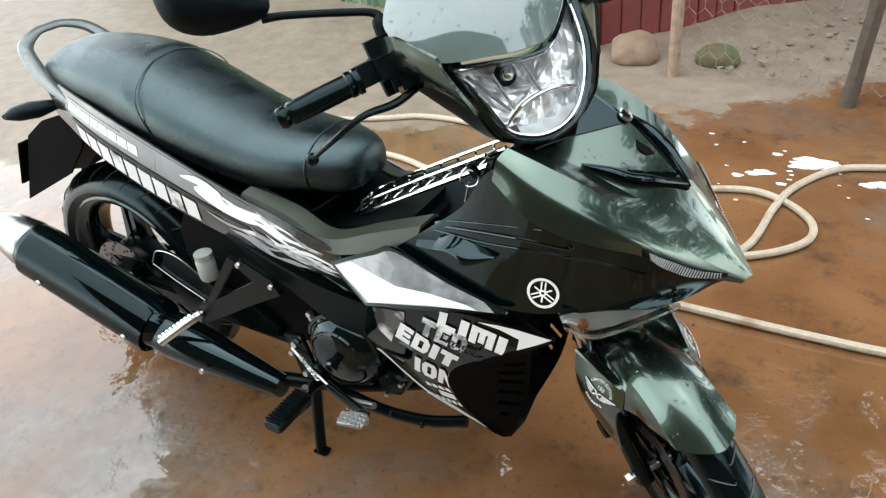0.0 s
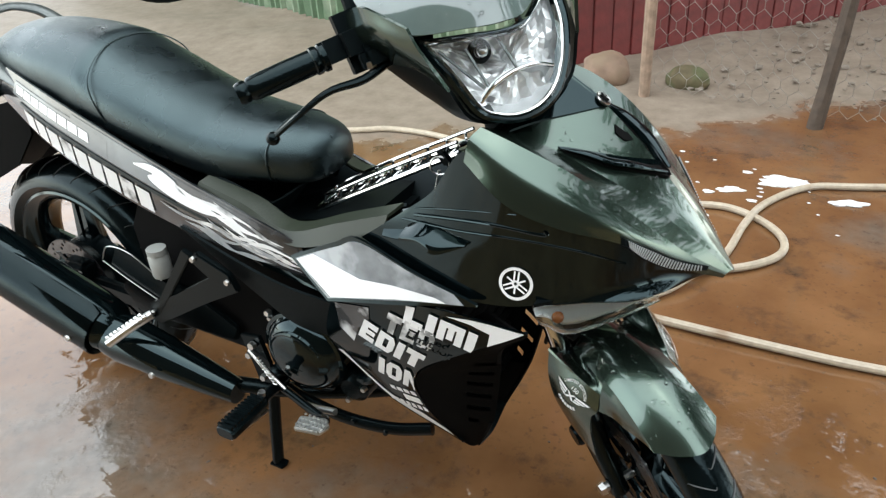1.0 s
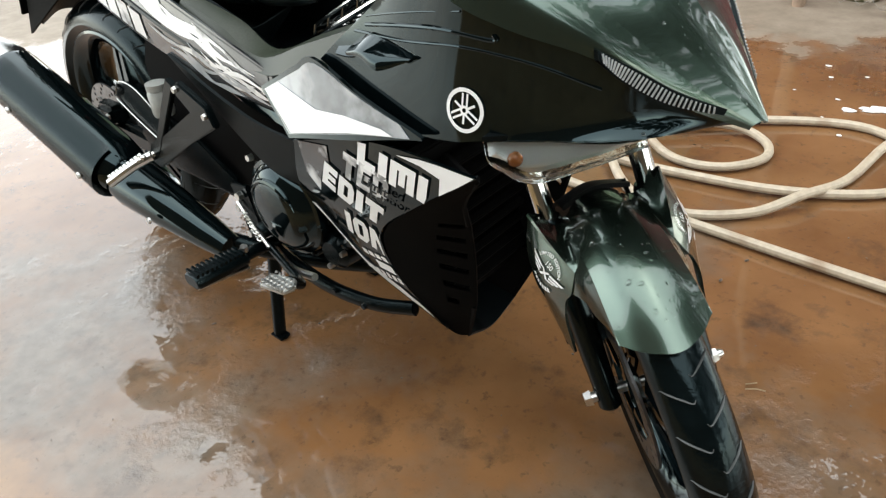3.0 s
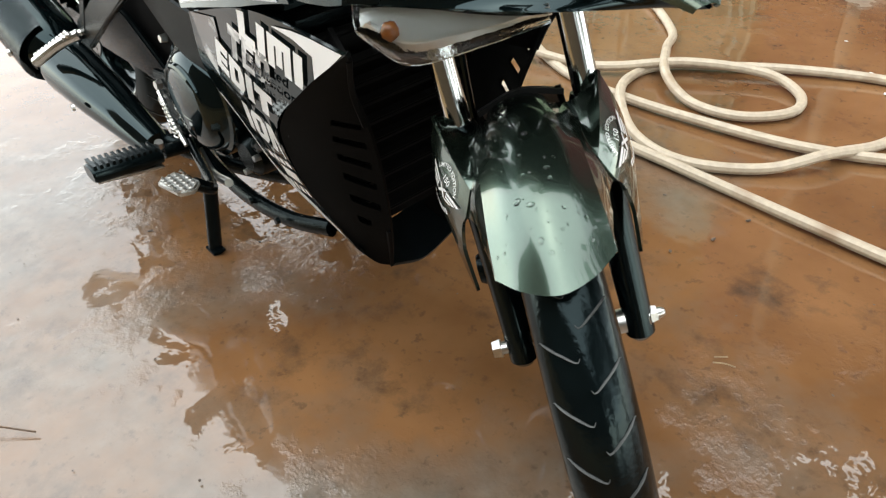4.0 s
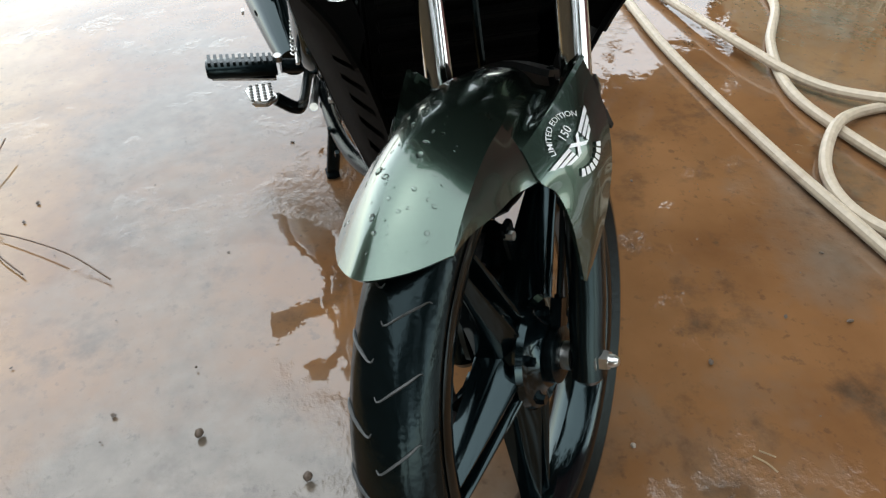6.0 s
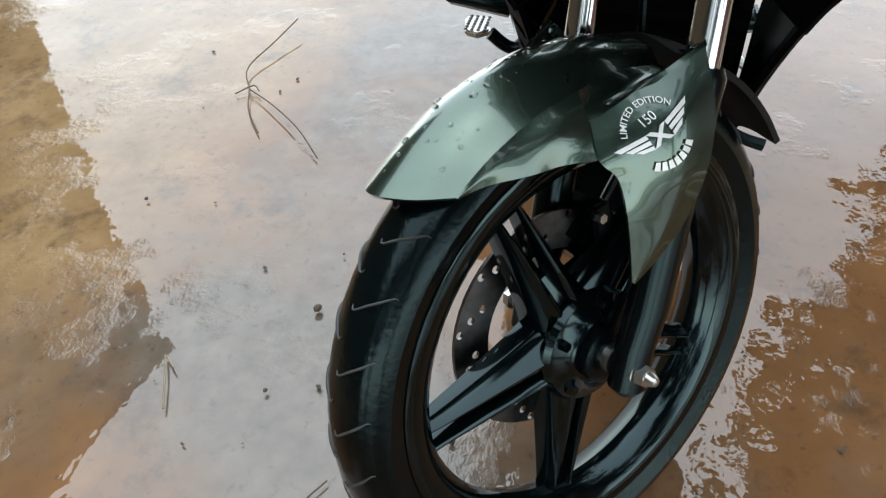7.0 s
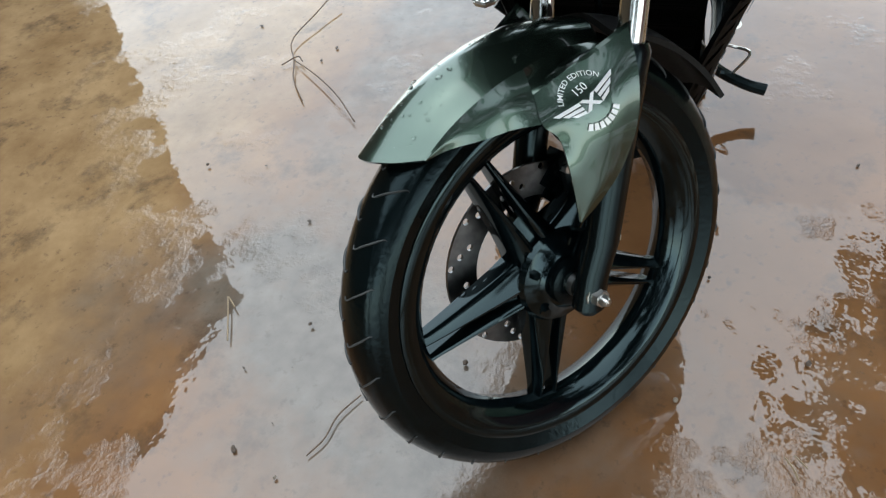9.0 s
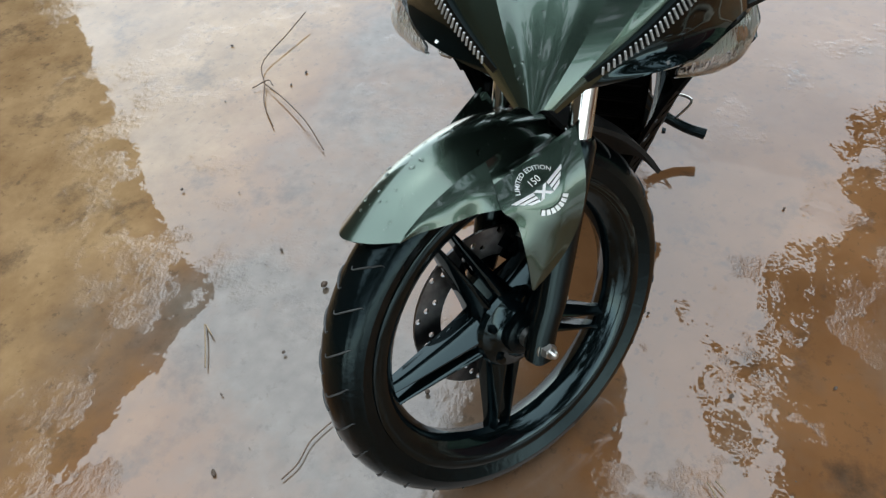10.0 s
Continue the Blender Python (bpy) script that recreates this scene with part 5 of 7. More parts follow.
for text, start in (("Limited", (0.918, 0.534)), ("Edition", (0.928, 0.513))):
    vs, fs = letters(text, 0.024, shear=0.4, bold=0.0006)
    both("script_print", wrap(fair_s, vs, fs, drawn_on(fair_s, start, (1, -0.17), (0.1, 1)), 0.0040), M_BLACK, fairing, "small black script over the letters")
both("swash_print", shape_on(fair_s, [(0.778, 0.556), (0.85, 0.568), (0.845, 0.535), (0.82, 0.515), (0.80, 0.475), (0.775, 0.50)]), M_SMOKE, fairing, "smoky white print")
both("swash_print", shape_on(fair_s, [(1.128, 0.607), (1.08, 0.608), (1.04, 0.606), (1.00, 0.600), (1.04, 0.597), (1.072, 0.588), (1.066, 0.562), (1.072, 0.563), (1.10, 0.585)]), M_WHITE, fairing, "white print running to a point")
both("swash_print", shape_on(fair_s, [(0.748, 0.43), (0.79, 0.38), (0.85, 0.322), (0.952, 0.254), (0.95, 0.262), (0.90, 0.31), (0.84, 0.345), (0.79, 0.39), (0.76, 0.432)]), M_WHITE, fairing, "narrow white stripe along the lower edge")
for q in range(7):
    both("small_print", shape_on(fair_s, [(0.838 + 0.0115 * q, 0.328 - 0.001 * q), (0.846 + 0.0115 * q, 0.327 - 0.001 * q), (0.844 + 0.0115 * q, 0.340 - 0.001 * q), (0.836 + 0.0115 * q, 0.341 - 0.001 * q)]), M_WHITE, fairing, "small white bar")
for q in range(4):
    both("small_print", shape_on(fair_s, [(0.850 + 0.014 * q, 0.368), (0.861 + 0.014 * q, 0.367), (0.858 + 0.014 * q, 0.378), (0.848 + 0.014 * q, 0.378)]), M_WHITE, fairing, "small white bar")
both("small_print", shape_on(fair_s, [(0.875, 0.345), (0.908, 0.342), (0.905, 0.360), (0.872, 0.362)]), M_WHITE, fairing, "small white block")

# ---- black duct round the radiator ----
D_RIM = [(1.130, -0.196, 0.598), (1.076, -0.160, 0.533), (1.058, -0.134, 0.470), (1.040, -0.110, 0.385), (1.018, -0.090, 0.290), (0.975, -0.060, 0.190)]
F_EDGE = [(1.131, -0.203, 0.607), (1.05, -0.197, 0.55), (0.955, -0.182, 0.475), (0.912, -0.166, 0.415), (0.914, -0.142, 0.33), (0.958, -0.107, 0.236)]
D_MID = [(1.132, -0.200, 0.602), (1.064, -0.182, 0.543), (1.008, -0.162, 0.474), (0.982, -0.142, 0.400), (0.972, -0.118, 0.305), (0.968, -0.084, 0.205)]
duct = Surface([F_EDGE, D_MID, D_RIM], out=(0, -1, 0))
dbm = skin(duct, 36, 12, 0.006)
cells = [f for f in dbm.faces if abs(f.calc_center_median().y + 0.135) < 0.05 and 0.30 < f.calc_center_median().z < 0.50]
slot = []
for f in cells:
    c = f.calc_center_median()
    u, v = find(duct, (c.x, c.z))
    if 0.55 < v < 0.88 and int(u * 36) % 3 == 1:
        slot.append(f)
bmesh.ops.delete(dbm, geom=slot, context="FACES")
duct_ob, _ = both("radiator_duct", dbm, M_DUCT, None, "dull black slotted duct beside the radiator")
D_BACK = [(1.05, -0.16, 0.60), (0.99, -0.13, 0.535), (0.965, -0.11, 0.47), (0.95, -0.09, 0.385), (0.935, -0.07, 0.29), (0.915, -0.045, 0.20)]
# duct inside in near-black, the cavity's shade put into the colour
for top, bottom in ((0.0, 0.36), (0.80, 1.0)):
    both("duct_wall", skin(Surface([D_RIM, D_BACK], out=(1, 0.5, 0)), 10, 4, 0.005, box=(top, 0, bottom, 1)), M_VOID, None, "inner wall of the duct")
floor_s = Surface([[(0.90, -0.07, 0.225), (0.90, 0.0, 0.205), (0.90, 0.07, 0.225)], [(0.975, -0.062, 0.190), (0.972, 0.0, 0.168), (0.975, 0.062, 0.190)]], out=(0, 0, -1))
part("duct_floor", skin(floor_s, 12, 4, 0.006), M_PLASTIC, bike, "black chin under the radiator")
part("radiator", brick(0.03, 0.22, 0.27, Matrix.Translation((0.935, 0, 0.40)) @ Matrix.Rotation(radians(-8), 4, "Y"), bevel=0.004), M_VOID, bike, "radiator core, darkened as if in shade")
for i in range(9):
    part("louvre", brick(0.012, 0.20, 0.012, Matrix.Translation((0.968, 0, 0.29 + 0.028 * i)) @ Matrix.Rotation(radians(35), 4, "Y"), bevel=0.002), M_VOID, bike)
shade_s = Surface([[(1.14, -0.2, 0.655), (1.14, 0.0, 0.66), (1.14, 0.2, 0.655)], [(1.33, -0.03, 0.652), (1.345, 0.0, 0.652), (1.33, 0.03, 0.652)]], out=(0, 0, -1))
part("nose_underside", skin(shade_s, 16, 8, 0.006), M_PLASTIC, bike, "black underside of the nose")

# ---- headlamp unit on the handlebar, turned with the fork ----
H_OUT = [(-0.104, 0.804), (-0.085, 0.800), (-0.047, 0.790), (-0.01, 0.780), (0.022, 0.778), (0.046, 0.789), (0.072, 0.806), (0.096, 0.822), (0.102, 0.812), (0.091, 0.765), (0.076, 0.73), (0.058, 0.703), (0.035, 0.682), (0.006, 0.670), (-0.024, 0.669), (-0.050, 0.678), (-0.073, 0.699), (-0.088, 0.752)]


def lamp_depth(y, z, base=0.098):
    return base - 1.3 * (y + 0.005) ** 2 * 3.0 - 0.35 * max(0, z - 0.76)


def lamp_sheet(scale, push, mat, name, label, parent=None, rings=5):
    cy, cz = -0.004, 0.735
    bm = bmesh.new()
    pts = [p for p in spline([(y, z) for y, z in H_OUT], 56, closed=True)]
    ring_v = []
    for k in range(rings + 1):
        f = scale * k / rings
        ring_v.append([bm.verts.new((lamp_depth(cy + (p[0] - cy) * f, cz + (p[1] - cz) * f) + push * 1.0, cy + (p[0] - cy) * f, cz + (p[1] - cz) * f)) for p in pts] if k else [bm.verts.new((lamp_depth(cy, cz) + push, cy, cz))])
    for i in range(56):
        bm.faces.new((ring_v[0][0], ring_v[1][i], ring_v[1][(i + 1) % 56]))
        for k in range(1, rings):
            bm.faces.new((ring_v[k][i], ring_v[k + 1][i], ring_v[k + 1][(i + 1) % 56], ring_v[k][(i + 1) % 56]))
    return bm


def lamp_shell():
    cy, cz = -0.004, 0.735
    pts = spline([(y, z) for y, z in H_OUT], 56, closed=True)
    rings = []
    for f, push in ((0.98, -0.06), (1.05, -0.05), (1.10, -0.012), (1.09, 0.004), (1.03, 0.006), (0.97, 0.0)):
        rings.append([(lamp_depth(cy + (p[0] - cy) * f, cz + (p[1] - cz) * f) + push, cy + (p[0] - cy) * f, cz + (p[1] - cz) * f) for p in pts])
    return loft(rings, caps=False)


headlamp = steered("headlamp", lamp_shell(), M_BLACK, None, "headlamp housing with a black rim")
refl = lamp_sheet(0.97, -0.030, None, "", "", rings=9)
facet_rnd = random.Random(17)
for v in refl.verts:                        # faceted reflector bowls
    y, z = v.co.y + 0.032, v.co.z - 0.764
    v.co.x -= 0.035 * max(0.0, 1 - (y * y + z * z) / 0.0030)
    v.co.x += 0.0032 * math.sin(v.co.y * 260) + facet_rnd.uniform(-0.0022, 0.0022)
steered("reflector", refl, M_REFLECT, headlamp, "bright faceted reflector", smooth=False)
steered("lamp_bulb", ball((0.052, -0.032, 0.764), 0.009, (1.4, 1, 1)), M_CHROME, headlamp, "capped bulb")
steered("bulb_collar", lathe([(0.009, 0.0), (0.016, 0.0), (0.017, 0.004), (0.009, 0.004)], 24, Matrix.Translation((0.046, -0.032, 0.764)) @ Matrix.Rotation(radians(90), 4, "Z")), M_ENGINE, headlamp, "dark bulb collar")
for y0, z0, y1, z1 in ((-0.085, 0.786, -0.052, 0.720), (-0.055, 0.776, -0.046, 0.716), (-0.012, 0.776, -0.004, 0.728)):
    steered("reflector_fin", tube([(lamp_depth(y0, z0) - 0.020, y0, z0), (lamp_depth(y1, z1) - 0.016, y1, z1)], 0.0022, n=4, seg=6), M_GREYMETAL, headlamp, "dark step in the reflector")
bowl_rim = [(-0.066, 0.706), (-0.040, 0.722), (-0.010, 0.728), (0.020, 0.724), (0.044, 0.712)]
steered("bowl_rim", tube([(lamp_depth(y, z) - 0.006, y, z) for y, z in bowl_rim], 0.0028, n=24, seg=8), M_CHROME, headlamp, "bright rim of the lower bowl")
low = Surface([[(0.082, y, z) for y, z in bowl_rim], [(0.060, -0.050, 0.700), (0.052, -0.03, 0.702), (0.050, -0.008, 0.702), (0.055, 0.014, 0.700), (0.062, 0.034, 0.696)], [(0.080, -0.052, 0.686), (0.084, -0.03, 0.676), (0.086, -0.008, 0.674), (0.084, 0.014, 0.679), (0.080, 0.036, 0.690)]], out=(1, 0, 0))
steered("lower_reflector", skin(low, 18, 12, 0.002, lift=-0.002), M_LAMPBACK, headlamp, "silver lower lamp bowl")
bezel = [(y + (-0.004 - y) * 0.06, z + (0.735 - z) * 0.06) for y, z in H_OUT]
steered("bezel", tube([(lamp_depth(y, z) - 0.004, y, z) for y, z in bezel + bezel[:1]], 0.0026, n=90, seg=6), M_CHROME, headlamp, "thin bright bezel")
glassbm = lamp_sheet(0.985, 0.001, None, "", "")
lens = steered("lens", glassbm, M_LENS, headlamp, "clear headlamp lens with water drops")
lens.visible_shadow = False

# handlebar cowl: green top shell, sky sheen painted pale; black lower cowl
cap_s = Surface([[(0.02, -0.155, 0.868), (0.052, -0.118, 0.822), (0.083, -0.052, 0.802), (0.094, -0.005, 0.792), (0.086, 0.036, 0.794), (0.050, 0.095, 0.838)],
                 [(0.0, -0.155, 0.895), (0.035, -0.12, 0.865), (0.068, -0.06, 0.852), (0.078, 0.0, 0.848), (0.070, 0.045, 0.852), (0.045, 0.09, 0.872)],
                 [(-0.03, -0.13, 0.925), (0.0, -0.1, 0.925), (0.028, -0.05, 0.93), (0.035, 0.0, 0.93), (0.03, 0.05, 0.93), (0.02, 0.085, 0.93)],
                 [(-0.055, -0.10, 0.965), (-0.03, -0.08, 0.99), (-0.015, -0.04, 1.0), (-0.01, 0.0, 1.0), (-0.015, 0.05, 1.0), (-0.025, 0.09, 0.985)]], out=(1, 0, 0.6))
capob = steered("handlebar_cowl", skin(cap_s, 24, 16, 0.005), M_COWLTOP, None, "wet cowl top over the headlamp, sky sheen in its colour")
beads = steered("water_bead_film", drops_on(cap_s, 140, 7, size=(0.0010, 0.0034)), M_DROP, capob, "beads of water on the cowl top")
beads["kind"] = "stuff"
side_c = Surface([[(-0.05, -0.165, 0.875), (-0.06, -0.17, 0.84), (-0.05, -0.15, 0.80)], [(0.02, -0.155, 0.876), (0.03, -0.15, 0.83), (0.03, -0.12, 0.775)], [(0.075, -0.122, 0.83), (0.075, -0.118, 0.80), (0.07, -0.10, 0.735)]], out=(0.2, -1, 0))
bm = skin(side_c, 10, 10, 0.005)
tw = mirrored(bm)
steered("cowl_side", bm, M_GREEN, capob, "olive green cowl flank")
steered("cowl_side", tw, M_GREEN, capob, "olive green cowl flank")
neck_s = Surface([[(-0.05, -0.15, 0.80), (0.03, -0.12, 0.775), (0.07, -0.10, 0.737)], [(-0.06, -0.08, 0.70), (0.0, -0.085, 0.69), (0.055, -0.075, 0.68)], [(-0.06, 0.0, 0.66), (0.0, 0.0, 0.64), (0.07, 0.0, 0.655)]], out=(0, -1, -0.5))
bm = skin(neck_s, 10, 12, 0.005)
tw = mirrored(bm)
steered("lower_cowl", bm, M_PLASTIC, None, "black lower handlebar cowl")
steered("lower_cowl", tw, M_PLASTIC, None, "black lower handlebar cowl")
steered("steering_neck", tube([(-0.05, 0, 0.45), (-0.05, 0, 0.72)], 0.035, n=4, seg=18), M_PLASTIC, None, "black steering column")
steered("fork_yoke", brick(0.07, 0.20, 0.035, Matrix.Translation((-0.025, 0.008, 0.47)), bevel=0.01), M_ENGINE, None, "black lower fork yoke")

for sg in (-1, 1):
    gx = -0.075
    steered("handlebar", tube([(gx + 0.02, 0.06 * sg, 0.80), (gx + 0.01, 0.14 * sg, 0.832), (gx, 0.22 * sg, 0.836)], 0.012, n=8, seg=12), M_ENGINE, None, "black steel handlebar")
    prof = [(0.0, -0.345), (0.014, -0.347), (0.0165, -0.342), (0.0165, -0.333), (0.0145, -0.330), (0.0175, -0.326)]
    prof += [(0.0178, -0.318), (0.0182, -0.30), (0.0186, -0.27), (0.0182, -0.24), (0.0182, -0.232), (0.0205, -0.230), (0.0205, -0.223), (0.0185, -0.220), (0.021, -0.217), (0.021, -0.210), (0.0, -0.210)]
    gb = lathe([(r_, y_ * -sg) for r_, y_ in prof], 24, Matrix.Translation((gx, 0, 0.834)), closed=False)
    steered("grip", gb, M_RUBBER, None, "smooth wet black rubber grip")
    sw = brick(0.078, 0.096, 0.086, Matrix.Translation((gx + 0.008, 0.162 * sg, 0.838)), bevel=0.026)
    swo = steered("switch_housing", sw, M_PLASTIC, None, "black switch housing")
    steered("switch_button", brick(0.012, 0.026, 0.014, Matrix.Translation((gx - 0.025, 0.165 * sg, 0.85)), bevel=0.003), M_ENGINE, swo)
    steered("master_cylinder", brick(0.05, 0.05, 0.04, Matrix.Translation((gx + 0.045, 0.15 * sg, 0.81)), bevel=0.01), M_ENGINE, None, "black lever bracket")
    steered("lever", tube([(gx + 0.055, 0.14 * sg, 0.795), (gx + 0.062, 0.185 * sg, 0.788), (gx + 0.06, 0.235 * sg, 0.792), (gx + 0.045, 0.285 * sg, 0.778), (gx + 0.015, 0.325 * sg, 0.763)], [0.008, 0.0085, 0.007, 0.006, 0.0055], n=18, seg=10, flat=0.75), M_ENGINE, None, "black brake lever")
    steered("lever_ball", ball((gx + 0.012, 0.329 * sg, 0.761), 0.0105), M_ENGINE, None)
    steered("lever_bolt", bolt((gx + 0.058, 0.165 * sg, 0.803), (0.3, 0, 1), 0.008, 0.008), M_STEEL, None)
    stem = steered("mirror_stem", tube([(gx, 0.148 * sg, 0.862), (gx - 0.004, 0.146 * sg, 0.895), (gx - 0.006, 0.148 * sg, 0.912), (gx - 0.012, 0.185 * sg, 0.93), (gx - 0.03, 0.265 * sg, 0.962), (gx - 0.035, 0.30 * sg, 0.972)], [0.013, 0.012, 0.0065, 0.006, 0.006, 0.007], n=26, seg=10), M_PLASTIC, None, "black mirror stem")
    rings = []
    for f, k in ((-0.010, 0.3), (-0.004, 0.85), (0.008, 1.0), (0.022, 0.92), (0.036, 0.62), (0.042, 0.2)):
        rings.append([(gx - 0.035 + f, (0.352 + 0.075 * k * math.copysign(abs(math.cos(a)) ** 0.75, math.cos(a))) * sg, 1.022 + 0.046 * k * math.copysign(abs(math.sin(a)) ** 0.75, math.sin(a)) + 0.25 * 0.075 * k * math.cos(a)) for a in np.linspace(0, 2 * math.pi, 32, endpoint=False)])
    mir = steered("mirror", loft(rings), M_PLASTIC, None, "black rear-view mirror shell")

# ---- seat ----
def seat_ring(x, top, bot, hw, crown=0.02):
    out = []
    for i in range(28):
        a = 2 * math.pi * i / 28
        c, s_ = math.cos(a), math.sin(a)
        y = hw * math.copysign(abs(c) ** 0.72, c) * (1 - 0.30 * max(0.0, s_) ** 1.5)
        z = (top + bot) / 2 + (top - bot) / 2 * math.copysign(abs(s_) ** (0.75 if s_ > 0 else 0.45), s_) 
        out.append((x, y, z))
    return out


SEAT = [(0.693, 0.752, 0.728, 0.02), (0.683, 0.772, 0.705, 0.05), (0.655, 0.787, 0.692, 0.075), (0.60, 0.797, 0.690, 0.095), (0.54, 0.802, 0.686, 0.107), (0.47, 0.812, 0.683, 0.116), (0.40, 0.832, 0.695, 0.122), (0.33, 0.858, 0.712, 0.127), (0.27, 0.882, 0.73, 0.13),
        (0.215, 0.905, 0.745, 0.13), (0.19, 0.919, 0.75, 0.129), (0.16, 0.924, 0.757, 0.128), (0.10, 0.930, 0.78, 0.122), (0.02, 0.932, 0.80, 0.115), (-0.06, 0.925, 0.825, 0.10), (-0.11, 0.908, 0.838, 0.08), (-0.135, 0.885, 0.845, 0.05)]
sx = spline([s_ for s_ in SEAT], 60)
seat = part("seat", loft([seat_ring(*s_) for s_ in sx]), M_SEAT, bike, "wet black vinyl dual seat with a raised pillion part")
for x, top, bot, hw in ((0.205, 0.911, 0.748, 0.131), (0.60, 0.7975, 0.690, 0.0955)):
    rr = [Vector(p) for p in seat_ring(x, top, bot, hw + 0.001)]
    rr = rr[-3:] + rr[:18]
    part("seam", tube([(p.x + (0.35 * (0.915 - p.z) if x < 0.4 else 0.0), p.y, p.z) for p in rr], 0.0014, n=60, seg=5), M_SEAT, seat, "raised seam")
base_s = Surface([[(0.655, -0.055, 0.70), (0.585, -0.108, 0.665), (0.45, -0.128, 0.68), (0.25, -0.138, 0.735), (0.05, -0.124, 0.80), (-0.12, -0.09, 0.845)], [(0.605, -0.085, 0.635), (0.565, -0.115, 0.605), (0.45, -0.135, 0.62), (0.25, -0.135, 0.68), (0.05, -0.12, 0.75), (-0.12, -0.085, 0.80)]], out=(0, -1, 0))
both("seat_base", skin(base_s, 24, 4, 0.006), M_PLASTIC, None, "black plastic under the seat")

# ---- tail side strip with prints ----
T_TOP = [(-0.03, -0.112, 0.862), (0.10, -0.132, 0.826), (0.25, -0.144, 0.778), (0.42, -0.153, 0.722), (0.57, -0.153, 0.672), (0.695, -0.150, 0.628)]
T_MID = [(-0.055, -0.120, 0.822), (0.08, -0.144, 0.773), (0.24, -0.155, 0.718), (0.41, -0.162, 0.666), (0.57, -0.160, 0.623), (0.70, -0.154, 0.596)]
T_LOW = [(-0.075, -0.112, 0.790), (0.06, -0.136, 0.719), (0.22, -0.149, 0.657), (0.40, -0.157, 0.610), (0.57, -0.156, 0.578), (0.705, -0.151, 0.562)]
tail_s = Surface([T_TOP, T_MID, T_LOW], out=(0, -1, 0.2))
tail, _ = both("tail_panel", skin(tail_s, 34, 10, 0.005), M_DARKPRINT, None, "grey and white printed tail side panel")
def ribbon_on(surf, line, widths, lift, n=26):
    """A tapering streak of print along a line of u, v places."""
    mid, wid = spline([(u, v, 0) for u, v in line], n), [float(w[0]) for w in spline([(w,) for w in widths], n)]
    vs = []
    for i, p in enumerate(mid):
        d = mid[min(i + 1, n - 1)] - mid[max(i - 1, 0)]
        side = np.array((-d[1] * 0.28, d[0] * 3.6))
        side /= np.linalg.norm(side) + 1e-9
        vs += [tuple(p[:2] + side * (wid[i], wid[i])), tuple(p[:2] - side * (wid[i], wid[i]))]
    fs = [(2 * i, 2 * i + 1, 2 * i + 3, 2 * i + 2) for i in range(n - 1)]
    return wrap(surf, [(min(max(a, 0.01), 0.99), min(max(b, 0.02), 0.98)) for a, b in vs], fs, lambda x, y: (x, y), lift)


both("plate_print", skin(tail_s, 14, 3, 0.001, box=(0.06, 0.12, 0.42, 0.40), lift=0.0014), M_SLATE, tail, "slate grey outlined print")
both("upper_band", skin(tail_s, 20, 3, 0.001, box=(0.30, 0.05, 0.66, 0.42), lift=0.0011), M_SLATE, tail, "slate grey upper band")
both("dark_stripe", skin(tail_s, 30, 2, 0.001, box=(0.10, 0.46, 0.98, 0.52), lift=0.0018), M_BLACK, tail, "black dividing stripe")
both("black_ground", skin(tail_s, 20, 6, 0.001, box=(0.62, 0.05, 0.985, 0.96), lift=0.0014), M_DARKPRINT, tail, "black ground of the smoke print")
wisp_rnd = random.Random(8)
for q in range(13):
    u0, v0 = 0.55 + 0.022 * q, 0.12 + 0.75 * wisp_rnd.random()
    span = wisp_rnd.uniform(0.16, 0.30)
    line = [(min(0.98, u0 + span * k / 4), v0 + wisp_rnd.uniform(-0.09, 0.09) + 0.04 * k) for k in range(5)]
    k = wisp_rnd.uniform(0.5, 1.2)
    both("smoke_wisp", ribbon_on(tail_s, line, [0.004 * k, 0.05 * k, 0.03 * k, 0.055 * k, 0.004], 0.0020 + 0.00008 * q), (M_WHITE, M_GREYPRINT, M_STENCIL)[q % 3], tail, "white wisp of smoke print")
both("smoke_wisp", ribbon_on(tail_s, [(0.50, 0.20), (0.56, 0.12), (0.60, 0.28), (0.68, 0.34), (0.76, 0.26)], [0.01, 0.07, 0.10, 0.06, 0.005], 0.0032), M_WHITE, tail, "bright head of the smoke print")
for q in range(9):                      # the large maker's letters become plain slanted bars
    u = 0.12 + 0.0475 * q
    both("bar_print", wrap(tail_s, [(u, 0.56), (u + 0.041, 0.56), (u + 0.047, 0.93), (u + 0.008, 0.93)], [(0, 1, 2, 3)], lambda x, y: (x, y), 0.0024), M_STENCIL if q % 4 == 3 else M_WHITE, tail, "white slanted bar")
for q in range(8):
    u = 0.075 + 0.036 * q
    both("bar_print", wrap(tail_s, [(u, 0.18), (u + 0.032, 0.18), (u + 0.036, 0.33), (u + 0.004, 0.33)], [(0, 1, 2, 3)], lambda x, y: (x, y), 0.0024), M_WHITE, tail, "white slanted bar")
under_s = Surface([T_LOW, [(-0.06, -0.10, 0.775), (0.06, -0.12, 0.70), (0.22, -0.13, 0.635), (0.40, -0.14, 0.595), (0.58, -0.15, 0.565), (0.735, -0.16, 0.545)]], out=(0, -1, -0.3))
both("under_panel", skin(under_s, 24, 3, 0.005), M_BLACK, None, "black lower edge of the tail")

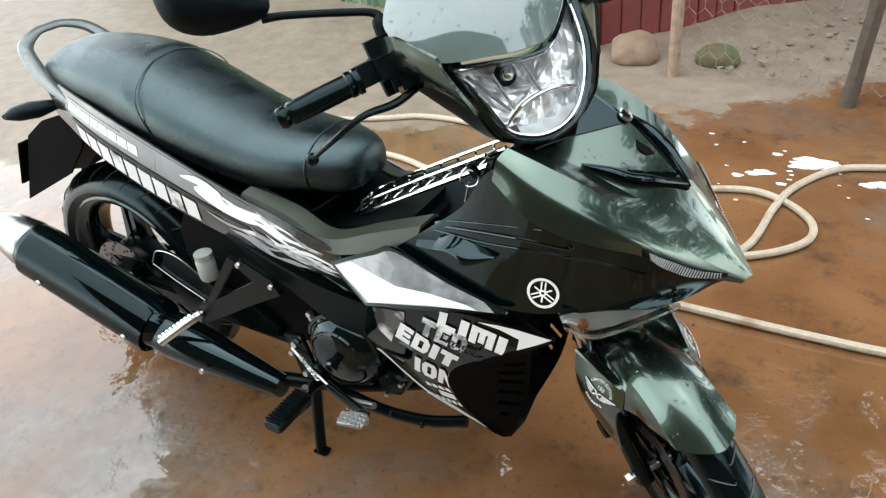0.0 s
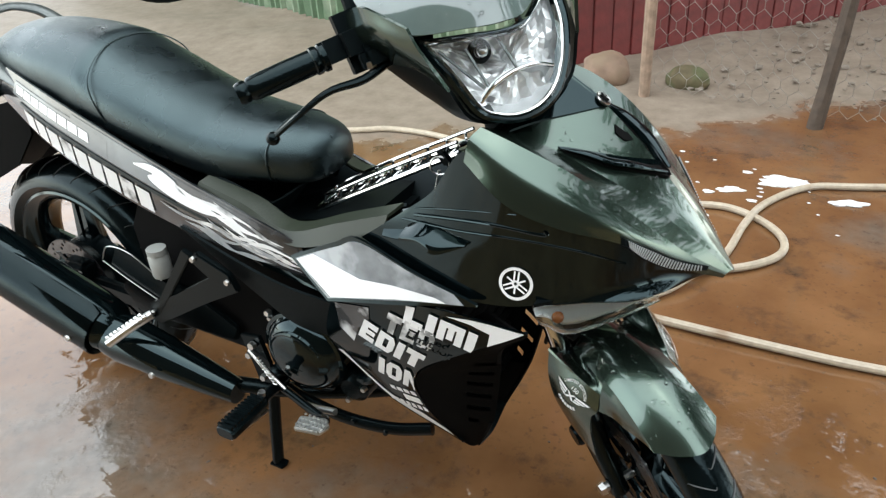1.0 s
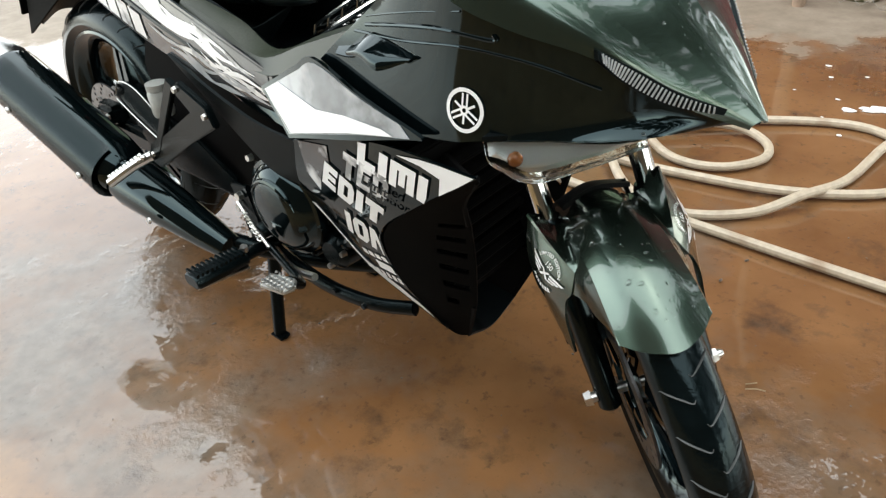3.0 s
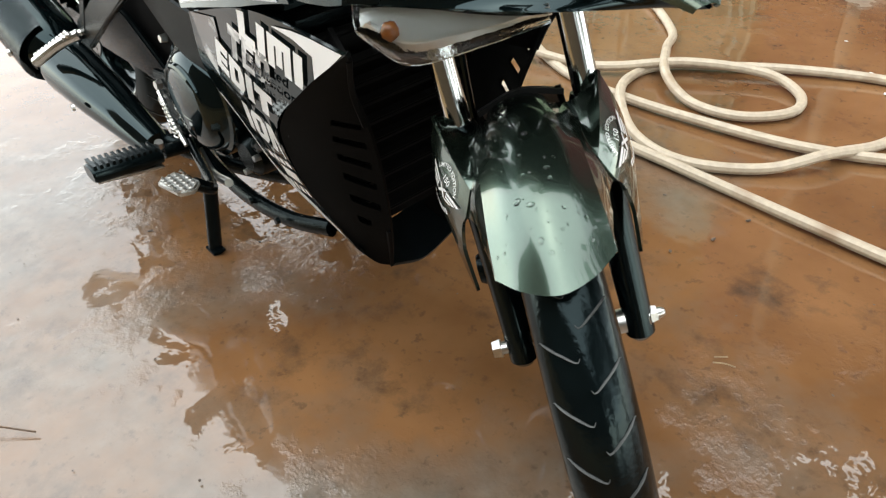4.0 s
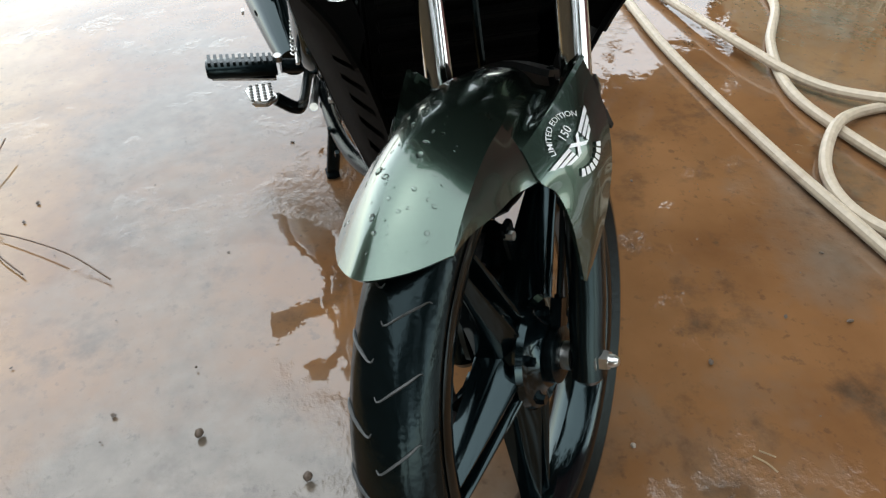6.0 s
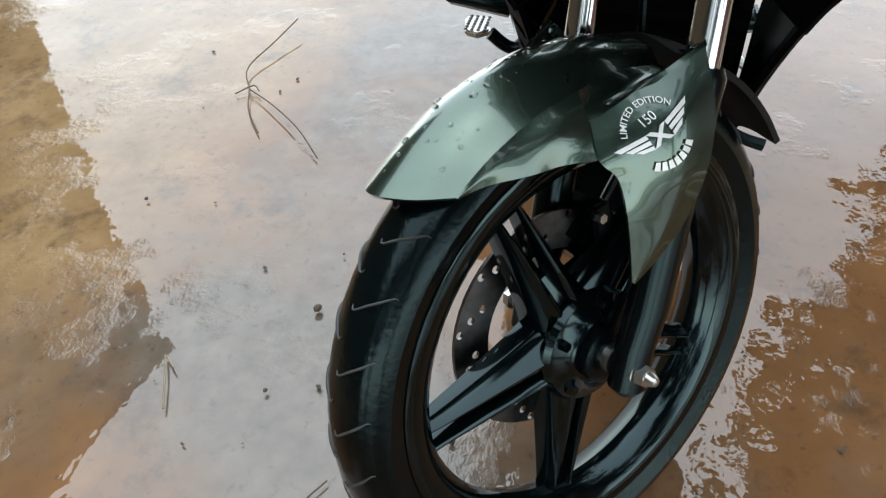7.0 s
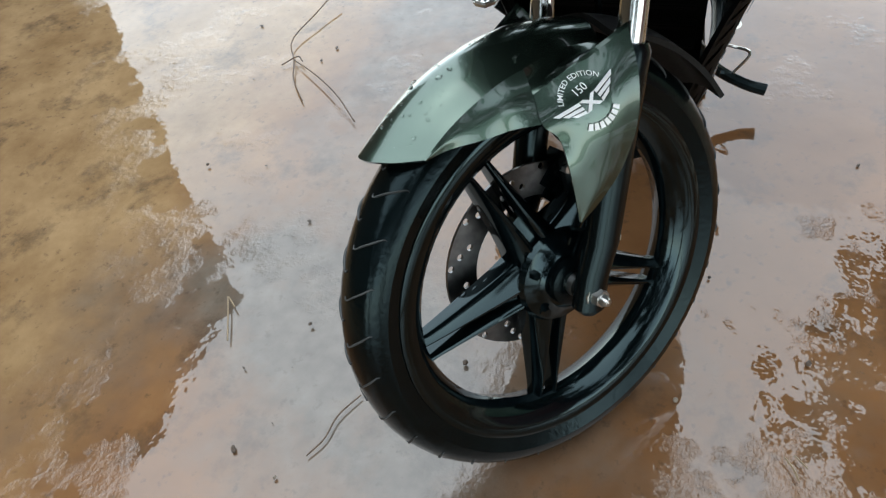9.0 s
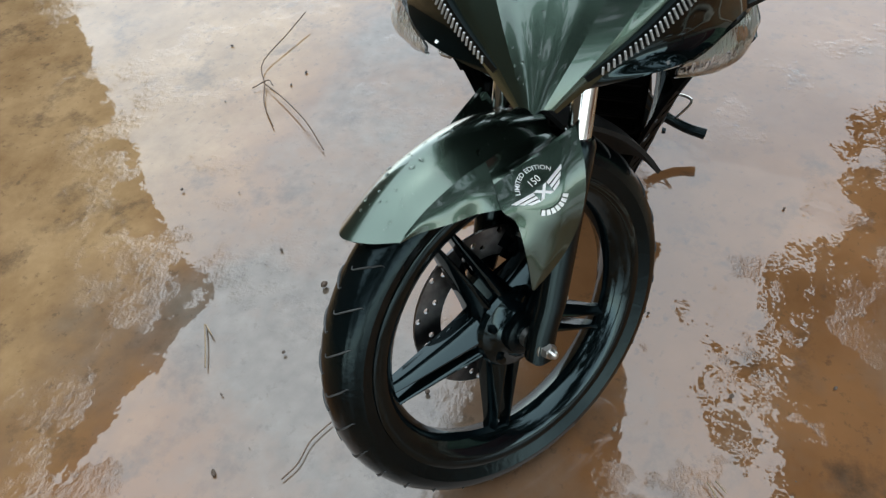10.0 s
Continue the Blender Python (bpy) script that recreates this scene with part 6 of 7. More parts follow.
# green middle panels, shade put into their olive: tunnel between seat and leg shield
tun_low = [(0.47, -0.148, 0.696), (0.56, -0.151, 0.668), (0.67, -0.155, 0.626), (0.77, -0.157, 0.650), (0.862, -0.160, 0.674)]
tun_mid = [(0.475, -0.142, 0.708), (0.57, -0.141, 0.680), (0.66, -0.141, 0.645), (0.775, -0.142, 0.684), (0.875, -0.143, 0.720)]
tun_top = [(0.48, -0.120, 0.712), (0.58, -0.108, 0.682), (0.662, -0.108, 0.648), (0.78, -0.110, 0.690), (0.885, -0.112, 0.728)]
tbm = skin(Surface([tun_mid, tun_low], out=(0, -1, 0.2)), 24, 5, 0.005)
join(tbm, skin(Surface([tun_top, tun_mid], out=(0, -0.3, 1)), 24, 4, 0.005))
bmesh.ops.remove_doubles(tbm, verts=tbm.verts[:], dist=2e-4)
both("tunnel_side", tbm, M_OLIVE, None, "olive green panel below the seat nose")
top_s = Surface([[(x, -0.10, z) for x, _, z in tun_top], [(x, 0.0, z - 0.075) for x, _, z in tun_top], [(x, 0.10, z) for x, _, z in tun_top]], out=(0, 0, 1))
part("tunnel_top", skin(top_s, 18, 10, 0.005, lift=-0.006), M_PLASTIC, bike, "black centre tunnel")
low_tri = Surface([[(0.42, -0.165, 0.615), (0.55, -0.172, 0.575), (0.66, -0.176, 0.55), (0.765, -0.18, 0.545)], [(0.50, -0.16, 0.55), (0.58, -0.162, 0.50), (0.66, -0.165, 0.46), (0.742, -0.165, 0.455)]], out=(0, -1, 0))
both("frame_cover", skin(low_tri, 14, 6, 0.005), M_PLASTIC, None, "dull black frame cover beside the engine")
col_s = Surface([[(0.905, -0.15, 0.728), (0.965, -0.156, 0.778), (1.03, -0.170, 0.862)], [(0.935, -0.085, 0.730), (1.00, -0.09, 0.785), (1.045, -0.10, 0.872)], [(0.95, 0.0, 0.735), (1.015, 0.0, 0.80), (1.055, 0.0, 0.89)]], out=(-1, 0, 0.6))
both("inner_shield", skin(col_s, 10, 10, 0.005), M_PLASTIC, None, "black inner leg shield")
part("ignition_lock", tube([(0.98, -0.055, 0.772), (0.952, -0.060, 0.784)], 0.016, n=3, seg=16), M_PLASTIC, bike, "black ignition lock")
part("key", brick(0.020, 0.009, 0.028, Matrix.Translation((0.938, -0.063, 0.792)) @ Matrix.Rotation(radians(-40), 4, "Y"), bevel=0.004), M_PLASTIC, bike, "black key head in the lock")
part("key_blade", tube([(0.93, -0.068, 0.772), (0.922, -0.072, 0.735)], 0.0022, n=4, seg=6), M_STEEL, bike, "spare key hanging from the ring")
kr = lathe([(0.015, -0.0012), (0.017, 0), (0.015, 0.0012), (0.0135, 0)], 24, Matrix.Translation((0.932, -0.069, 0.780)) @ Matrix.Rotation(radians(20), 4, "Z"))
part("key_ring", kr, M_STEEL, bike, "steel key ring")

# narrow chromed rack over the tunnel
R0, R1 = Vector((0.640, 0, 0.629)), Vector((0.950, 0, 0.790))
def on_rack(f, y, up=0.0):
    p = R0.lerp(R1, f)
    return (p.x - 0.4 * up, y, p.z + up)
rack = part("luggage_rack", tube([on_rack(1.0, -0.034), on_rack(0.5, -0.036), on_rack(0.06, -0.036), on_rack(0.0, -0.026), on_rack(0.0, 0.026), on_rack(0.06, 0.036), on_rack(0.5, 0.036), on_rack(1.0, 0.034)], 0.0052, n=70, seg=10), M_CHROME, bike, "narrow chromed wire rack over the tunnel")
part("upper_rail", tube([on_rack(1.0, -0.030, 0.016), on_rack(0.5, -0.032, 0.018), on_rack(0.12, -0.030, 0.016), on_rack(0.08, 0.0, 0.014), on_rack(0.12, 0.030, 0.016), on_rack(0.5, 0.032, 0.018), on_rack(1.0, 0.030, 0.016)], 0.0032, n=60, seg=8), M_CHROME, rack)
for i in range(8):
    f = 0.08 + 0.12 * i
    part("rack_cross", tube([on_rack(f, -0.036), on_rack(f + 0.04, -0.012, 0.005), on_rack(f, 0.012, 0.005), on_rack(f + 0.03, 0.036)], 0.0028, n=12, seg=7), M_CHROME, rack)
    for y in (-0.036, 0.036):
        part("rack_stay", tube([on_rack(f, y), on_rack(f + 0.03, y * 0.86, 0.017)], 0.0024, n=3, seg=6), M_CHROME, rack)

# grab rail, tail lamp, rear indicators, mudguard
rail = [(0.01, -0.118, 0.822), (-0.055, -0.112, 0.854), (-0.108, -0.100, 0.888), (-0.150, -0.080, 0.922), (-0.166, -0.035, 0.940), (-0.168, 0.0, 0.942), (-0.166, 0.035, 0.940), (-0.150, 0.080, 0.922), (-0.108, 0.100, 0.888), (-0.055, 0.112, 0.854), (0.01, 0.118, 0.822)]
part("grab_rail", tube(rail, [0.008, 0.016, 0.018, 0.016, 0.011, 0.010, 0.011, 0.016, 0.018, 0.016, 0.008], n=60, seg=12, flat=0.55), M_GREYMETAL, bike, "grey cast alloy grab rail")
rings = [[(x, y * w_, z0 + h_ * z) for y, z in ((-1, -0.6), (-0.8, 0.7), (0, 1), (0.8, 0.7), (1, -0.6), (0, -1))] for x, w_, z0, h_ in ((-0.05, 0.095, 0.80, 0.04), (-0.12, 0.08, 0.825, 0.035), (-0.165, 0.05, 0.845, 0.028), (-0.185, 0.02, 0.85, 0.015))]
part("tail_lamp", loft(rings), M_TAILRED, bike, "red tail lamp")
for sg in (-1, 1):
    rings = []
    for f, r_ in ((0.0, 0.012), (0.02, 0.02), (0.05, 0.027), (0.085, 0.022), (0.108, 0.008)):
        rings.append([(-0.07 - 0.07 * f / 0.1 + r_ * 1.15 * math.cos(a), sg * (0.105 + 0.78 * f), 0.812 - 0.008 * f / 0.1 + r_ * 0.7 * math.sin(a)) for a in np.linspace(0, 2 * math.pi, 18, endpoint=False)])
    part("rear_indicator", loft(rings), M_PLASTIC, bike, "dark rear indicator on a short stalk")
mud = Surface([[(-0.05, -0.085, 0.79), (-0.14, -0.08, 0.72), (-0.24, -0.078, 0.62), (-0.36, -0.07, 0.525)], [(-0.09, 0.0, 0.80), (-0.18, 0.0, 0.73), (-0.28, 0.0, 0.635), (-0.39, 0.0, 0.54)], [(-0.05, 0.085, 0.79), (-0.14, 0.08, 0.72), (-0.24, 0.078, 0.62), (-0.36, 0.07, 0.525)]], out=(-1, 0, 0.5))
part("rear_mudguard", skin(mud, 16, 12, 0.005), M_PLASTIC, bike, "black rear mudguard")
fl = plate([(-0.05, 0.79), (-0.20, 0.745), (-0.285, 0.695), (-0.41, 0.495), (-0.17, 0.61), (-0.075, 0.70)], 0.006, Matrix.Translation((0, -0.082, 0)))
both("mudguard_side", fl, M_DUCT, None, "black side of the rear mudguard")
part("plate_board", brick(0.006, 0.19, 0.14, Matrix.Translation((-0.36, 0, 0.61)) @ Matrix.Rotation(radians(28), 4, "Y"), bevel=0.002), M_DUCT, bike, "black number plate board")

# ---- exhaust ----
M_CAP = material("satin_alloy_cap", (0.34, 0.345, 0.34), 0.25, 1.0, grain=60, vary=0.1)
EX_A, EX_B = Vector((0.175, -0.205, 0.325)), Vector((-0.205, -0.222, 0.478))
exd = (EX_B - EX_A).normalized()
exm = Matrix.Translation(EX_A) @ exd.to_track_quat("Y", "Z").to_matrix().to_4x4()
exl = (EX_B - EX_A).length
muf = part("muffler", lathe([(0.0, 0.0), (0.045, 0.0), (0.058, 0.02), (0.062, 0.06), (0.064, exl * 0.6), (0.062, exl - 0.015), (0.058, exl), (0.0, exl)], 40, exm, closed=False), M_BLACK, bike, "gloss black muffler with a bright end cap")
part("end_cap", lathe([(0.0, exl), (0.0585, exl), (0.060, exl + 0.012), (0.050, exl + 0.07), (0.036, exl + 0.105), (0.028, exl + 0.105), (0.026, exl + 0.06), (0.0, exl + 0.06)], 40, exm, closed=False), M_CAP, muf, "polished end cap")
bm = bmesh.new()
rings = []
for f in np.linspace(0.05, 0.95, 14):
    ring = []
    for a in np.linspace(radians(-75), radians(75), 12):
        ring.append(exm @ Vector((-(0.070) * math.cos(a), exl * f, 0.070 * math.sin(a))))
    rings.append(ring)
vs = [[bm.verts.new(p) for p in r] for r in rings]
for a, b in zip(vs, vs[1:]):
    for i in range(11):
        bm.faces.new((a[i], a[i + 1], b[i + 1], b[i]))
bmesh.ops.solidify(bm, geom=bm.faces[:], thickness=0.003)
part("heat_shield", bm, M_BLACK, muf, "gloss black heat shield")
for f in (0.16, 0.78):
    part("shield_bolt", bolt(exm @ Vector((-0.071, exl * f, -0.012)), (-0.05, -1, 0), 0.008, 0.005, 12), M_STEEL, muf, "recessed bolt")
rings = []
for f, ry, rz in ((0.0, 0.048, 0.052), (0.12, 0.052, 0.055), (0.45, 0.045, 0.046), (0.8, 0.034, 0.034), (1.0, 0.026, 0.026)):
    c = Vector((0.165, -0.205, 0.318)).lerp(Vector((0.475, -0.178, 0.238)), f)
    rings.append([(c.x + 0.3 * rz * math.sin(a) * 0.3, c.y + ry * math.cos(a), c.z + rz * math.sin(a)) for a in np.linspace(0, 2 * math.pi, 24, endpoint=False)])
pipe = part("front_heat_shield", loft(rings), M_BLACK, bike, "gloss black front exhaust shield")
part("shield_bolt", bolt((0.315, -0.252, 0.285), (0, -1, 0.1), 0.007, 0.005, 12), M_STEEL, pipe, "bolt")
part("exhaust_pipe", tube([(0.44, -0.17, 0.245), (0.55, -0.12, 0.225), (0.68, -0.06, 0.22), (0.80, -0.02, 0.25), (0.87, 0.0, 0.34)], 0.017, n=24, seg=14), M_ENGINE, bike, "black exhaust pipe")

# ---- engine ----
eng = part("engine", brick(0.30, 0.20, 0.20, Matrix.Translation((0.64, 0, 0.36)), bevel=0.03), M_ENGINE, bike, "black engine block")
cm = Matrix.Translation((0.652, -0.118, 0.380))
part("clutch_cover", lathe([(0.0, -0.064), (0.045, -0.062), (0.066, -0.055), (0.078, -0.044), (0.083, -0.036), (0.090, -0.034), (0.092, -0.026), (0.092, 0.03), (0.0, 0.03)], 48, cm, closed=False), M_BLACK, eng, "round gloss black clutch cover")
part("cover_ridge", tube([cm @ Vector((0.060 * math.cos(a), -0.057, 0.060 * math.sin(a))) for a in np.linspace(radians(20), radians(165), 9)], [0.001, 0.004, 0.006, 0.006, 0.006, 0.005, 0.004, 0.003, 0.001], n=30, seg=8), M_BLACK, eng, "curved ridge on the cover")
part("cover_rib", tube([(0.615, -0.172, 0.375), (0.650, -0.178, 0.362), (0.700, -0.174, 0.366)], 0.004, n=12, seg=6), M_BLACK, eng)
for i in range(8):
    a = 2 * math.pi * i / 8 + 0.3
    part("bolt_boss", tube([(0.652 + 0.097 * math.cos(a), -0.08, 0.380 + 0.097 * math.sin(a)), (0.652 + 0.097 * math.cos(a), -0.132, 0.380 + 0.097 * math.sin(a))], 0.0105, n=2, seg=12), M_ENGINE, eng)
    part("cover_bolt", bolt((0.652 + 0.097 * math.cos(a), -0.135, 0.380 + 0.097 * math.sin(a)), (0, -1, 0), 0.006, 0.008), M_STEEL if i in (1, 2, 3) else M_ENGINE, eng, "cover bolt")
part("cylinder_cover", plate([(0.60, 0.462), (0.64, 0.478), (0.715, 0.478), (0.735, 0.455), (0.72, 0.44), (0.62, 0.44)], 0.05, Matrix.Translation((0, -0.118, 0)), bevel=0.006), M_ENGINE, eng, "black upper engine cover")
part("water_pump", lathe([(0.0, -0.05), (0.022, -0.05), (0.034, -0.04), (0.036, 0.0), (0.0, 0.0)], 28, Matrix.Translation((0.745, -0.095, 0.315)), closed=False), M_ENGINE, eng, "black water pump cover")
for dx, dz in ((0.03, 0.01), (-0.02, 0.03), (-0.01, -0.03)):
    part("pump_bolt", bolt((0.745 + dx, -0.142, 0.315 + dz), (0, -1, 0), 0.006, 0.01), M_STEEL, eng)
part("cylinder", brick(0.14, 0.13, 0.12, Matrix.Translation((0.80, 0, 0.44)) @ Matrix.Rotation(radians(-15), 4, "Y"), bevel=0.012), M_ENGINE, eng, "black finned cylinder")
for i in range(6):
    part("fin", brick(0.006, 0.15, 0.13, Matrix.Translation((0.745 + 0.02 * i, 0, 0.435 + 0.005 * i)) @ Matrix.Rotation(radians(-15), 4, "Y"), bevel=0.002), M_ENGINE, eng)
part("coolant_hose", tube([(0.75, -0.125, 0.33), (0.80, -0.14, 0.36), (0.85, -0.12, 0.42), (0.90, -0.10, 0.47)], 0.011, n=16, seg=10), M_RUBBER, eng, "black coolant hose")
both("engine_guard", tube([(0.545, -0.13, 0.255), (0.62, -0.142, 0.245), (0.72, -0.142, 0.232), (0.82, -0.13, 0.232), (0.90, -0.11, 0.245)], 0.0115, n=20, seg=10, flat=1.2), M_ENGINE, None, "black lower frame rail")
for x in (0.66, 0.745, 0.82):
    both("rail_bolt", bolt((x, -0.153, 0.24), (0, -1, 0), 0.006, 0.006), M_ENGINE)

# ---- foot controls, stands ----
for sg, fold in ((-1, 0.0), (1, 0.10)):
    root = part("footpeg", tube([(0.566, (0.13 - fold) * sg, 0.268), (0.572, (0.205 - fold) * sg, 0.279)], 0.012, n=4, seg=12), M_ENGINE, bike, "footpeg with a ribbed black rubber pad")
    pg = bmesh.new()
    rings = []
    for f, k in ((0.0, 0.9), (0.05, 1.0), (0.95, 1.0), (1.0, 0.85)):
        c = Vector((0.573, (0.212 - fold) * sg, 0.281)).lerp(Vector((0.586, (0.325 - fold) * sg, 0.298)), f)
        rings.append([(c.x + 0.022 * k * math.copysign(abs(math.cos(a)) ** 0.6, math.cos(a)), c.y, c.z + 0.013 * k * math.copysign(abs(math.sin(a)) ** 0.6, math.sin(a))) for a in np.linspace(0, 2 * math.pi, 20, endpoint=False)])
    part("rubber_pad", loft(rings), M_RUBBER, root, "black rubber pad")
    rb = bmesh.new()
    for i in range(11):
        c = Vector((0.574, (0.220 - fold) * sg, 0.296)).lerp(Vector((0.586, (0.318 - fold) * sg, 0.312)), i / 10)
        brick(0.034, 0.005, 0.006, Matrix.Translation(c), bm=rb)
    part("pad_rib", rb, M_RUBBER, root, "ribs across the pad", smooth=False)
    part("peg_underside", brick(0.03, 0.105, 0.004, Matrix.Translation((0.58, (0.268 - fold) * sg, 0.274)) @ Matrix.Rotation(radians(9 * sg), 4, "X"), bevel=0.001), M_STEEL, root, "bare metal underside")
    part("peg_bolt", bolt((0.575, (0.208 - fold) * sg, 0.296), (0.3, 0, 1), 0.008, 0.01, 12), M_STEEL, root, "bright pivot bolt")
part("brake_pedal", tube([(0.57, -0.155, 0.275), (0.63, -0.17, 0.268), (0.69, -0.185, 0.262), (0.72, -0.20, 0.275), (0.728, -0.225, 0.298)], 0.008, n=20, seg=10, flat=1.3), M_ENGINE, bike, "bent black brake pedal")
pad = plate([(-0.032, -0.016), (0.02, -0.02), (0.034, 0.0), (0.022, 0.02), (-0.03, 0.018)], 0.010, Matrix.Translation((0.728, -0.245, 0.306)) @ Matrix.Rotation(radians(90), 4, "X") @ Matrix.Rotation(radians(12), 4, "Y"), bevel=0.003)
pd = part("pedal_pad", pad, M_STEEL, bike, "bright knurled brake pedal pad")
kn = bmesh.new()
for i in range(6):
    for j in range(4):
        own = bmesh.new()
        bmesh.ops.create_cone(own, cap_ends=True, segments=4, radius1=0.0038, radius2=0.001, depth=0.003, matrix=Matrix.Translation((0.703 + 0.0095 * i, -0.259 + 0.0095 * j, 0.3125)))
        join(kn, own)
part("knurl", kn, M_STEEL, pd, "knurled studs", smooth=False)

stand = part("centre_stand", tube([(0.50, -0.10, 0.20), (0.485, 0.0, 0.185), (0.50, 0.10, 0.20)], 0.012, n=12, seg=10), M_ENGINE, bike, "black tubular centre stand on the ground")
for sg in (-1, 1):
    part("stand_leg", tube([(0.505, 0.105 * sg, 0.235), (0.498, 0.12 * sg, 0.12), (0.496, 0.138 * sg, 0.006)], 0.0135, n=10, seg=12), M_ENGINE, stand)
    part("stand_foot", plate([(-0.016, -0.013), (0.018, -0.013), (0.022, 0.0), (0.018, 0.013), (-0.016, 0.013)], 0.006, Matrix.Translation((0.499, 0.14 * sg, 0.004)) @ Matrix.Rotation(radians(90), 4, "X"), bevel=0.001), M_ENGINE, stand)
part("side_stand", tube([(0.60, 0.11, 0.17), (0.575, 0.145, 0.11), (0.562, 0.18, 0.078), (0.56, 0.22, 0.058), (0.563, 0.257, 0.050)], [0.013, 0.012, 0.011, 0.011, 0.012], n=22, seg=10), M_ENGINE, bike, "black side stand folded up")
part("stand_wire", tube([(0.555, 0.15, 0.14), (0.531, 0.186, 0.121), (0.548, 0.217, 0.118), (0.560, 0.190, 0.078)], 0.003, n=14, seg=6), M_STEEL, bike, "bent wire bracket")
both("gear_lever", tube([(0.56, 0.14, 0.26), (0.64, 0.16, 0.25), (0.72, 0.17, 0.27)], 0.007, n=10, seg=8), M_STEEL)[1].parent = bike

# footrest hanger, pillion peg, fluid bottle, swing arm, shock absorber, chain
hang = plate([(0.275, 0.385), (0.315, 0.375), (0.45, 0.46), (0.56, 0.52), (0.545, 0.555), (0.47, 0.585), (0.455, 0.56), (0.50, 0.535), (0.38, 0.465), (0.30, 0.425)], 0.014, Matrix.Translation((0, -0.185, 0)), bevel=0.003)
hob, _ = both("footrest_hanger", hang, M_ENGINE, None, "black cast pillion footrest hanger")
arm = plate([(0.30, 0.40), (0.325, 0.405), (0.46, 0.575), (0.44, 0.585)], 0.012, Matrix.Translation((0, -0.187, 0)), bevel=0.002)
both("hanger_arm", arm, M_ENGINE, hob)
for x, z in ((0.30, 0.402), (0.54, 0.538), (0.465, 0.57)):
    both("hanger_bolt", bolt((x, -0.194, z), (0, -1, 0), 0.0065, 0.006), M_STEEL, hob)
peg = part("pillion_peg", tube([(0.30, -0.195, 0.40), (0.275, -0.225, 0.385), (0.225, -0.262, 0.348)], 0.010, n=8, seg=10), M_STEEL, bike, "folded bright metal pillion footpeg")
for i in range(9):
    f = i / 8
    for off in (-0.006, 0.006):
        part("peg_tooth", ball((0.29 - 0.062 * f + off, -0.212 - 0.045 * f, 0.402 - 0.044 * f), 0.0065, sub=1), M_STEEL, peg)
bot = part("fluid_bottle", lathe([(0.0, -0.028), (0.019, -0.028), (0.021, -0.022), (0.021, 0.018), (0.017, 0.024), (0.0, 0.024)], 24, Matrix.Translation((0.312, -0.150, 0.500)) @ Matrix.Rotation(radians(90), 4, "X"), closed=False), M_TANK, bike, "milky white brake fluid bottle")
part("bottle_cap", lathe([(0.0, 0.024), (0.020, 0.024), (0.020, 0.036), (0.0, 0.036)], 20, Matrix.Translation((0.312, -0.150, 0.500)) @ Matrix.Rotation(radians(90), 4, "X"), closed=False), M_TANK, bot)
swing = part("swing_arm", brick(0.60, 0.03, 0.05, Matrix.Translation((0.17, -0.095, 0.325)) @ Matrix.Rotation(radians(2), 4, "Y"), bevel=0.01), M_ENGINE, bike, "black swing arm")
part("swing_arm", brick(0.60, 0.03, 0.05, Matrix.Translation((0.17, 0.095, 0.325)) @ Matrix.Rotation(radians(2), 4, "Y"), bevel=0.01), M_ENGINE, bike, "black swing arm")
part("axle_nut", bolt((-0.11, -0.125, 0.31), (0, -1, 0), 0.014, 0.014), M_STEEL, bike)
cal = part("rear_caliper", brick(0.075, 0.045, 0.05, Matrix.Translation((-0.04, -0.105, 0.375)), bevel=0.01), M_ENGINE, bike, "black rear brake caliper")
for dx in (-0.02, 0.025):
    part("caliper_bolt", bolt((-0.04 + dx, -0.13, 0.38), (0, -1, 0), 0.008, 0.008), M_STEEL, cal)
shk = part("shock_absorber", tube([(0.30, 0, 0.36), (0.22, 0, 0.62)], 0.018, n=3, seg=14), M_ENGINE, bike, "black rear shock absorber")
sp = bmesh.new()
tube([(0.295 - 0.06 * f + 0.026 * math.sin(f * 44), 0.03 * math.cos(f * 44), 0.38 + 0.2 * f) for f in np.linspace(0, 1, 70)], 0.005, n=200, seg=6, bm=sp)
part("spring", sp, M_ENGINE, shk, "black coil spring")
rguard = plate([(0.15, 0.455), (0.26, 0.42), (0.30, 0.40), (0.33, 0.45), (0.25, 0.50), (0.19, 0.515)], 0.01, Matrix.Translation((0, -0.15, 0)), bevel=0.003)
part("heel_guard", rguard, M_ENGINE, bike, "black heel guard with its edge highlight added")
# steel rods added as the highlight along the guard's rim
part("edge_glint", tube([(0.14, -0.158, 0.475), (0.17, -0.158, 0.512), (0.235, -0.158, 0.51), (0.31, -0.158, 0.462)], 0.0014, n=14, seg=6), M_STEEL, bike, "edge highlight made as a thin steel rod")
part("edge_glint", tube([(0.14, -0.158, 0.47), (0.20, -0.158, 0.44), (0.30, -0.158, 0.398)], 0.0014, n=14, seg=6), M_STEEL, bike, "edge highlight made as a thin steel rod")
frame_bm = tube([(0.98, 0, 0.72), (0.85, 0, 0.62), (0.65, 0, 0.55), (0.45, 0, 0.50)], 0.03, n=14, seg=12)
part("main_frame", frame_bm, M_ENGINE, bike, "black main frame tube")
both("rear_frame", tube([(0.46, -0.10, 0.52), (0.30, -0.11, 0.62), (0.10, -0.105, 0.72), (-0.10, -0.09, 0.80)], 0.014, n=14, seg=10), M_ENGINE, None, "black rear frame tube")
part("inner_tail", brick(0.52, 0.17, 0.10, Matrix.Translation((0.25, 0, 0.655)) @ Matrix.Rotation(radians(20), 4, "Y"), bevel=0.02), M_PLASTIC, bike, "black inner tail box")
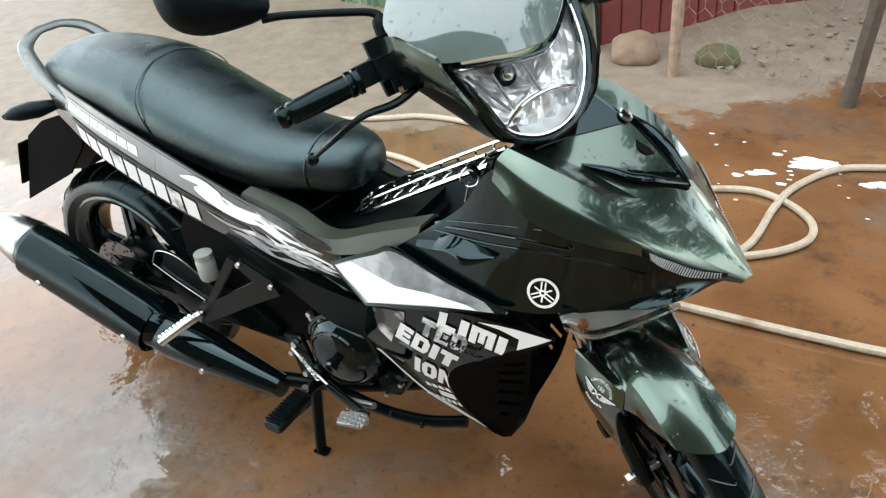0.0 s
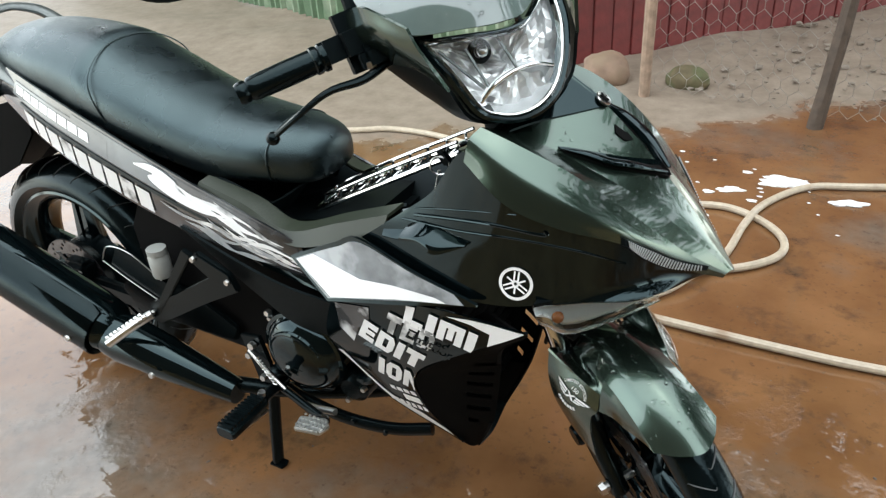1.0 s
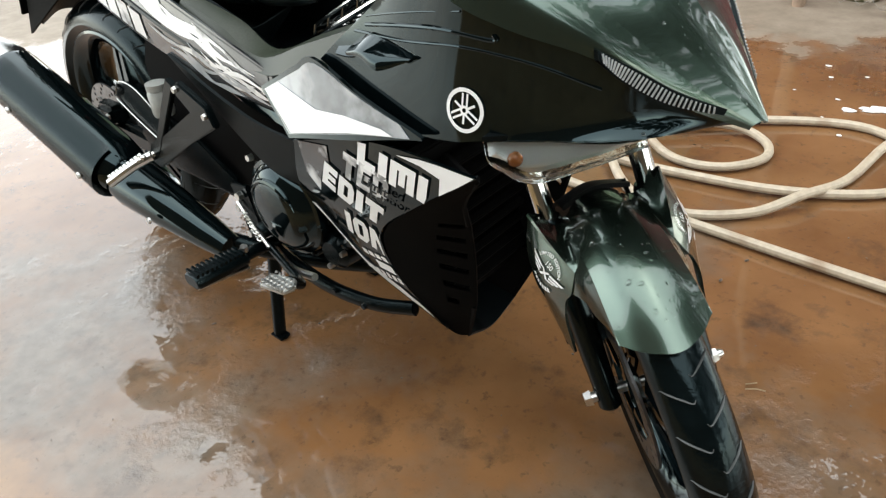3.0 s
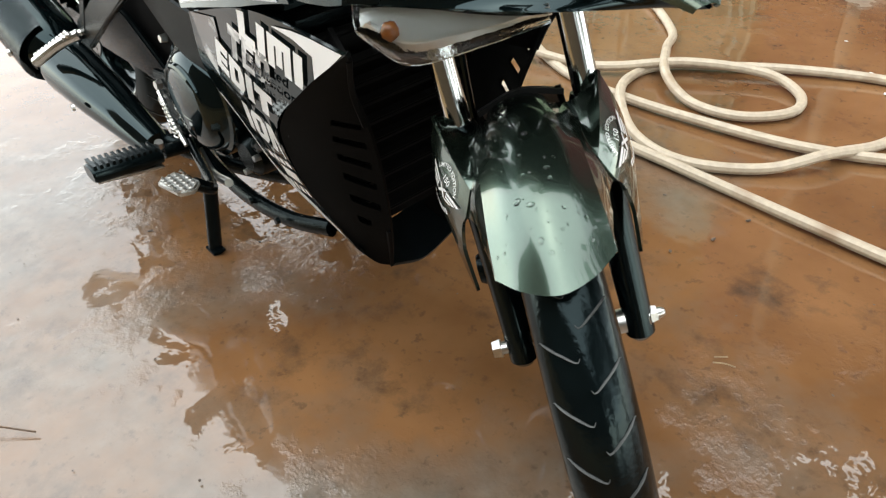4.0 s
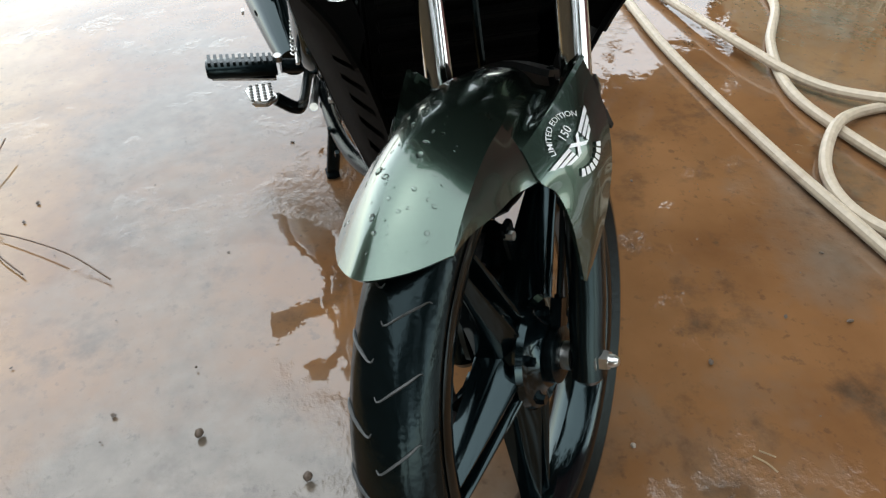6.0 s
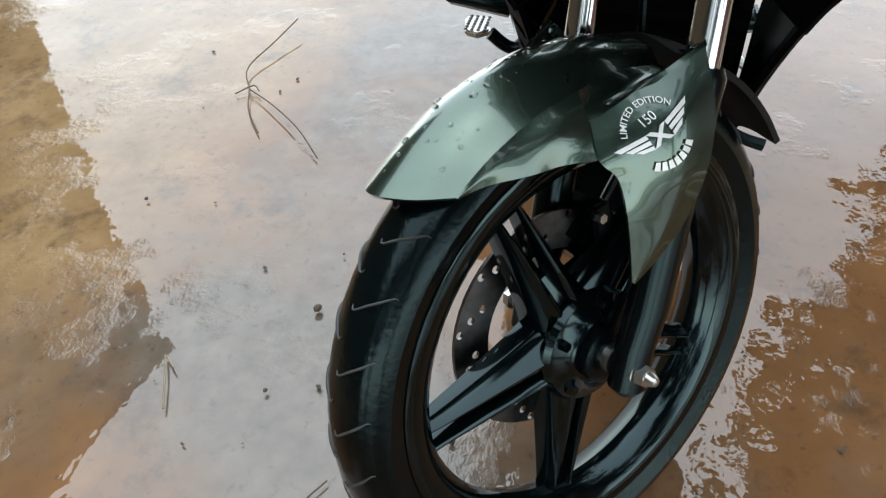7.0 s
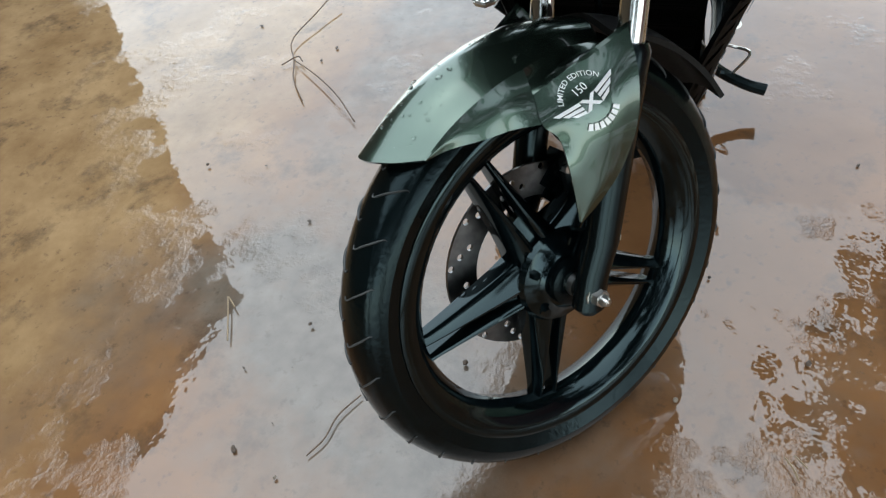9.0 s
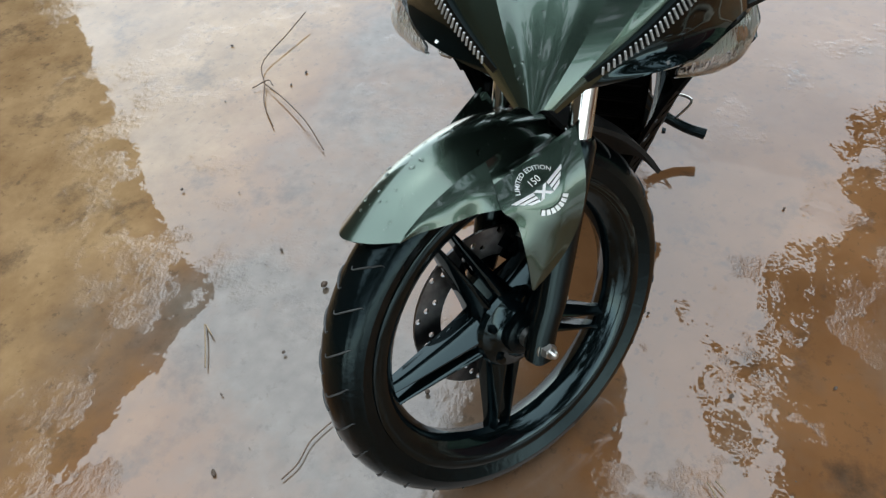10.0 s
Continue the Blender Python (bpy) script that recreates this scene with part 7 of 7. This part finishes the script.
part("body_core", brick(0.34, 0.20, 0.13, Matrix.Translation((0.66, 0, 0.57)) @ Matrix.Rotation(radians(-12), 4, "Y"), bevel=0.02), M_PLASTIC, bike, "black inner body")

# near-black sheets added for dark gaps between frame and bodywork, brake linkage, key fob
both("gap_sheet", plate([(0.36, 0.64), (0.60, 0.60), (0.77, 0.56), (0.76, 0.46), (0.62, 0.47), (0.50, 0.52), (0.40, 0.57)], 0.006, Matrix.Translation((0, -0.118, 0))), M_VOID, None, "near-black sheet added to fill the dark gap in the body")
for x, y, z, r in ((0.535, -0.168, 0.372, 0.009), (0.552, -0.172, 0.300, 0.008), (0.590, -0.160, 0.462, 0.007), (0.512, -0.160, 0.335, 0.008), (0.700, -0.150, 0.452, 0.007)):
    part("frame_bolt", bolt((x, y, z), (0, -1, 0.1), r, 0.010), M_STEEL, bike, "bright frame bolt")
part("linkage_plate", plate([(0.50, 0.385), (0.55, 0.392), (0.565, 0.33), (0.56, 0.275), (0.525, 0.27), (0.515, 0.33)], 0.010, Matrix.Translation((0, -0.155, 0)), bevel=0.002), M_ENGINE, bike, "black footrest bracket")
part("brake_spring", tube([(0.545 + 0.05 * f + 0.004 * math.cos(f * 60), -0.172 - 0.01 * f + 0.004 * math.sin(f * 60), 0.348 - 0.045 * f) for f in np.linspace(0, 1, 60)], 0.0012, n=160, seg=5), M_STEEL, bike, "thin bright return spring")
part("brake_rod", tube([(0.52, -0.165, 0.355), (0.56, -0.172, 0.325), (0.61, -0.178, 0.295)], 0.0035, n=8, seg=8), M_STEEL, bike, "thin steel brake rod")
part("shift_boss", lathe([(0.0, -0.02), (0.012, -0.02), (0.016, -0.014), (0.016, 0.01), (0.0, 0.01)], 20, Matrix.Translation((0.575, -0.15, 0.31)), closed=False), M_ENGINE, bike)
# another near-black sheet added where the frame's inside lies dark
both("rear_gap_sheet", plate([(0.205, 0.42), (0.33, 0.345), (0.47, 0.315), (0.60, 0.34), (0.60, 0.53), (0.42, 0.60), (0.26, 0.64), (0.20, 0.54)], 0.006, Matrix.Translation((0, -0.102, 0))), M_VOID, None, "near-black sheet added to fill the dark gap in the frame")
part("rear_hub", lathe([(0.0, -0.052), (0.060, -0.052), (0.092, -0.044), (0.095, 0.0), (0.0, 0.0)], 40, REAR, closed=False), M_ENGINE, rear, "black rear hub")
part("chain_case", plate([(-0.02, 0.385), (0.20, 0.42), (0.30, 0.40), (0.30, 0.30), (0.18, 0.285), (-0.04, 0.265)], 0.022, Matrix.Translation((0, 0.102, 0)), bevel=0.005), M_ENGINE, bike, "black chain case")
part("swing_gusset", plate([(0.12, 0.375), (0.20, 0.455), (0.34, 0.425), (0.46, 0.36), (0.44, 0.32), (0.16, 0.315)], 0.012, Matrix.Translation((0, -0.118, 0)), bevel=0.004), M_ENGINE, bike, "black swing arm bracing")
